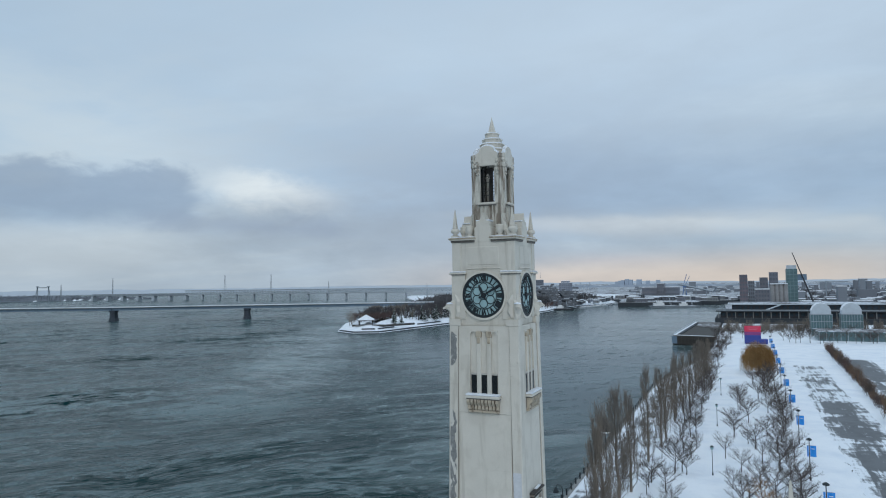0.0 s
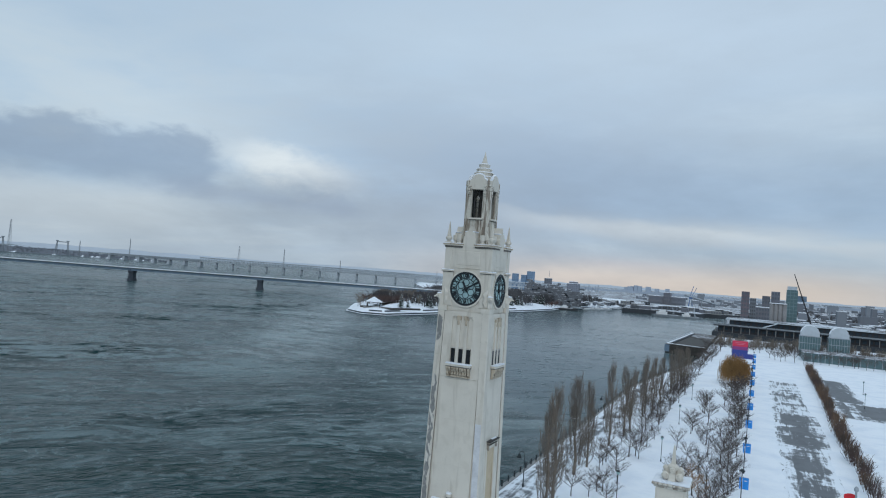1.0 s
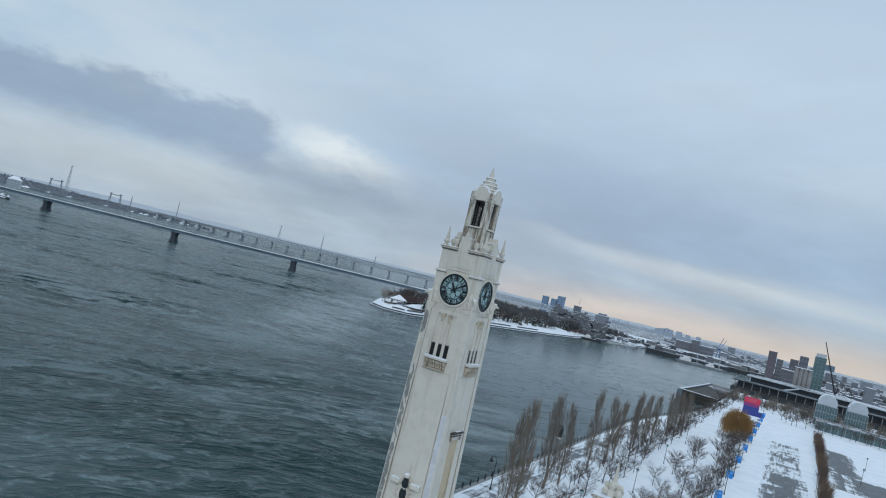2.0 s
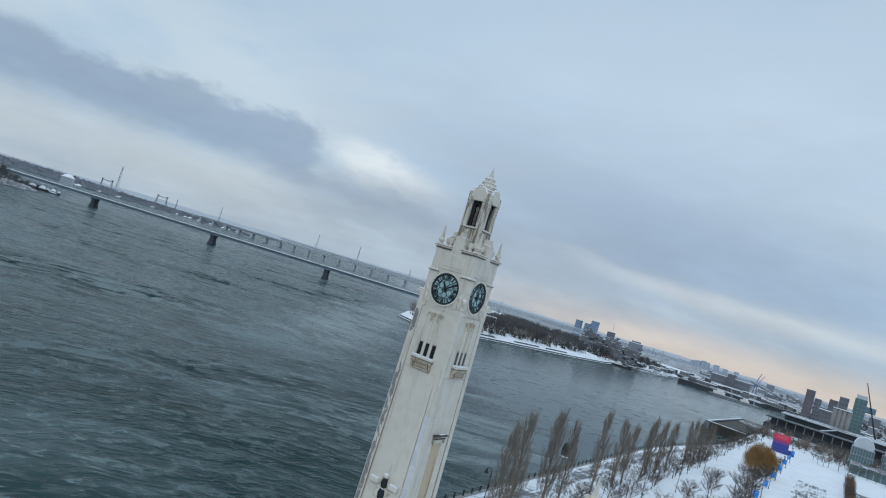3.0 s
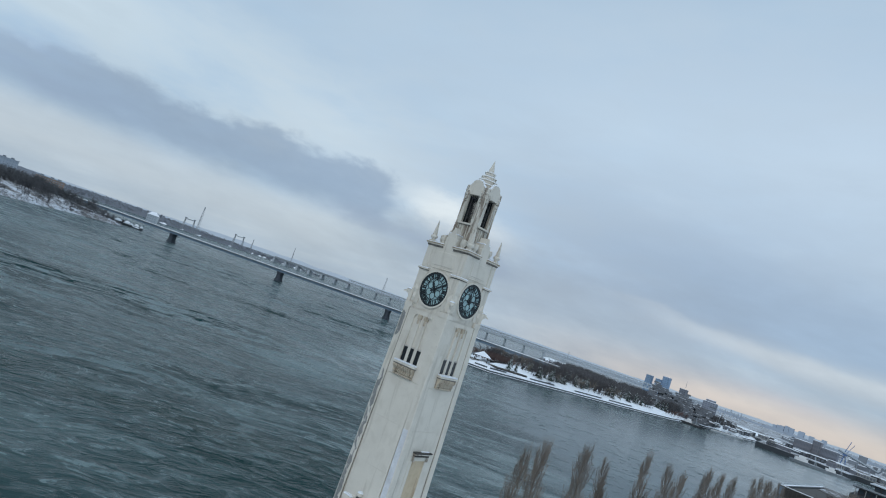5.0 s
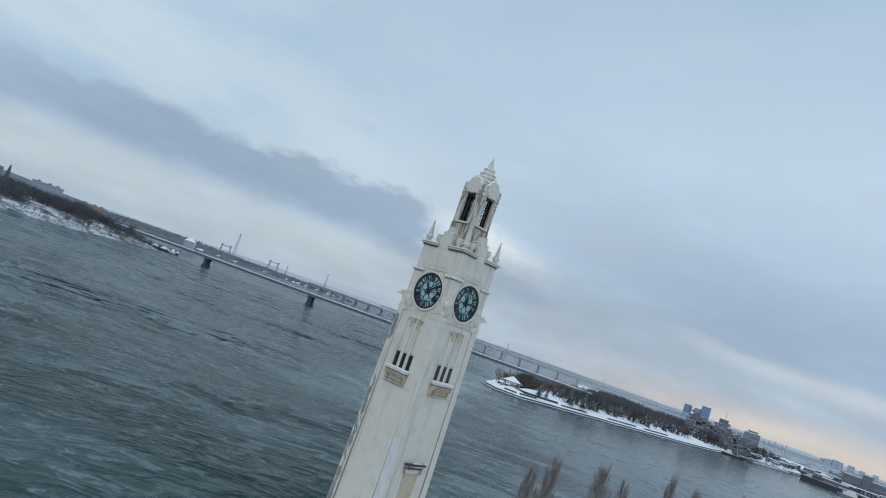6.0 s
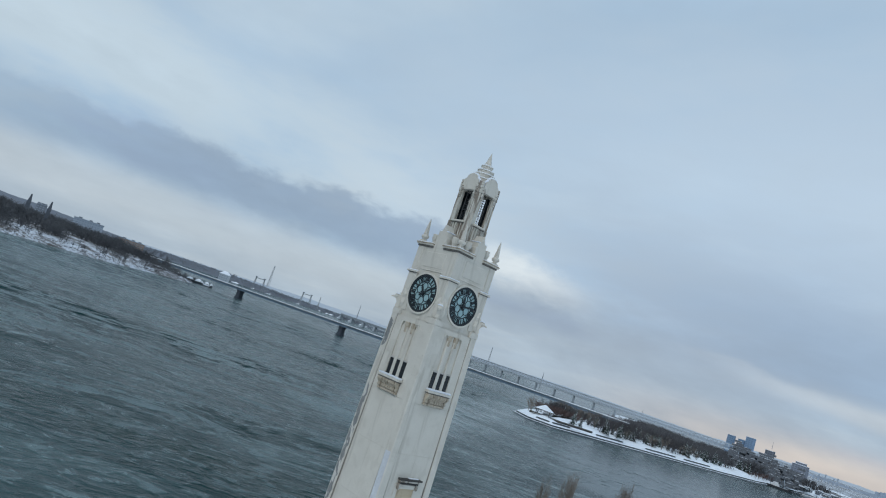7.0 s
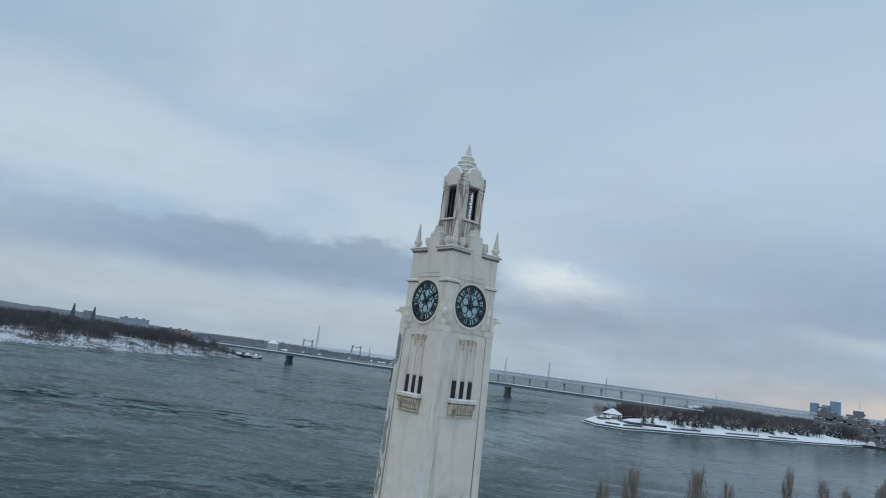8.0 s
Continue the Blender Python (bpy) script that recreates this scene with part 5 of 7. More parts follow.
def shrub(seed, height, wide, count=150):
    rnd = random.Random(seed)
    s = Shape()
    for i in range(count):
        a = rnd.uniform(0, 6.28)
        r = wide * math.sqrt(rnd.random()) * 0.5
        b = Vector((math.cos(a) * r, math.sin(a) * r, rnd.uniform(0, height * 0.45)))
        t = b + Vector((math.cos(a) * rnd.uniform(0, 0.9), math.sin(a) * rnd.uniform(0, 0.9), height * rnd.uniform(0.3, 0.6)))
        s.beam(b, t, 0.045, 0.015, 3)
        for _ in range(3):
            c = b.lerp(t, rnd.uniform(0.3, 1))
            s.beam(c, c + Vector((rnd.uniform(-0.5, 0.5), rnd.uniform(-0.5, 0.5), rnd.uniform(0, 0.6))), 0.025, 0.01, 3)
    st = Shape()
    for i in range(5):
        a = i * 1.256
        st.beam((math.cos(a) * 0.2, math.sin(a) * 0.2, -0.1), (math.cos(a) * 0.5, math.sin(a) * 0.5, height * 0.5), 0.06, 0.03, 4)
    return st.mesh("stem"), s.mesh("twig_mass")


HEDGE = [shrub(90 + k, 3.3 + 0.45 * k, 2.0 + 0.3 * k, 70) for k in range(3)]
SHRUBS = [shrub(60 + k, 3.3 + 0.45 * k, 2.0 + 0.3 * k, 70) for k in range(3)]
for i in range(52):
    y = 62 + i * 4.0
    x = 47.6 + (y - 69) * 0.019
    st, tw = HEDGE[i % 3]
    q = rnd.uniform(0.75, 1.15)
    at = Matrix.Translation((x + rnd.uniform(-0.7, 0.7), y + rnd.uniform(-0.6, 0.6), 0)) @ Matrix.Rotation(rnd.uniform(0, 6.28), 4, "Z") @ Matrix.Diagonal((q, q, q * rnd.uniform(0.85, 1.2), 1))
    plant("hedge_shrub", "dense dark brown leafless shrub in a long hedge", "shrub", (("stem", st), ("twig_mass", tw)), ("bark", ("twig_red", "twig_hedge", "rust_twig")[i % 3]), at, "shrubs of the hedge")


BRUSH = [shrub(160 + k, 1.5 + 0.3 * k, 2.4, 26) for k in range(3)]
for i in range(44):
    y = 8 + i * 6.8 + rnd.uniform(-1.6, 1.6)
    st, tw = BRUSH[i % 3]
    x = rnd.uniform(0.5, 5.5) - y * 0.012 + max(0, y - 160) * 0.06
    plant("low_shrub", "low leafless shrub under the poplars, in snow", "shrub", (("stem", st), ("twig_mass", tw)), ("bark", "twig_poplar"), Matrix.Translation((x, y, -0.1)) @ Matrix.Rotation(rnd.uniform(0, 6.28), 4, "Z") @ Matrix.Diagonal((0.8, 0.8, 0.7, 1)), "shrubs under the poplars")


for i in range(60):
    st, tw = SHRUBS[i % 3]
    at = Matrix.Translation((8 + i * 1.8 + rnd.uniform(-1, 1), 372 + rnd.uniform(-24, 24), -0.1)) @ Matrix.Rotation(rnd.uniform(0, 6.28), 4, "Z") @ Matrix.Diagonal((1.5, 1.5, rnd.uniform(1.3, 2.2), 1))
    plant("roadside_shrub", "tall brown leafless bush beside the road", "shrub", (("stem", st), ("twig_mass", tw)), ("bark", "twig_poplar"), at, "bushes beside the road")


# ---- pier furniture ----
def seawall_x(y):
    q = ((-10, -5.25), (60, -5.25), (150, -5.7), (188, -2.1), (225, 3.3), (265, 5.6), (330, 5.8))
    for (y0, x0), (y1, x1) in zip(q, q[1:]):
        if y0 <= y <= y1:
            return x0 + (x1 - x0) * (y - y0) / (y1 - y0)


coping = Shape()
for y0 in range(-8, 312, 8):
    a, b = seawall_x(y0), seawall_x(y0 + 8)
    coping.loft([[(a - 0.32, y0 + 0.02, -0.4), (a + 0.35, y0 + 0.02, -0.4), (a + 0.35, y0 + 0.02, 0.12), (a - 0.32, y0 + 0.02, 0.12)],
                 [(b - 0.32, y0 + 7.98, -0.4), (b + 0.35, y0 + 7.98, -0.4), (b + 0.35, y0 + 7.98, 0.12), (b - 0.32, y0 + 7.98, 0.12)]])
tagged(part("seawall_kerb", coping, "concrete"), "low concrete kerb along the seawall", "kerb", kind="structure")
FENCE = thing("seawall_fence", "row of short black posts with a rail along the seawall", "fence")
post = Shape().box(-0.11, 0.11, -0.11, 0.11, 0.1, 0.95, bevel=0.03).box(-0.15, 0.15, -0.15, 0.15, 0.95, 1.08, bevel=0.04).mesh("post")
y = -6.0
while y < 292:
    part("post", post, "black_iron", FENCE, m=Matrix.Translation((seawall_x(y), y, 0)))
    y += 2.9
for z in (0.45, 0.80):
    s = Shape()
    for y0, y1 in ((-6, 60), (60, 150), (150, 188), (188, 225), (225, 265), (265, 292)):
        s.beam((seawall_x(y0), y0, z), (seawall_x(y1), y1, z), 0.03, n=5)
    part("rail", s, "black_iron", FENCE)


def street_lamp(x, y, turn):
    ob = thing("street_lamp", "black post lamp with a bell-shaped hanging shade", "lamp post", pose(x, y, 0, 0, 0, turn), "lamps on the promenade")
    part("pole", Shape().lathe([(0.16, 0), (0.16, 0.4), (0.08, 0.6), (0.06, 4.6)], 8), "black_iron", ob)
    s = Shape()
    q = [(0, 4.6), (0.1, 5.1), (0.4, 5.35), (0.75, 5.3), (0.9, 5.0)]
    for a, b in zip(q, q[1:]):
        s.beam((a[0], 0, a[1]), (b[0], 0, b[1]), 0.04, n=5)
    part("arm", s, "black_iron", ob)
    part("shade", Shape().lathe([(0.05, 5.05), (0.16, 4.85), (0.34, 4.5), (0.38, 4.35), (0.02, 4.4)], 10, Matrix.Translation((0.9, 0, 0))), "black_iron", ob)


for p in ((-2.6, 31, 180), (-2.8, 92, 180), (-3.2, 150, 180), (3.2, 210, 180)):
    street_lamp(*p)


def post_lantern(x, y):
    ob = thing("post_lantern", "slim black lamp post with a glass top lantern", "lamp post", pose(x, y, 0), "lanterns on the path")
    part("pole", Shape().lathe([(0.12, 0), (0.12, 0.3), (0.05, 0.5), (0.05, 4.0)], 8), "black_iron", ob)
    part("lantern", Shape().lathe([(0.06, 4.0), (0.20, 4.1), (0.28, 4.5), (0.02, 4.5)], 8), "opal", ob)
    part("cap", Shape().lathe([(0.33, 4.5), (0.28, 4.6), (0.02, 4.75)], 8), "black_iron", ob)


for p in ((11.2, 33.5), (14.0, 62), (13.4, 100), (13, 140), (60, 170), (64, 205)):
    post_lantern(*p)

MARK = thing("day_mark", "dark barrel-shaped day mark on a pole by the water", "navigation mark", pose(-4.4, 69.2, 0))
part("pole", Shape().lathe([(0.12, 0), (0.08, 4.0)], 8), "black_iron", MARK)
part("barrel", Shape().lathe([(0.3, 3.6), (0.75, 3.8), (0.80, 5.6), (0.55, 6.5), (0.05, 6.9)], 12), "black_iron", MARK)
part("collar", Shape().lathe([(0.82, 3.75), (0.86, 3.8), (0.86, 3.95), (0.82, 4.0)], 12), "flag_white", MARK)


def banner_post(x, y):
    ob = thing("banner_post", "black lamp post carrying a bright blue cloth banner", "banner post", pose(x, y, 0), "banner posts along the avenue")
    part("pole", Shape().lathe([(0.14, 0), (0.14, 0.5), (0.07, 0.7), (0.06, 6.2)], 8), "black_iron", ob)
    part("lamp_head", Shape().lathe([(0.05, 6.15), (0.38, 6.25), (0.42, 6.4), (0.1, 6.6)], 10), "black_iron", ob)
    for sg, w in ((1, 0.85), (-1, 0.22)):
        n = 6
        a = [(sg * (0.1 + w * i / n), 0.05 * math.sin(i * 1.3), z) for z in (3.7, 5.4) for i in range(n + 1)]
        f = [(i, i + 1, n + 2 + i, n + 1 + i) for i in range(n)]
        s = Shape().add(a, f).add([(p[0], p[1] + 0.02, p[2]) for p in a], f)
        b = part("banner", s, "banner_blue", ob, "bright blue cloth banner")
        s = Shape()
        for i, (z, l) in enumerate(((4.95, 0.5),)):
            x0 = sg * 0.3
            x1 = sg * (0.3 + l * w)
            s.box(min(x0, x1), max(x0, x1), -0.075, -0.065, z - 0.05, z + 0.05)
        part("writing_bar", s, "flag_white", b)
        part("banner_arm", Shape().beam((0, 0, 5.42), (sg * (0.1 + w), 0, 5.42), 0.025, n=4), "steel_grey", ob)


for i in range(10):
    banner_post(27.9 + i * 0.12, 40 + i * 24.4)

# gate pylon beside the tower, a smaller cousin of it
PYLON = thing("gate_pylon", "white stone gate pylon with snowy scrolls and an obelisk", "gate pylon", pose(22.1, -0.8, -1.5))
part("shaft", tapered(1.50, 1.30, 0, 15.2), "stone", PYLON)
for side in SIDES:
    part("pilaster", Shape().loft([[(1.0, -1.56, 0), (1.56, -1.56, 0), (1.56, -1.0, 0), (1.0, -1.0, 0)], [(0.85, -1.36, 15.2), (1.36, -1.36, 15.2), (1.36, -0.85, 15.2), (0.85, -0.85, 15.2)]]), "stone", PYLON, m=side)
    s = Shape()
    for u, r, z in ((-0.62, 0.34, 16.2), (0.62, 0.34, 16.2), (0.0, 0.26, 16.75)):
        s.lathe([(0.02, -0.2), (r, -0.16), (r * 1.1, 0), (r * 0.8, 0.14), (r * 0.35, 0.1), (r * 0.3, 0.22), (0.02, 0.22)], 12, Matrix.Translation((u, -0.75, z)) @ Matrix.Rotation(math.pi / 2, 4, "X"))
    s.loft([[(-0.35, -0.95, 15.75), (0.35, -0.95, 15.75), (0.35, -0.4, 15.75), (-0.35, -0.4, 15.75)], [(-0.2, -0.62, 16.9), (0.2, -0.62, 16.9), (0.2, -0.3, 16.9), (-0.2, -0.3, 16.9)]])
    part("scroll", s, "stone", PYLON, m=side)
part("cornice", Shape().box(-1.55, 1.55, -1.55, 1.55, 15.2, 15.42, bevel=0.06).box(-1.72, 1.72, -1.72, 1.72, 15.42, 15.65, bevel=0.07), "stone_worn", PYLON)
part("snow_cap", Shape().box(-1.66, 1.66, -1.66, 1.66, 15.65, 15.80, bevel=0.06), "snow_cap", PYLON, "soft white snow")
part("obelisk", Shape().lathe([(0.45, 15.8), (0.35, 16.5), (0.5, 16.75), (0.52, 17.0), (0.3, 17.2)], 12).loft([circle(0.30, 4, 17.15, turn=math.pi / 4), circle(0.10, 4, 18.9, turn=math.pi / 4), circle(0.02, 4, 19.05, turn=math.pi / 4)]), "stone", PYLON)

FLAG = thing("flagpole", "grey steel flagpole flying a red and white maple leaf flag", "flag", pose(36.3, -6.0, 0))
part("pole", Shape().lathe([(0.14, 0), (0.08, 17.5)], 10), "steel_grey", FLAG)
part("finial", Shape().lathe([(0.05, 17.45), (0.16, 17.55), (0.17, 17.7), (0.1, 17.85), (0.02, 17.9)], 10), "steel_grey", FLAG)


def flag_point(u, v):
    """u along the fly from the pole, v down the hoist: it sags and ripples."""
    return (-3.1 * u + 0.35 * v * u, 0.25 * math.sin(u * 7 + v * 2), 17.2 - 1.75 * v - 1.6 * u * u - 0.5 * u + 0.12 * math.sin(u * 9))


for name, mt, u0, u1 in (("red_bar", "flag_red", 0.0, 0.26), ("white_field", "flag_white", 0.26, 0.74), ("red_bar", "flag_red", 0.74, 1.0)):
    n, k = 10, 8
    v, f = [], []
    for i in range(n + 1):
        for j in range(k + 1):
            v.append(flag_point(u0 + (u1 - u0) * i / n, j / k))
    f = [(i * (k + 1) + j, i * (k + 1) + j + 1, (i + 1) * (k + 1) + j + 1, (i + 1) * (k + 1) + j) for i in range(n) for j in range(k)]
    s = Shape().add(v, f).add([(x, y + 0.015, z) for x, y, z in v], f)
    part(name, s, mt, FLAG, smooth=True)
leaf = [(0.0, 0.36), (0.07, 0.2), (0.16, 0.24), (0.13, 0.05), (0.24, 0.12), (0.33, 0.06), (0.22, -0.08), (0.24, -0.16), (0.03, -0.14), (0.02, -0.34)]
leaf = leaf + [(-x, y) for x, y in leaf[::-1]]
for off in (-0.02, 0.035):
    pts = [flag_point(0.5 + x * 0.55, 0.5 - y * 0.95) for x, y in leaf]
    c = flag_point(0.5, 0.5)
    v = [(p[0], p[1] + off, p[2]) for p in pts] + [(c[0], c[1] + off, c[2])]
    part("maple_leaf", Shape().add(v, [(i, (i + 1) % len(leaf), len(leaf)) for i in range(len(leaf))]), "flag_red", FLAG)


def colour_box(x, y, turn):
    ob = thing("display_box", "large box painted red above and navy blue below", "pavilion", pose(x, y, 0, 0, 0, turn), "painted boxes on the pier")
    part("lower_panel", Shape().box(-3.5, 3.5, -1.5, 1.5, 0, 4.2, bevel=0.05), "panel_navy", ob)
    part("middle_panel", Shape().box(-3.5, 3.5, -1.5, 1.5, 4.2, 5.8, bevel=0.05), "panel_purple", ob)
    part("upper_panel", Shape().box(-3.5, 3.5, -1.5, 1.5, 5.8, 8.4, bevel=0.05), "panel_red", ob)
    for z, l in ((7.6, 2.2), (6.9, 1.7)):
        part("writing_bar", Shape().box(-l, l, -1.54, -1.5, z - 0.14, z + 0.14), "panel_pink", ob)
    part("annex", Shape().box(3.5, 6.4, -1.2, 1.2, 0, 2.3, bevel=0.05), "panel_navy", ob)


colour_box(22.6, 293, 4)


# ---- buildings at the root of the pier ----
def plinth_poly(poly, z0, z1):
    area = sum(a[0] * b[1] - b[0] * a[1] for a, b in zip(poly, poly[1:] + poly[:1]))
    return Shape().prism(poly if area > 0 else poly[::-1], z0, z1)


DECK = thing("timber_wharf", "old timber wharf on dark piles with a snow-covered top", "wharf", pose(-1, 8, 0))
part("deck", plinth_poly([(-16.5, 327), (5.3, 322.3), (5.3, 440), (-12, 446)], -1.2, -0.15), "timber_wet", DECK)
part("back_wall", plinth_poly([(-15.4, 328), (5.0, 323.4), (5.0, 324.4), (-15.4, 329)], WATER_Z - 1, -1.2), "timber_wet", DECK)
part("snow_edge", plinth_poly([(-16.3, 327.2), (-14.9, 327.0), (-10.6, 445), (-11.8, 445.5)], -0.15, 0.1), "snow", DECK)
part("snow_edge", plinth_poly([(-14.9, 327.0), (5.2, 322.6), (5.2, 324.2), (-14.9, 328.8)], -0.15, 0.05), "snow", DECK)
part("snow_top", plinth_poly([(-8.6, 398), (5.1, 380), (5.1, 440), (-9.4, 443)], -0.15, 0.1), "litter", DECK)
pile = Shape().box(-0.35, 0.35, -0.35, 0.35, WATER_Z - 1, -1.2).mesh("pile")
plank = Shape().box(-0.5, 0.5, -0.12, 0.12, -4.9, -0.2, bevel=0.03).mesh("fender_plank")
for i in range(24):
    f = i / 23
    part("pile", pile, "timber_wet", DECK, m=Matrix.Translation((-16.1 + 4.3 * f, 328 + 116 * f, 0)))
for i in range(12):
    f = i / 11
    at = Matrix.Translation((-16.2 + 21.2 * f, 326.8 - 4.55 * f, 0))
    part("pile", pile, "timber_wet", DECK, m=at)
    part("fender_plank", plank, "timber_wet", DECK, m=at @ Matrix.Translation((0.95, -0.45, 0)))
part("fender", Shape().box(-16.9, -14.2, 326.0, 326.6, -4.6, -0.6, bevel=0.05), "girder_blue", DECK, "faded blue fender panel")
rp = Shape().box(-0.09, 0.09, -0.09, 0.09, -0.15, 1.2).mesh("railing_post")
for i in range(34):
    f = i / 33
    part("railing_post", rp, "steel_pale", DECK, m=Matrix.Translation((-16.0 + 4.3 * f, 327.6 + 117 * f, 0)))
part("railing", Shape().beam((-16.0, 327.6, 1.15), (-11.7, 444.6, 1.15), 0.09, n=4).beam((-16.0, 327.6, 0.6), (-11.7, 444.6, 0.6), 0.06, n=4), "steel_pale", DECK)
part("gangway", plinth_poly([(-13.6, 334), (-12.4, 334), (-8.6, 430), (-9.8, 430)], -0.1, 0.4), "concrete_dark", DECK)


def pavilion(x, y):
    ob = thing("glass_pavilion", "green glass pavilion under a snowy barrel dome", "pavilion", pose(x, y, 0), "glass pavilions by the basin")
    part("hall", Shape().box(-5.0, 5.0, -4, 4, 0, 11.2), "glass_green", ob)
    for i in range(9):
        u = -5.0 + i * 1.25
        part("mullion", Shape().box(u - 0.07, u + 0.07, -4.15, -4.0, 0, 11.2), "truss", ob)
    for z in (3.6, 7.4, 11.1):
        part("band", Shape().box(-5.15, 5.15, -4.2, 4.2, z, z + 0.25), "truss", ob)
    q = [(-4.6, 11.45), (-4.5, 13.4), (-3.6, 15.4), (-2.0, 16.8), (0, 17.2), (2.0, 16.8), (3.6, 15.4), (4.5, 13.4), (4.6, 11.45)]
    part("dome", Shape().loft([[(u, -3.8, z) for u, z in q], [(u, 3.8, z) for u, z in q]]), "steel_pale", ob)
    part("snow_cap", Shape().loft([[(u * 1.02, -3.7, z + 0.12) for u, z in q[1:-1]], [(u * 1.02, 3.7, z + 0.12) for u, z in q[1:-1]]]), "snow_cap", ob, "soft white snow")


pavilion(56.6, 352)
pavilion(71.0, 356)
HALL = thing("glass_hall", "long low green glass hall with a snowy roof", "hall", pose(7, 12, 0))
part("body", Shape().box(45, 98, 305, 325, 0, 4.4), "glass_green", HALL)
for i in range(18):
    u = 45.5 + i * 3.05
    part("mullion", Shape().box(u - 0.12, u + 0.12, 304.85, 305, 0, 4.4), "truss", HALL)
part("roof", Shape().box(44.6, 98.4, 304.5, 325.4, 4.4, 4.7, bevel=0.1), "litter_snow", HALL, "flat roof with worn snow")

TERM = thing("cruise_terminal", "long dark two-storey terminal with decks and snowy roofs", "terminal building", pose(2.5, 44, 0))
part("quay", Shape().box(-4, 260, 452, 520, WATER_Z - 1, 0.4), "concrete_dark", TERM)
part("lower_hall", Shape().box(0, 240, 458, 500, 0.4, 5.2), "dark_roof", TERM)
part("promenade", Shape().box(-3.5, 242, 454, 470, 5.2, 5.9), "concrete_dark", TERM)
part("promenade_snow", Shape().box(-3, 241, 454.6, 457.5, 5.9, 6.1), "snow_cap", TERM)
part("upper_hall", Shape().box(8, 118, 466, 500, 5.9, 10.2), "dark_roof", TERM)
part("upper_hall", Shape().box(126, 238, 466, 500, 5.9, 10.2), "dark_roof", TERM)
for x0, x1 in ((5, 121), (124, 240)):
    part("roof_slab", Shape().box(x0, x1, 462, 503, 10.2, 10.9, bevel=0.1), "steel_pale", TERM)
    part("roof_snow", Shape().box(x0 + 0.6, x1 - 0.6, 462.6, 502, 10.9, 11.2, bevel=0.1), "roof_worn", TERM)
wm = Shape().box(-1.3, 1.3, -0.12, 0, -1.1, 1.1).mesh("window")
for z, y, x0 in ((8.0, 466, 10), (3.0, 458, 2)):
    for i in range(60):
        x = x0 + i * 3.9
        if x < 236 and not (z > 5 and 116 < x < 128):
            part("window", wm, "pane_far", TERM, m=Matrix.Translation((x, y, z)))
cm = Shape().box(-0.25, 0.25, -0.25, 0.25, 0.4, 5.2).mesh("column")
for i in range(40):
    part("column", cm, "concrete", TERM, m=Matrix.Translation((-1.5 + i * 6.1, 454.6, 0)))
rm = Shape().box(-3.0, 3.0, -0.05, 0.05, 5.9, 7.0).mesh("balustrade")
for i in range(38):
    part("balustrade", rm, "steel_grey", TERM, m=Matrix.Translation((0 + i * 6.3, 454.2, 0)))
s = Shape()
s.beam((30, 455, 5.9), (42, 462, 10.2), 0.5, n=4)
part("stair_flight", s, "steel_pale", TERM)


# ---- far town ----
def far_woods(seed, spots, low, high, rmin, twigs=20, crown=0.25):
    """Leafless trees far off as one body of trunks and twigs."""
    rnd = random.Random(seed)
    s = Shape()
    for x, y, z in spots:
        # tall and low stands alternate
        h = low + (high - low) * min(1.0, max(0.0, 0.5 + 0.9 * noise.noise((x * 0.022, y * 0.022, seed)) + rnd.uniform(-0.35, 0.35)))
        s.beam((x, y, z - 0.6), (x + rnd.uniform(-0.4, 0.4), y, z + h * 0.75), 0.028 * h, 0.01 * h, 3)
        for i in range(twigs):
            f = rnd.uniform(crown, 0.85)
            a = rnd.uniform(0, 6.28)
            r = h * rnd.uniform(0.18, 0.36)
            b = Vector((x, y, z + h * f * 0.8))
            m = b + Vector((math.cos(a) * r, math.sin(a) * r, h * rnd.uniform(0.05, 0.28)))
            s.beam(b, m, rmin * 1.3, rmin * 0.6, 3)
            s.beam(b.lerp(m, 0.5), m + Vector((rnd.uniform(-0.1, 0.1) * h, rnd.uniform(-0.1, 0.1) * h, h * 0.12)), rmin * 0.8, rmin * 0.4, 3)
    return s


def block(name, label, category, x0, x1, y, depth, z0, z1, mat, floors=0, bays=0, cap=True, group="", twist=0.0):
    glass = "pane_haze" if mat == "tower_blue" else "pane_soft"
    ob = thing(name, label, category, pose((x0 + x1) / 2, y, 0, 0, 0, twist), group)
    w = (x1 - x0) / 2
    part("wall", Shape().box(-w, w, 0, depth, z0, z1), mat, ob)
    if cap:
        part("roof", Shape().box(-w - 0.3, w + 0.3, -0.3, depth + 0.3, z1, z1 + 0.7), "snow_cap", ob, "flat roof under snow")
    if floors:
        fh = (z1 - z0) / floors
        bw = 2 * w / bays
        me = Shape().box(-bw * 0.32, bw * 0.32, -0.15, 0, -fh * 0.28, fh * 0.28).mesh("window")
        for i in range(bays):
            for j in range(floors):
                part("window", me, glass, ob, m=Matrix.Translation((-w + bw * (i + 0.5), 0, z0 + fh * (j + 0.5))))
    return ob


G = "towers of the far town"
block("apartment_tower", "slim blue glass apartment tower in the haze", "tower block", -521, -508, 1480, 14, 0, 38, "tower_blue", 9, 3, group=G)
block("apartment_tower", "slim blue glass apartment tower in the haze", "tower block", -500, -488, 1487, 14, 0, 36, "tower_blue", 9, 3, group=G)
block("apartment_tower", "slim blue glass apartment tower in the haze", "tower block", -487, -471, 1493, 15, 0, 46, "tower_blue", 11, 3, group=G)
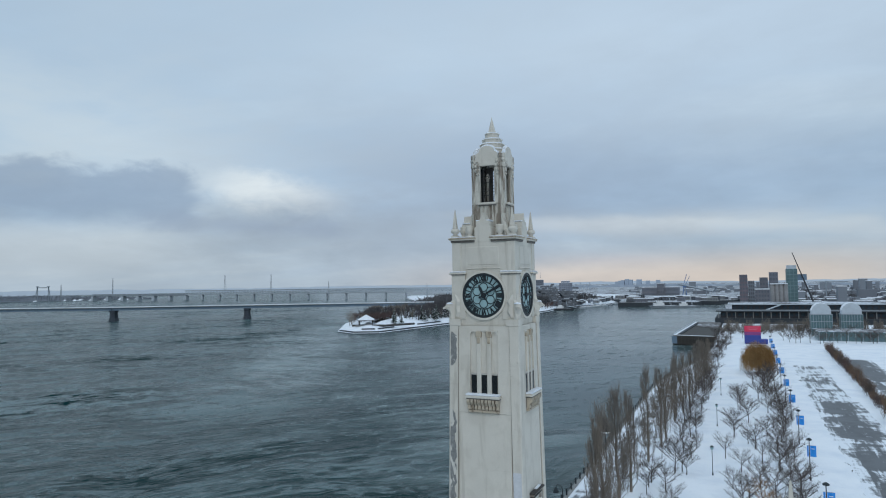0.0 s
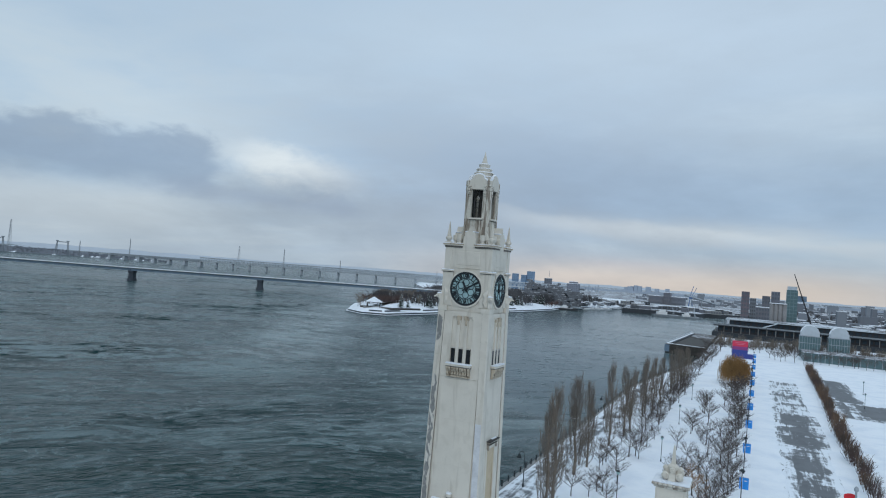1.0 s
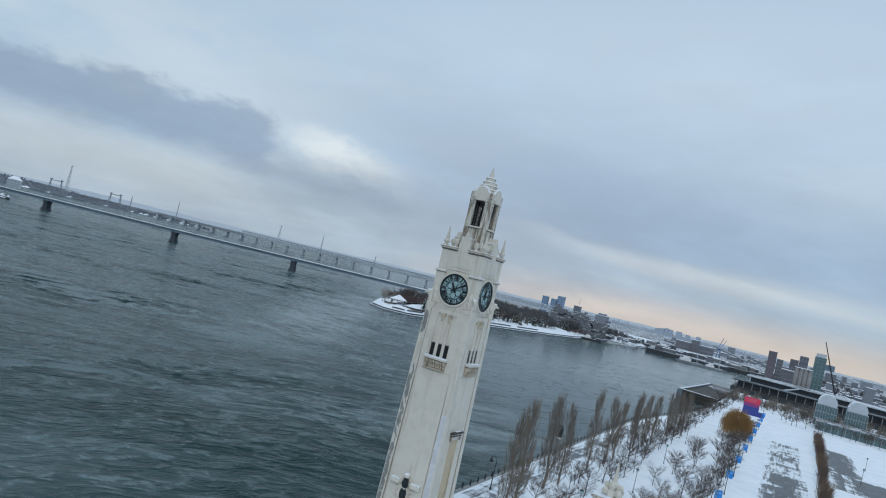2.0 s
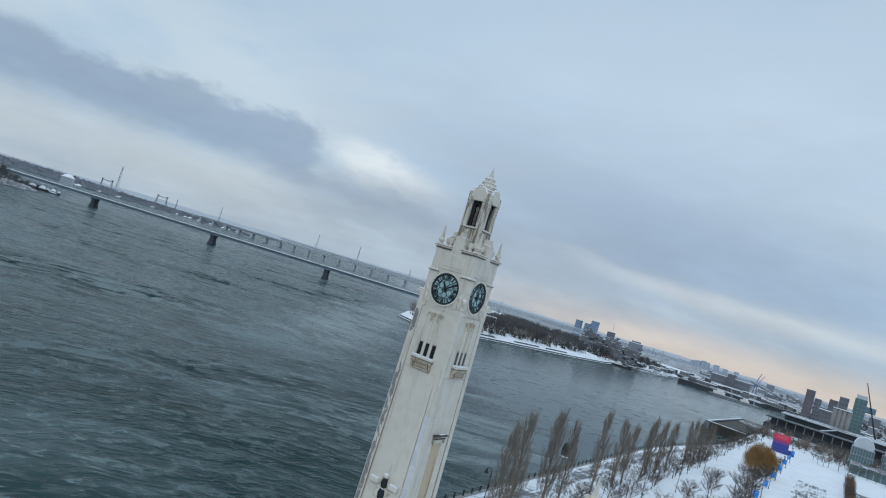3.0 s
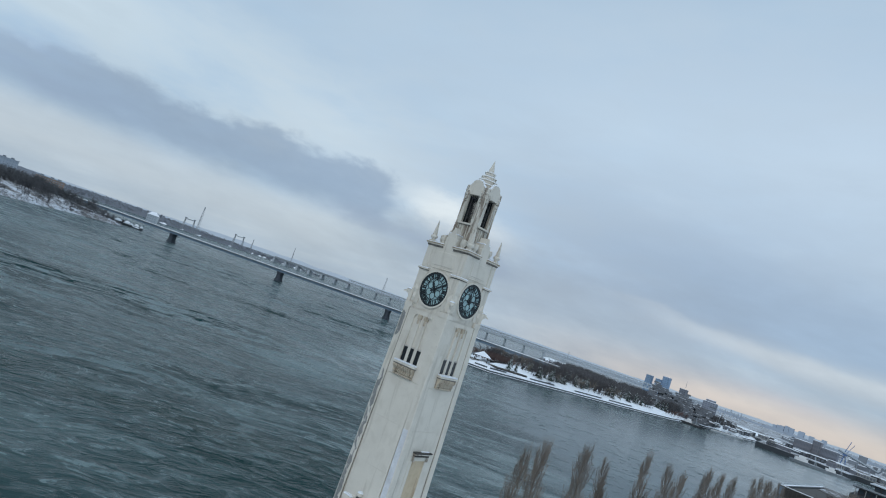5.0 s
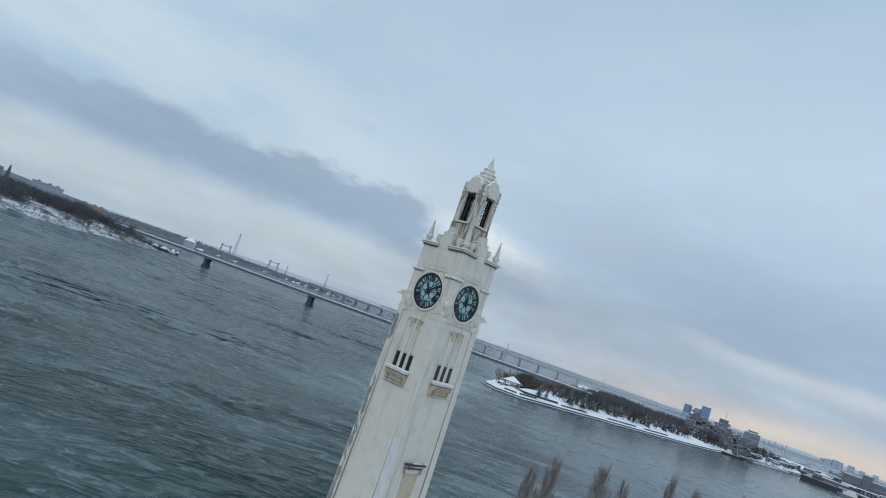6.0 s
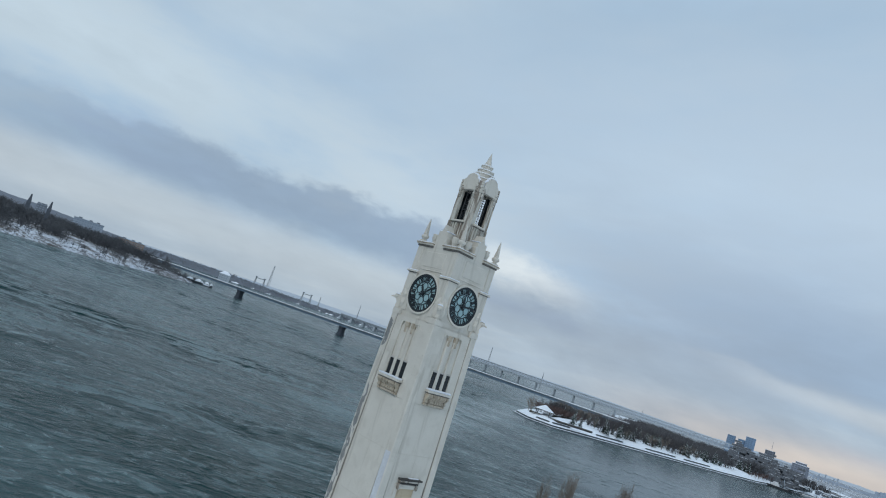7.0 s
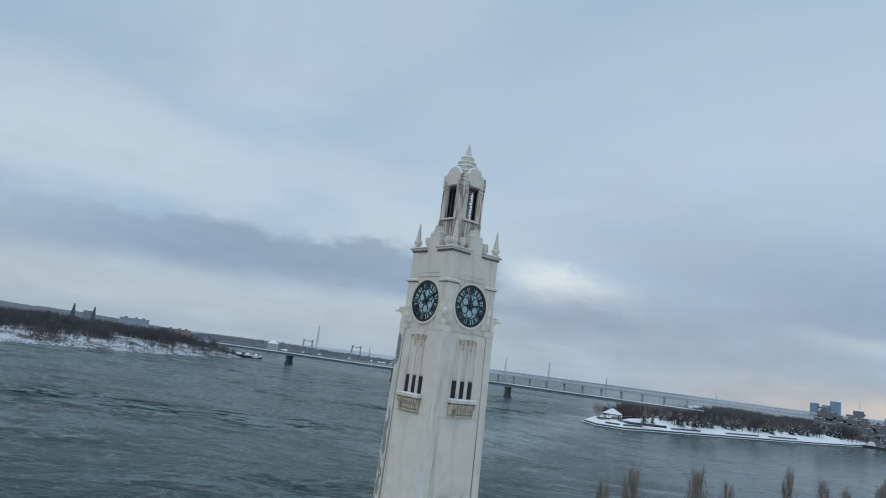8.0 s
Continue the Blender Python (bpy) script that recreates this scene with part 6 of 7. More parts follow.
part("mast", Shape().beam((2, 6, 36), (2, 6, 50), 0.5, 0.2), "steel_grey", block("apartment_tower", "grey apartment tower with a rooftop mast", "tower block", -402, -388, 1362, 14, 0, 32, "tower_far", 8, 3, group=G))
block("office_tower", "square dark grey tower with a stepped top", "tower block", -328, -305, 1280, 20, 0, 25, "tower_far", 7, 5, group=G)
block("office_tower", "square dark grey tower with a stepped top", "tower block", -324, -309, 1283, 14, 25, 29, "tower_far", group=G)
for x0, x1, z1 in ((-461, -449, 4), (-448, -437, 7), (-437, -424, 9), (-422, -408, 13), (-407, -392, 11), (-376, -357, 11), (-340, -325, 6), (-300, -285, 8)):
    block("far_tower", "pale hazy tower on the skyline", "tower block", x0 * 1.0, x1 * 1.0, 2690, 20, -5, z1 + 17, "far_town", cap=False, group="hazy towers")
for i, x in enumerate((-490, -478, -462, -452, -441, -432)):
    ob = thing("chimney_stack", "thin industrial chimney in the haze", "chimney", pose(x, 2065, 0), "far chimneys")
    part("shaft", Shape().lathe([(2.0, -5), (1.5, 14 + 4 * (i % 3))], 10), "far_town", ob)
block("grain_silo", "long dull brick grain silo by the water", "silo", -153, -127, 1213, 25, -3, 15, "brick_far", 2, 12)
block("grain_silo", "tall dull brick silo head house", "silo", -127, -114, 1216, 20, -3, 22, "brick_far", 4, 4)
block("grain_silo", "long dull brick grain silo by the water", "silo", -114, -89, 1218, 25, -3, 15, "tower_far", 2, 12)
CR = thing("harbour_crane", "blue harbour crane with raised jibs", "crane", pose(-75, 1170, 0))
part("leg", Shape().beam((-4, 0, -3), (-1, 0, 16), 0.7).beam((4, 0, -3), (1, 0, 16), 0.7), "crane_blue", CR)
part("cab", Shape().box(-3, 3, -2, 2, 15, 19), "crane_blue", CR)
part("jib", Shape().beam((-2, 0, 18), (4, 0, 38), 0.5), "crane_blue", CR)
part("jib", Shape().beam((1, 0, 18), (9, 0, 35), 0.4), "crane_blue", CR)
CV = thing("conveyor_gallery", "long sloping grey conveyor gallery on trestles", "conveyor")
part("gallery", Shape().beam((-85, 1168, 21), (-28, 1172, 7), 1.6), "steel_grey", CV)
for f in (0.2, 0.5, 0.8):
    part("trestle", Shape().beam((-85 + 57 * f, 1169, -3), (-85 + 57 * f, 1169, 20 - 13 * f), 0.6), "steel_grey", CV)
part("gallery", Shape().beam((-28, 1172, 7), (-22, 1150, 16), 1.2), "steel_grey", CV)

block("apartment_tower", "tall brown-grey tower block", "tower block", 16, 23, 624, 10, 0, 34, "brick_mauve", 9, 3, cap=False, group=G)
block("apartment_tower", "pale grey tower block", "tower block", 23.5, 29, 646, 10, 0, 28, "far_wall", 8, 3, cap=False, group=G)
block("apartment_tower", "dark brick block with small windows", "tower block", 34.5, 42, 686, 12, 0, 31, "brick_far", 7, 3, cap=False, group=G)
block("apartment_tower", "dark brick block with a flat roof", "tower block", 42, 49.5, 646, 10, 0, 36, "tower_far", 8, 3, cap=False, group=G)
block("apartment_tower", "low dark building by the basin", "tower block", 29, 41, 620, 10, 0, 20, "brick_far", 5, 5, group=G)
SL = thing("concrete_silo", "pale grey round-fronted concrete silos", "silo", pose(5, 0, 0))
for i in range(4):
    part("cylinder", Shape().lathe([(1.7, 0), (1.7, 25.5)], 14, Matrix.Translation((35.8 + i * 3.2, 544, 0))), "silo_grey", SL, smooth=True)
part("roof", Shape().box(34, 47, 542, 547, 25.5, 26.2), "snow_cap", SL)
VT = thing("viewing_tower", "green glass viewing tower with a box jutting from its top", "tower", pose(7, 0, 0))
part("shaft", Shape().box(45, 53.4, 563, 571, 0, 38), "glass_green", VT)
part("crown", Shape().box(45.6, 52.8, 563.4, 570.5, 38, 41), "steel_pale", VT)
part("arm", Shape().box(53.4, 60.2, 564, 569, 28.5, 33.4), "girder_blue", VT)
for z in range(3, 38, 3):
    part("floor_band", Shape().box(44.9, 53.5, 562.85, 563, z, z + 0.35), "band_green", VT)
for x in (47.8, 50.6):
    part("mullion", Shape().box(x - 0.15, x + 0.15, 562.8, 563, 0, 38), "band_green", VT)
MC = thing("mobile_crane", "mobile crane with a long dark raised boom", "crane", pose(6, 0, 0))
part("boom", Shape().beam((66, 563, 8), (51, 562, 51.5), 0.7, 0.3), "dark_roof", MC)
part("carrier", Shape().box(62, 70, 561, 565, 0, 4, bevel=0.2), "panel_red", MC)
TC = thing("tower_crane", "grey tower crane with a level jib", "crane", pose(116, 920, 0))
part("mast", Shape().beam((0, 0, 0), (0, 0, 25), 0.9), "steel_grey", TC)
part("jib", Shape().beam((-9, 0, 24), (24, 0, 24), 0.6), "steel_grey", TC)
rnd = random.Random(31)
for i in range(26):
    x = 70 + i * 14 + rnd.uniform(-4, 4)
    block("town_house", "low dull town building under snow", "building", x, x + rnd.uniform(9, 16), 600 + rnd.uniform(0, 260), 12, 0, rnd.uniform(5, 10), rnd.choice(("far_brick", "far_wall", "tower_far", "far_brick")), 3, 4, group="low buildings of the town")
LAND = [(0, 528), (260, 528), (2600, 300), (2600, 4300), (-1500, 4300), (-620, 2000), (-520, 1500), (-190, 1302), (60, 1302), (60, 962), (-2, 800), (4, 640)]
tagged(part("town_ground", plinth_poly(LAND, WATER_Z - 1, -0.4), "litter_snow"), "snowy worn low ground under the far town", "ground", kind="structure")
rnd = random.Random(77)
roofs, walls, darks = Shape(), Shape(), Shape()
for i in range(760):
    y = 640 + 1500 * rnd.random() ** 1.6
    x = rnd.uniform(-0.15, 0.62) * y
    if x < 66 and y < 1310:
        continue
    w, d, h = rnd.uniform(3, 10), rnd.uniform(8, 16), rnd.uniform(3, 8) + (rnd.random() < 0.08) * rnd.uniform(8, 18)
    (walls if rnd.random() < 0.5 else darks).box(x - w, x + w, y, y + d, -1, h)
    if rnd.random() < 0.45:
        roofs.box(x - w - 0.3, x + w + 0.3, y - 0.3, y + d + 0.3, h, h + 0.6)
tagged(part("far_houses", walls, "far_brick"), "crowded low brown houses of the far town", "houses", kind="stuff")
tagged(part("far_houses", darks, "far_wall"), "crowded low grey houses of the far town", "houses", kind="stuff")
tagged(part("far_roofs", roofs, "snow_cap"), "snowy roofs of the far town", "roofs", kind="stuff")
spots = []
while len(spots) < 1500:
    y = 535 + 900 * rnd.random() ** 1.5
    x = rnd.uniform(0.05, 0.6) * y
    if x > 66:
        spots.append((x, y, -0.4))
tagged(part("town_woods", far_woods(12, spots, 6, 11, 0.16, 10), "twig_dark"), "bare street trees of the far town", "woods", kind="stuff")
# moored ships and low sheds on the middle quay
QUAY = [(-150, 960), (-133, 836), (-36, 848), (-32, 905), (60, 960), (60, 1300), (-190, 1300), (-190, 990)]
tagged(part("quay_wall", plinth_poly(QUAY, WATER_Z - 1, 0.3), "concrete_dark"), "grey concrete quay across the basin", "quay", kind="structure")
tagged(part("quay_snow", plinth_poly([(x * 0.985 - 0.8, y * 0.998 + 3.5) for x, y in QUAY], 0.3, 0.5), "litter_snow"), "trodden snow and gravel over the far quay", "ground", kind="structure")
for i in range(22):
    x = -140 + i * 7.5 + rnd.uniform(-3, 3)
    y = 850 + rnd.uniform(0, 120) + max(0, (x + 40)) * 1.2
    block("quay_shed", "low shed with a snowy roof on the quay", "shed", x, x + rnd.uniform(6, 18), y, rnd.uniform(8, 16), 0.5, rnd.uniform(2.6, 6.0), rnd.choice(("concrete", "brick_far", "concrete_dark", "dark_roof")), 1, 4, cap=rnd.random() < 0.7, group="quay sheds")


def ship(x, y, length, turn, label, hull):
    ob = thing("moored_ship", label, "ship", pose(x, y, WATER_Z, 0, 0, turn), "moored ships")
    l = length / 2
    w = length * 0.09
    deck = [(-l, -w), (l * 0.7, -w), (l, 0), (l * 0.7, w), (-l, w)]
    part("hull", Shape().loft([[(u * 0.94, v * 0.8, -0.8) for u, v in deck], [(u, v, length * 0.055 + 0.8) for u, v in deck]]), hull, ob)
    part("deckhouse", Shape().box(-l * 0.75, -l * 0.1, -w * 0.7, w * 0.7, length * 0.05 + 0.8, length * 0.13 + 1.2, bevel=0.15), "flag_white", ob)
    part("wheelhouse", Shape().box(-l * 0.55, -l * 0.2, -w * 0.5, w * 0.5, length * 0.13 + 1.2, length * 0.18 + 1.6, bevel=0.15), "flag_white", ob)
    part("mast", Shape().beam((-l * 0.4, 0, 3), (-l * 0.4, 0, length * 0.3 + 2), 0.25, 0.1), "steel_grey", ob)
    part("derrick", Shape().beam((l * 0.35, -w * 0.7, 2.5), (l * 0.2, 0, length * 0.36 + 2), 0.22, 0.16).beam((l * 0.35, w * 0.7, 2.5), (l * 0.2, 0, length * 0.36 + 2), 0.22, 0.16), "steel_pale", ob)
    part("deck_snow", Shape().box(-l * 0.05, l * 0.6, -w * 0.6, w * 0.6, length * 0.055 + 0.8, length * 0.055 + 1.0), "snow_cap", ob)


ship(-181, 738, 26, 35, "small dark ferry with a white deckhouse moored by the shore", "dark_roof")
ship(-186, 850, 24, 70, "small dark work boat moored by the quay", "dark_roof")
ship(-44, 818, 30, 25, "white-topped ship moored at the quay end", "steel_grey")
ship(-70, 806, 40, 25, "grey ship moored along the quay", "steel_grey")


# ---- the point of the island, with its park ----
COAST = [(-263, 366), (-240, 352), (-221, 361), (-214, 415), (-208, 465), (-198, 540), (-190, 610), (-186, 690), (-190, 738), (-183, 770), (-177, 832), (-157, 868), (-152, 960), (-170, 1300), (-700, 1300), (-520, 1000), (-430, 800), (-350, 640), (-335, 520), (-300, 430)]


def inset(poly, d):
    """The outline drawn in by d metres."""
    n = len(poly)
    res = []
    for i in range(n):
        a, b, c = Vector(poly[i - 1]), Vector(poly[i]), Vector(poly[(i + 1) % n])
        e0, e1 = (b - a).normalized(), (c - b).normalized()
        nrm = (Vector((-e0.y, e0.x)) + Vector((-e1.y, e1.x))).normalized()
        res.append(tuple(b + nrm * d))
    return res


def terrace(poly, d0, z0, z1, d1=None):
    a = inset(poly, d0)
    b = inset(poly, d0 if d1 is None else d1)
    return Shape().loft([[(*p, z0) for p in a], [(*p, z1) for p in b]])


tagged(part("island_shore", terrace(COAST, 0, WATER_Z - 1, -4.7, 1.2), "concrete_dark"), "dark wet stone foot of the island", "shore", kind="structure")
tagged(part("island_shelf", terrace(COAST, 1.2, -4.75, -4.45, 1.6), "snow"), "snowy rock shelf at the water's edge", "shore", kind="structure")
tagged(part("island_wall", terrace(COAST, 2.6, -4.6, -3.4, 2.8), "concrete_dark"), "dark stone retaining wall round the island", "wall", kind="structure")
tagged(part("island_ground", Shape().loft([[(*p, z) for p in inset(COAST, d)] for d, z in ((2.9, -3.5), (3.1, -3.25), (7.6, -2.95), (8.3, -2.2), (9.2, -1.75), (18, -0.2), (30, 1.2))]), "snow"), "snow-covered island park", "snow", kind="structure")
steps = inset(COAST, 8.2)
for i, f0, f1 in ((1, 0.2, 0.95), (2, 0.05, 0.45), (3, 0.1, 0.8), (4, 0.3, 0.9), (5, 0.1, 0.75)):
    p, q = Vector(steps[i]), Vector(steps[i + 1])
    tagged(part("park_terrace", Shape().beam((*p.lerp(q, f0), -2.2), (*p.lerp(q, f1), -2.2), 0.62), "concrete_dark"), "dark stone step in the snowy island bank", "wall", kind="structure")

HUT = thing("park_shelter", "open park shelter with a snowy pyramid roof", "shelter", pose(-243, 377, 0, 0, 0, 28))
part("roof", Shape().loft([[(-6.5, -6.5, 3.8), (6.5, -6.5, 3.8), (6.5, 6.5, 3.8), (-6.5, 6.5, 3.8)], [(-0.3, -0.3, 7.6), (0.3, -0.3, 7.6), (0.3, 0.3, 7.6), (-0.3, 0.3, 7.6)]]), "snow_cap", HUT, "snow-covered pyramid roof")
part("eave", Shape().box(-6.6, 6.6, -6.6, 6.6, 3.4, 3.8), "timber_wet", HUT)
for u in (-5, 5):
    for v in (-5, 5):
        part("post", Shape().box(u - 0.3, u + 0.3, v - 0.3, v + 0.3, -0.8, 3.4), "timber_wet", HUT)
part("floor", Shape().box(-7.5, 7.5, -7.5, 7.5, -1.2, -0.2), "concrete", HUT)
tagged(part("park_wall", Shape().beam((-252, 372, -0.6), (-228, 378, -0.6), 0.9).beam((-228, 378, -0.6), (-216, 405, -0.6), 0.8), "timber_wet"), "low dark wall below the shelter", "wall", kind="structure")


def inside(poly, x, y):
    hit = False
    for (x0, y0), (x1, y1) in zip(poly, poly[1:] + poly[:1]):
        if (y0 > y) != (y1 > y) and x < (x1 - x0) * (y - y0) / (y1 - y0) + x0:
            hit = not hit
    return hit


rnd = random.Random(14)
lawn = inset(COAST, 15)
spots, grey, hazy = [], [], []
while len(spots) + len(grey) + len(hazy) < 2350:
    y = 398 + 560 * rnd.random() ** 1.1
    x = rnd.uniform(-400, -186)
    open_snow = noise.noise((x * 0.05, y * 0.03, 5.0))
    if not inside(lawn, x, y) or (y < 430 and x > -262):
        continue
    # the snow shows between the trees near the water, and the wood closes up behind
    if open_snow > (-0.14 if inside(inset(COAST, 36), x, y) else -0.02):
        (hazy if y > 610 else grey if rnd.random() < 0.25 else spots).append((x, y, 0.4))
tagged(part("island_woods", far_woods(33, grey, 6, 12, 0.11, 16), "twig_poplar"), "grey-brown leafless trees among the island woods", "woods", kind="stuff")
tagged(part("island_woods", far_woods(3, spots, 6, 13, 0.12, 17), "twig_dark"), "leafless brown woods over the island park", "woods", kind="stuff")
tagged(part("island_woods", far_woods(34, hazy, 7, 14, 0.15, 15), "twig_haze"), "leafless woods beyond the park, greyed as by haze", "woods", kind="stuff")
spots = [(rnd.uniform(-285, -246), rnd.uniform(400, 440), 0.4) for _ in range(90)]
spots = [p for p in spots if inside(inset(COAST, 12), p[0], p[1])]
tagged(part("island_thicket", far_woods(4, spots, 5, 8, 0.09, 18), "twig_red"), "reddish leafless thicket behind the shelter", "thicket", kind="stuff")
spots_fir = []
while len(spots_fir) < 78:
    y = rnd.uniform(400, 720)
    x = rnd.uniform(-262, -195)
    if inside(inset(COAST, 16), x, y) and not inside(inset(COAST, 40), x, y) and noise.noise((x * 0.04, y * 0.045, 9.0)) > -0.12 and not (y < 425 and x < -236):
        spots_fir.append((x, y))
CON = [tuple(q.mesh(nm) for q, nm in zip(conifer(80 + k, 10.5 + 1.2 * k, 3.4 + 0.35 * k), ("trunk", "foliage", "snow_load"))) for k in range(3)]
for i, (x, y) in enumerate([(-232, 400), (-228, 406), (-236, 409), (-224, 440), (-230, 446), (-219, 452)] + spots_fir):
    tr, bo, sn = CON[i % 3]
    k = rnd.uniform(0.75, 1.05)
    plant("fir_tree", "dark evergreen with snow on its boughs", "tree", (("trunk", tr), ("foliage", bo), ("snow_load", sn)), ("bark", "needle", "snow_cap"), Matrix.Translation((x, y, -0.6)) @ Matrix.Diagonal((k, k, k, 1)), "evergreens of the island park")

tr, cr = bare_tree(91, 11, 5.0, 13, 8, 0.5, 0.3, 0.2)
for at, k in (((-262, 384), 1.0), ((-256, 378), 0.8), ((-268, 396), 1.1)):
    plant("bare_tree", "pale grey leafless tree on the island point", "tree", (("trunk", tr.mesh("trunk")), ("crown", cr.mesh("crown"))), ("bark_poplar", "twig_poplar"), Matrix.Translation((*at, -1.5)) @ Matrix.Diagonal((k, k, k, 1)), "trees on the island point")

# stacked concrete dwellings beyond the park
HAB = thing("stacked_dwellings", "ziggurat of stacked grey concrete dwelling boxes with snowy terraces", "apartment building", pose(0, 0, 0))
cube = Shape().box(-2.0, 2.0, -2.0, 2.0, 0, 2.25).mesh("dwelling")
lid = Shape().box(-1.9, 1.9, -1.9, 1.9, 2.25, 2.5).mesh("terrace_snow")
pane = Shape().box(-1.0, 1.0, -0.10, 0.0, 0.6, 1.7).mesh("window")
rnd = random.Random(3)
for lev in range(13):
    for i in range(19):
        f = i / 18
        peak = 11.4 - 3.6 * f + 1.3 * math.sin(f * 13.0 + 1.2) + rnd.uniform(-0.9, 0.9)
        for row in range(3):
            # each tier steps back, and here and there a box is left open
            if lev > peak - (2 - row) * 2.4 or (lev > 1 and rnd.random() < 0.12):
                continue
            x = -243 + 3.72 * i + (lev % 2) * 1.7 + rnd.uniform(-0.5, 0.5)
            y = 745 + 1.1 * i + row * 4.4 + lev * 0.7 + rnd.uniform(-1.2, 1.2)
            m = Matrix.Translation((x, y, lev * 2.36 - 1.2)) @ Matrix.Rotation(rnd.choice((0.0, math.pi / 2)) + 0.25, 4, "Z") @ Matrix.Diagonal((rnd.uniform(0.75, 1.1), 1, 1, 1))
            d = part("dwelling", cube, ("habitat", "habitat", "habitat_shade")[rnd.randrange(3)], HAB, m=m)
            if rnd.random() < 0.27:
                part("terrace_snow", lid, "snow_cap", d)
            part("window", pane, "pane_soft", d, m=Matrix.Translation((0, -2.0, 0)))
part("core", Shape().loft([[(-240, 764, -2), (-178, 782, -2), (-180, 790, -2), (-242, 772, -2)], [(-238, 766, 21), (-180, 784, 12), (-182, 790, 12), (-240, 772, 21)]]), "concrete_dark", HAB)
tagged(part("shore_thicket", far_woods(44, [(-196 + rnd.uniform(-5, 3), 690 + 5 * k, -1.5) for k in range(16)], 4, 7, 0.12, 16), "twig_red"), "reddish bare brush at the end of the shore", "thicket", kind="stuff")
for i in range(16):
    x = -230 + i * 6 + rnd.uniform(-4, 4)
    block("shore_shed", "low shed with a snowy roof on the shore", "shed", x, x + rnd.uniform(8, 16), 880 + i * 13 + rnd.uniform(-20, 20), 10, 0.5, rnd.uniform(3, 6), rnd.choice(("concrete", "brick_far", "concrete_dark", "dark_roof")), 1, 3, cap=rnd.random() < 0.45, group="shore sheds")

for i in range(34):
    y = 768 + i * 5.6 + rnd.uniform(-4, 4)
    x = -176 + max(0, y - 800) * 0.14 - rnd.uniform(0, 34)
    block("basin_shed", "small dull shed beside the yacht basin", "shed", x, x + rnd.uniform(3, 9), y, rnd.uniform(4, 8), -0.5, rnd.uniform(1.6, 4.4), rnd.choice(("concrete", "tower_far", "concrete_dark", "far_wall")), 1, 2, cap=rnd.random() < 0.6, group="sheds by the basin")


def yacht(x, y, turn, tall):
    ob = thing("moored_yacht", "small white yacht with a bare mast, moored", "boat", pose(x, y, WATER_Z, 0, 0, turn), "yachts in the basin")
    deck = [(-4, -1.2), (2.4, -1.3), (4.6, 0), (2.4, 1.3), (-4, 1.2)]
    part("hull", Shape().loft([[(u * 0.9, v * 0.6, -0.4) for u, v in deck], [(u, v, 1.2) for u, v in deck]]), "steel_pale", ob)
    part("cabin", Shape().box(-2.4, 1.2, -0.8, 0.8, 1.2, 2.0, bevel=0.15), "flag_white", ob)
    part("mast", Shape().beam((0.6, 0, 1.2), (0.6, 0, tall), 0.16, 0.10, 5), "steel_pale", ob)
    part("boom", Shape().beam((0.6, 0, 2.6), (-3.2, 0, 2.5), 0.10, 0.08, 4), "steel_pale", ob)


for i in range(13):
    yacht(-171 + i * 1.3 + rnd.uniform(-2, 2), 786 + i * 7 + rnd.uniform(-4, 4), rnd.uniform(20, 70), rnd.uniform(13, 21))

# ---- road bridge low over the river ----
BR = thing("road_bridge", "long low road bridge with a blue-grey girder and snowy edge", "bridge")
LINE = [(-930, 318), (-760, 385), (-600, 443), (-475, 510), (-350, 572), (-292, 601)]
for (x0, y0), (x1, y1) in zip(LINE, LINE[1:]):
    d = (Vector((x1, y1)) - Vector((x0, y0))).normalized()
    nrm = Vector((-d.y, d.x)) * 7

    def slab(w, z0, z1):
        c = [(x0 - nrm.x * w, y0 - nrm.y * w), (x1 - nrm.x * w, y1 - nrm.y * w), (x1 + nrm.x * w, y1 + nrm.y * w), (x0 + nrm.x * w, y0 + nrm.y * w)]
        return Shape().loft([[(*p, z0) for p in c], [(*p, z1) for p in c]])

    part("girder", slab(0.8, 6.3, 9.0), "girder_blue", BR)
    part("deck", slab(1.0, 9.0, 9.5), "concrete", BR)
    part("snow_edge", slab(1.0, 9.5, 9.95), "snow_cap", BR)
    part("parapet", Shape().beam((x0 - nrm.x, y0 - nrm.y, 10.5), (x1 - nrm.x, y1 - nrm.y, 10.4), 0.16), "steel_grey", BR)
for x, y in LINE[1:5]:
    rings = []
    for z, u, nose, v in ((WATER_Z - 1, 5.6, 8.2, 3.4), (WATER_Z + 2.6, 5.3, 7.6, 3.2), (WATER_Z + 3.0, 4.7, 6.6, 2.7), (3.6, 4.4, 5.8, 2.4), (4.2, 5.2, 6.2, 2.8), (6.3, 5.4, 6.4, 2.9)):
        rings.append([(-u, -v, z), (u, -v, z), (nose, 0, z), (u, v, z), (-u, v, z), (-nose, 0, z)])
    p = part("bridge_pier", Shape().loft(rings), "pier_stone", BR, m=Matrix.Translation((x, y, 0)) @ Matrix.Rotation(radians(-60), 4, "Z"))
    part("pier_snow", Shape().box(-6.6, -4.6, -1.5, 1.5, WATER_Z + 2.7, WATER_Z + 3.3, bevel=0.2), "snow_cap", p)

# ---- trussed railway bridge farther up the river ----
VB = thing("truss_bridge", "very long pale steel truss bridge on stone piers, in haze", "bridge")
A0, A1 = Vector((-1560, 1150)), Vector((-330, 1300))
span = (A1 - A0).length
d = (A1 - A0).normalized()
turn = Matrix.Translation((A0.x, A0.y, 0)) @ Matrix.Rotation(math.atan2(d.y, d.x), 4, "Z")
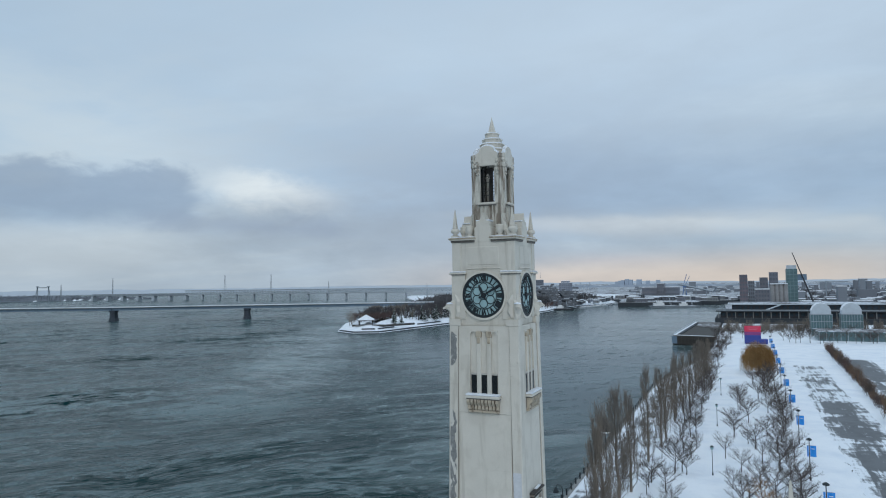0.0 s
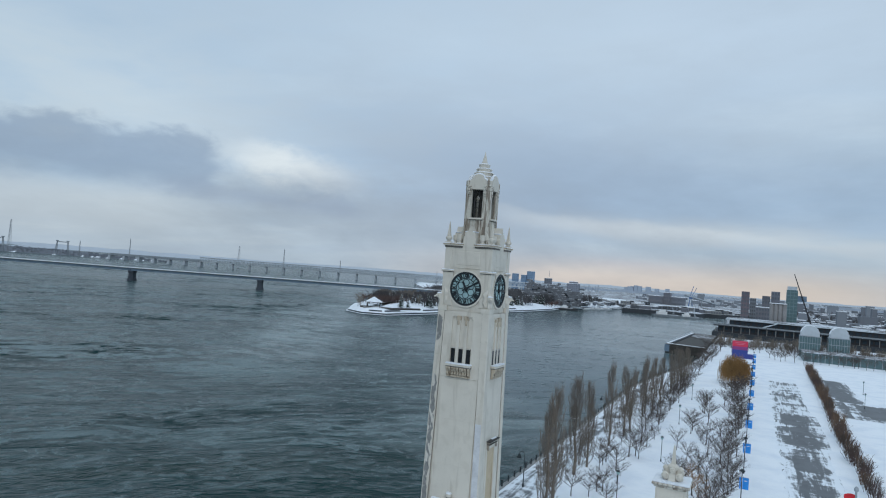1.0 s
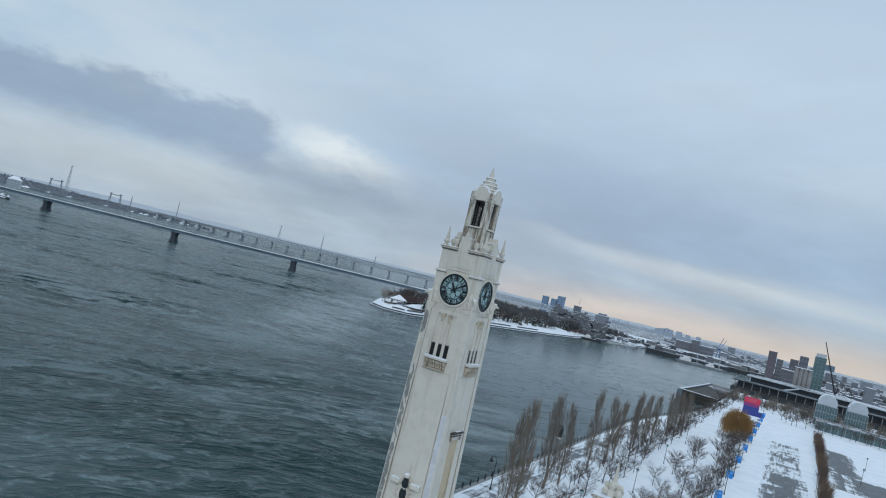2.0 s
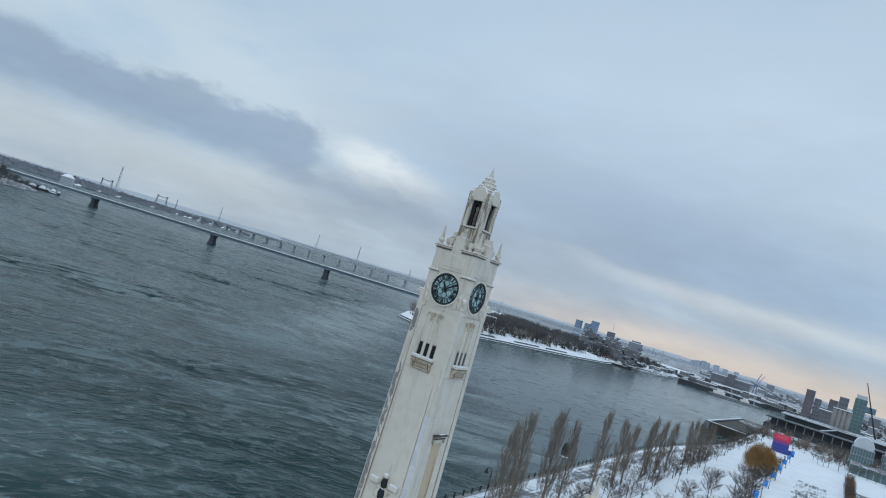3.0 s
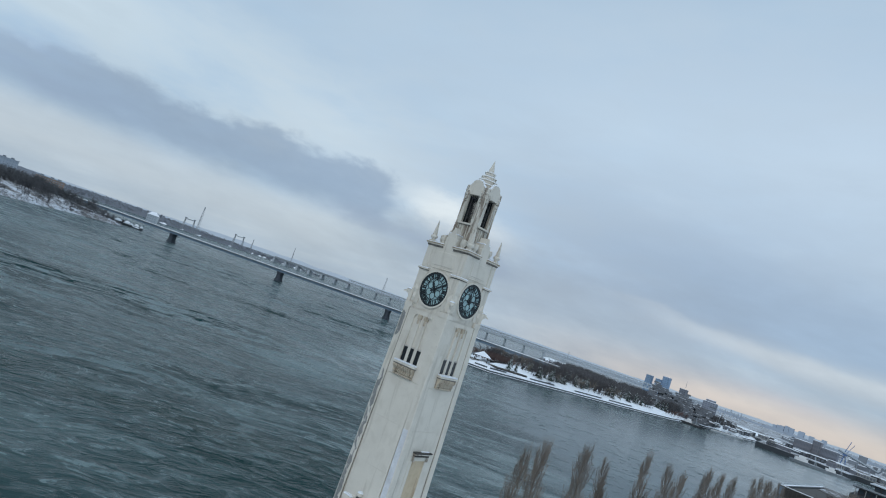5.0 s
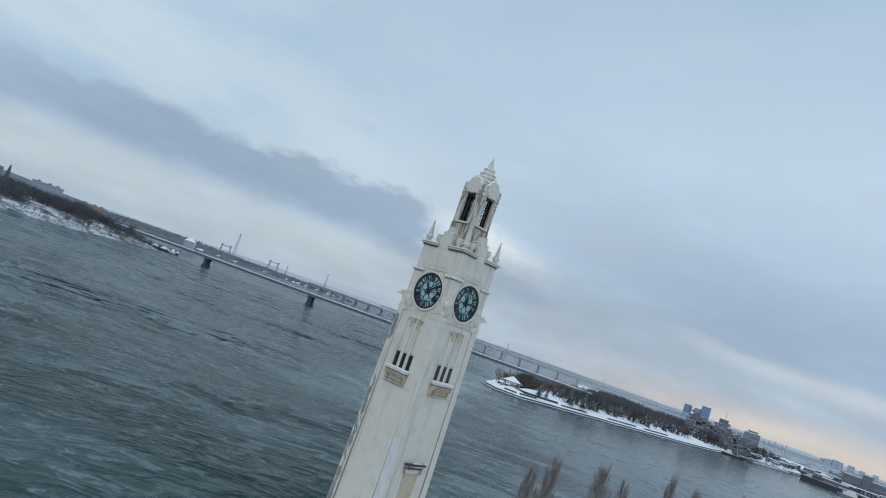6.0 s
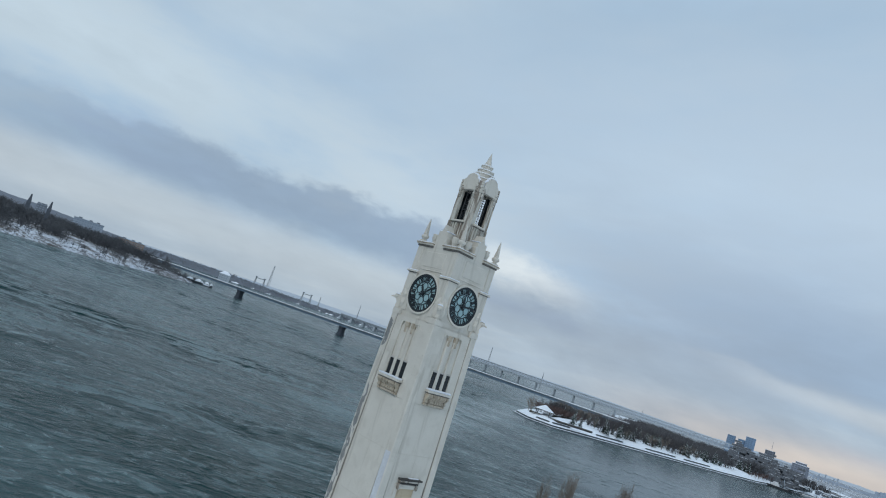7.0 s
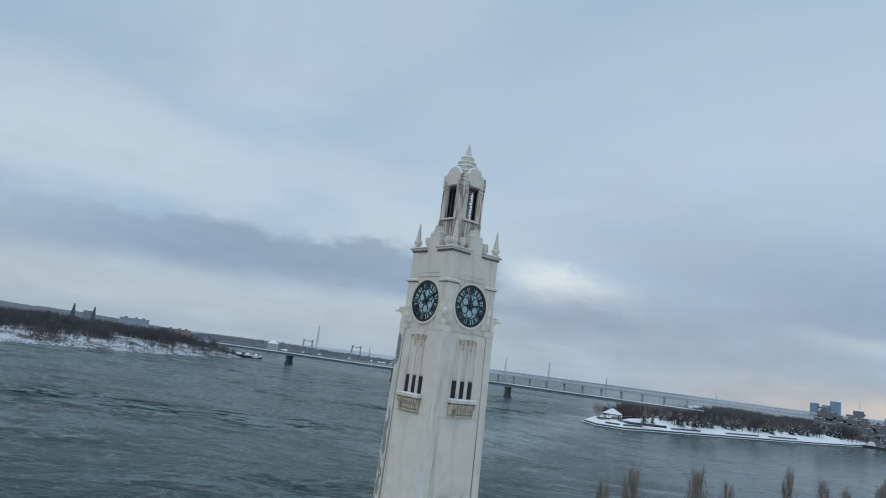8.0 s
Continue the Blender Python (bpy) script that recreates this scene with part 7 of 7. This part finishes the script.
pm = Shape().loft([[(-1.9, -3, WATER_Z - 1), (1.9, -3, WATER_Z - 1), (1.9, 3, WATER_Z - 1), (-1.9, 3, WATER_Z - 1)], [(-1.4, -2.6, 8), (1.4, -2.6, 8), (1.4, 2.6, 8), (-1.4, 2.6, 8)]]).mesh("bridge_pier")
wm = Shape().loft([[(-4.4, -7, WATER_Z - 1), (4.4, -7, WATER_Z - 1), (4.4, 7, WATER_Z - 1), (-4.4, 7, WATER_Z - 1)], [(-3.4, -5, 6.5), (3.4, -5, 6.5), (3.4, 5, 6.5), (-3.4, 5, 6.5)]]).mesh("bridge_pier")
n = 25
PLAIN = 6        # spans near the far shore are plain plate girders
for i in range(n + 1):
    part("bridge_pier", pm if i > PLAIN else wm, "truss", VB, m=turn @ Matrix.Translation((span * i / n, 0, 0)))
gm = Shape().box(0, span / n, -5, 5, 6.5, 12.5, bevel=0.3).mesh("girder_span")
for i in range(PLAIN):
    part("girder_span", gm, "steel_grey", VB, m=turn @ Matrix.Translation((span * i / n, 0, 0)))
tm = Shape()
L = span / n
tm.box(0, L, -5, 5, 8, 10.4)
for v in (-5, 5):
    tm.beam((0, v, 19.0), (L, v, 19.0), 1.0)
    k = 6
    for j in range(k):
        tm.beam((L * j / k, v, 10.4), (L * (j + 0.5) / k, v, 19.0), 0.62, n=3)
        tm.beam((L * (j + 0.5) / k, v, 19.0), (L * (j + 1) / k, v, 10.4), 0.62, n=3)
tm = tm.mesh("truss_span")
for i in range(PLAIN, n):
    part("truss_span", tm, "truss", VB, m=turn @ Matrix.Translation((L * i, 0, 0)))
for az, top, thick in ((-43.1, 0.80, 2.6), (-39.45, 0.83, 1.6), (-34.7, 0.19, 0.9), (-51.35, 0.67, 0.9), (-26.3, -0.1, 0.6), (-59.3, 1.39, 3.0), (-54.8, 0.19, 1.2)):
    D = 2000
    x, y = 37 + D * math.sin(radians(az)), -69 + D * math.cos(radians(az))
    z = 31.9 + D * math.tan(radians(top))
    ob = thing("pylon_mast", "tall thin lattice mast beyond the bridges", "mast", pose(x, y, 0), "far masts")
    for q in range(4):
        a = math.pi / 4 + q * math.pi / 2
        part("leg", Shape().beam((thick * 1.7 * math.cos(a), thick * 1.7 * math.sin(a), WATER_Z), (thick * 0.4 * math.cos(a), thick * 0.4 * math.sin(a), z), 0.42, 0.3, 3), "steel_grey", ob)
    s = Shape()
    for k in range(7):
        f0, f1 = k / 7, (k + 1) / 7
        for sg in (-1, 1):
            r0, r1 = thick * (1.7 - 1.3 * f0) * 0.7, thick * (1.7 - 1.3 * f1) * 0.7
            s.beam((sg * r0, -r0, WATER_Z + (z - WATER_Z) * f0), (-sg * r1, -r1, WATER_Z + (z - WATER_Z) * f1), 0.28, n=3)
    part("lattice", s, "steel_grey", ob)
for az, D in ((-60.05, 2000), (-55.95, 2000)):
    x, y = 37 + D * math.sin(radians(az)), -69 + D * math.cos(radians(az))
    ob = thing("lift_gantry", "grey portal gantry beyond the wooded shore", "gantry", pose(x, y, 0, 0, 0, -az), "portal gantries")
    for u in (-12, 12):
        part("leg", Shape().beam((u * 1.25 - 2.6, 0, -4), (u - 0.6, 0, 33), 1.0, 0.8).beam((u * 1.25 + 2.6, 0, -4), (u + 0.6, 0, 33), 1.0, 0.8), "steel_grey", ob)
        part("cap", Shape().box(u - 3.2, u + 3.2, -2.5, 2.5, 33, 36, bevel=0.4), "steel_grey", ob)
    part("beam", Shape().box(-9, 9, -1, 1, 31.0, 33.0), "steel_grey", ob)

# ---- wooded shore upstream ----
SHORE = [(-575, -40), (-604, 42), (-637, 89), (-650, 126), (-668, 181), (-733, 254), (-768, 315), (-805, 342), (-870, 348), (-1100, 372), (-2600, 480), (-2600, -700), (-700, -500)]
SHORE = SHORE[::-1] if sum(a[0] * b[1] - b[0] * a[1] for a, b in zip(SHORE, SHORE[1:] + SHORE[:1])) < 0 else SHORE
tagged(part("shore_edge", terrace(SHORE, 0, WATER_Z - 1, -4.0, 3), "litter_snow"), "snowy bank of the wooded shore", "shore", kind="structure")
tagged(part("shore_ground", Shape().loft([[(*p, z) for p in inset(SHORE, d)] for d, z in ((61, 3.0), (63, 3.2), (90, 5.5), (170, 8), (260, 9))]), "litter"), "wooded hill with worn snow and dead leaves", "hill", kind="structure")
tagged(part("shore_bank", Shape().loft([[(*p, z) for p in inset(SHORE, d)] for d, z in ((3.5, -4.2), (6, -2.6), (16, -2.2), (19, -0.6), (34, 0.4), (37, 1.8), (60, 3.1), (66, 3.6))]), "bank_snow"), "snow-covered bank below the shore woods", "snow", kind="structure")
ROCKS = thing("rock_spit", "low dark rock spit with patches of snow under the bridge end", "rocks")
rnd = random.Random(41)
for i in range(16):
    f = i / 15
    r = rnd.uniform(2.0, 5.6)
    at = Matrix.Translation((-892 + 52 * f, 357 + 22 * f + rnd.uniform(-4, 4), WATER_Z)) @ Matrix.Rotation(rnd.uniform(0, 6), 4, "Z") @ Matrix.Diagonal((1.4, 1, rnd.uniform(0.8, 2.4), 1))
    rock = part("rock", Shape().lathe([(r, -1), (r * 1.05, 0.5), (r * 0.8, 1.6), (r * 0.4, 2.4), (0.1, 2.7)], 7), "concrete_dark", ROCKS, m=at)
    if f > 0.5 or i % 3 == 0:
        part("snow_cap", Shape().lathe([(r * 0.9, 1.5), (r * 0.6, 2.3), (r * 0.3, 2.85), (0.05, 3.0)], 7), "snow_cap", rock)
tagged(part("spit_brush", far_woods(45, [(-886 + 3.4 * k + rnd.uniform(-2, 2), 359 + 1.4 * k, -4.2) for k in range(11)], 3, 6, 0.2, 12), "twig_dark"), "low bare brush on the rock spit", "thicket", kind="stuff")
RINGS = [(d, z, inset(SHORE, d)) for d, z in ((8, -3), (34, 0.6), (60, 2.8), (90, 5.2), (130, 6.6), (170, 7.8))]
rnd = random.Random(22)
near, spots = [], []
while len(spots) < 3000:
    x, y = rnd.uniform(-1150, -570), rnd.uniform(-200, 400)
    if not inside(RINGS[0][2], x, y):
        continue
    z, depth = 0.0, 0
    for d, zz, ring in RINGS:
        if inside(ring, x, y):
            z, depth = zz, d
    # the snowy bank carries only a few thin trees in clumps, most of them downstream
    stand = noise.noise((x * 0.018, y * 0.018, 3.3))
    if depth < (60 if y < 130 else 34):
        chance = 0.95 if y > 150 else 0.34
        if rnd.random() < chance + 0.9 * stand:
            near.append((x, y, z - 0.5))
        continue
    if y < 110 and depth < 90 and rnd.random() < 0.75:
        if stand > -0.1:
            near.append((x, y, z - 0.5))
        continue
    if x < -900 and rnd.random() < 0.6:
        continue
    if stand < -0.28 and depth < 130:
        continue
    spots.append((x, y, z - 0.8))
brush = []
for d in (5, 20):
    ring = inset(SHORE, d)
    for (x0, y0), (x1, y1) in zip(ring, ring[1:] + ring[:1]):
        for _ in range(int(math.hypot(x1 - x0, y1 - y0) / 2.6)):
            f = rnd.random()
            x, y = x0 + (x1 - x0) * f + rnd.uniform(-3, 3), y0 + (y1 - y0) * f + rnd.uniform(-2, 2)
            if -1100 < x < -560 and -80 < y < 380 and noise.noise((x * 0.03, y * 0.03, 8.0)) > -0.08:
                brush.append((x, y, -4.0 if d < 10 else -1.2))
tagged(part("bank_brush", far_woods(9, brush, 1.5, 4.5, 0.11, 9, 0.1), "twig_shore"), "low bare brush along the snowy bank", "thicket", kind="stuff")
tagged(part("shore_woods", far_woods(6, spots, 8, 19, 0.17, 15), "twig_shore"), "dark leafless woods along the shore", "woods", kind="stuff")
tagged(part("shore_saplings", far_woods(8, near, 7, 14, 0.12, 10, 0.45), "twig_shore"), "thin bare trees at the water's edge", "woods", kind="stuff")
for az, w, z0, z1, D in ((-78.9, 5.6, 8, 37, 900), (-77.5, 5.2, 8, 36, 900)):
    x, y = 45 + D * math.sin(radians(az)), -39 + D * math.cos(radians(az))
    ob = thing("stone_turret", "narrow dark stone tower with a pointed top", "tower", pose(x, y, 0, 0, 0, -az), "twin turrets above the woods")
    part("shaft", Shape().loft([circle(w * 0.62, 4, z0, turn=math.pi / 4), circle(w * 0.55, 4, z1 - 11, turn=math.pi / 4)]), "turret_stone", ob)
    part("cap", Shape().loft([circle(w * 0.62, 4, z1 - 11, turn=math.pi / 4), circle(0.9, 4, z1, turn=math.pi / 4)]), "turret_stone", ob)
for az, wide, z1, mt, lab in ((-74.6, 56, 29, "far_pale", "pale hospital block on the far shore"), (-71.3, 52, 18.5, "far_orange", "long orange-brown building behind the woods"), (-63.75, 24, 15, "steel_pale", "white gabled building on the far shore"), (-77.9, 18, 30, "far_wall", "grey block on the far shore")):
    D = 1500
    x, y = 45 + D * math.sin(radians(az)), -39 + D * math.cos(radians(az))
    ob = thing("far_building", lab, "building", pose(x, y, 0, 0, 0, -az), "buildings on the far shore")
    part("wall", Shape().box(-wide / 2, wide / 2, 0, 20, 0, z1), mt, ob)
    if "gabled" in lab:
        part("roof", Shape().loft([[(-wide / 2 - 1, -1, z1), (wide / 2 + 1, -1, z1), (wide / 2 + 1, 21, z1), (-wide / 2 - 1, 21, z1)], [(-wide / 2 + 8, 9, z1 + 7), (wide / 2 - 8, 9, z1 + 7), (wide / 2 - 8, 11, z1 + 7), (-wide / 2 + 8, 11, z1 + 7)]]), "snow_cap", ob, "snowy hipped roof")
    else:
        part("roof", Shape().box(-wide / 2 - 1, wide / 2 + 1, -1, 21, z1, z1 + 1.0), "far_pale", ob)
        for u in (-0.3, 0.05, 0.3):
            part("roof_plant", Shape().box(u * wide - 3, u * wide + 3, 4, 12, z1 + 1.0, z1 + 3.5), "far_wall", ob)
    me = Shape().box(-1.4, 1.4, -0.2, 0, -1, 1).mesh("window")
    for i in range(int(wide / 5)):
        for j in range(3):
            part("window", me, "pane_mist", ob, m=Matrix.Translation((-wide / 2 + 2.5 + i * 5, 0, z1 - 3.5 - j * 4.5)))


# ---- distance ----
def hills(az0, az1, D, base, amp, seed, floor=-6.0, grain=1.2, fade=0.0, profile=()):
    """A band of land with an uneven skyline, kilometres off."""
    n = int((az1 - az0) * 4)
    a, b, c = [], [], []
    for i in range(n + 1):
        az = az0 + (az1 - az0) * i / n
        h = base + amp * (noise.noise((az * 0.11 + seed, seed, 0)) + 0.5 * noise.noise((az * 0.6 + seed, 3, 0)) + 0.22 * noise.noise((az * 2.6, seed, 7)) * grain)
        for (p0, h0), (p1, h1) in zip(profile, profile[1:]):
            if p0 <= az < p1:
                h += h0 + (h1 - h0) * (az - p0) / (p1 - p0)
        if fade:
            h = floor + (h - floor) * min(1.0, (az - az0) / fade, (az1 - az) / fade)
        s, k = math.sin(radians(az)), math.cos(radians(az))
        a.append((D * s, D * k, floor))
        b.append((D * s, D * k, h))
        c.append(((D + 150) * s, (D + 150) * k, h - 2))
    m = n + 1
    return Shape().add(a + b + c, [(i, i + 1, m + i + 1, m + i) for i in range(n)] + [(m + i, m + i + 1, 2 * m + i + 1, 2 * m + i) for i in range(n)])


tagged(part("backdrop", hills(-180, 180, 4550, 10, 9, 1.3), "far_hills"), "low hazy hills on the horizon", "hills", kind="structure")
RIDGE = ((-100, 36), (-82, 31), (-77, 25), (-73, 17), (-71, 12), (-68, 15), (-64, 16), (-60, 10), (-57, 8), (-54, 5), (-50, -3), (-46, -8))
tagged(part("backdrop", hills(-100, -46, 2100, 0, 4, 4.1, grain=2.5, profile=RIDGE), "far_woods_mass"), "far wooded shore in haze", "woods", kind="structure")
rnd = random.Random(52)
spots = []
for _ in range(900):
    az = rnd.uniform(-71, -49)
    h = 0
    for (p0, h0), (p1, h1) in zip(RIDGE, RIDGE[1:]):
        if p0 <= az <= p1:
            h = h0 + (h1 - h0) * (az - p0) / (p1 - p0)
    D = rnd.uniform(1960, 2095)
    spots.append((D * math.sin(radians(az)), D * math.cos(radians(az)), -5 + max(0, h + 4) * (0.15 + 0.85 * (D - 1960) / 135)))
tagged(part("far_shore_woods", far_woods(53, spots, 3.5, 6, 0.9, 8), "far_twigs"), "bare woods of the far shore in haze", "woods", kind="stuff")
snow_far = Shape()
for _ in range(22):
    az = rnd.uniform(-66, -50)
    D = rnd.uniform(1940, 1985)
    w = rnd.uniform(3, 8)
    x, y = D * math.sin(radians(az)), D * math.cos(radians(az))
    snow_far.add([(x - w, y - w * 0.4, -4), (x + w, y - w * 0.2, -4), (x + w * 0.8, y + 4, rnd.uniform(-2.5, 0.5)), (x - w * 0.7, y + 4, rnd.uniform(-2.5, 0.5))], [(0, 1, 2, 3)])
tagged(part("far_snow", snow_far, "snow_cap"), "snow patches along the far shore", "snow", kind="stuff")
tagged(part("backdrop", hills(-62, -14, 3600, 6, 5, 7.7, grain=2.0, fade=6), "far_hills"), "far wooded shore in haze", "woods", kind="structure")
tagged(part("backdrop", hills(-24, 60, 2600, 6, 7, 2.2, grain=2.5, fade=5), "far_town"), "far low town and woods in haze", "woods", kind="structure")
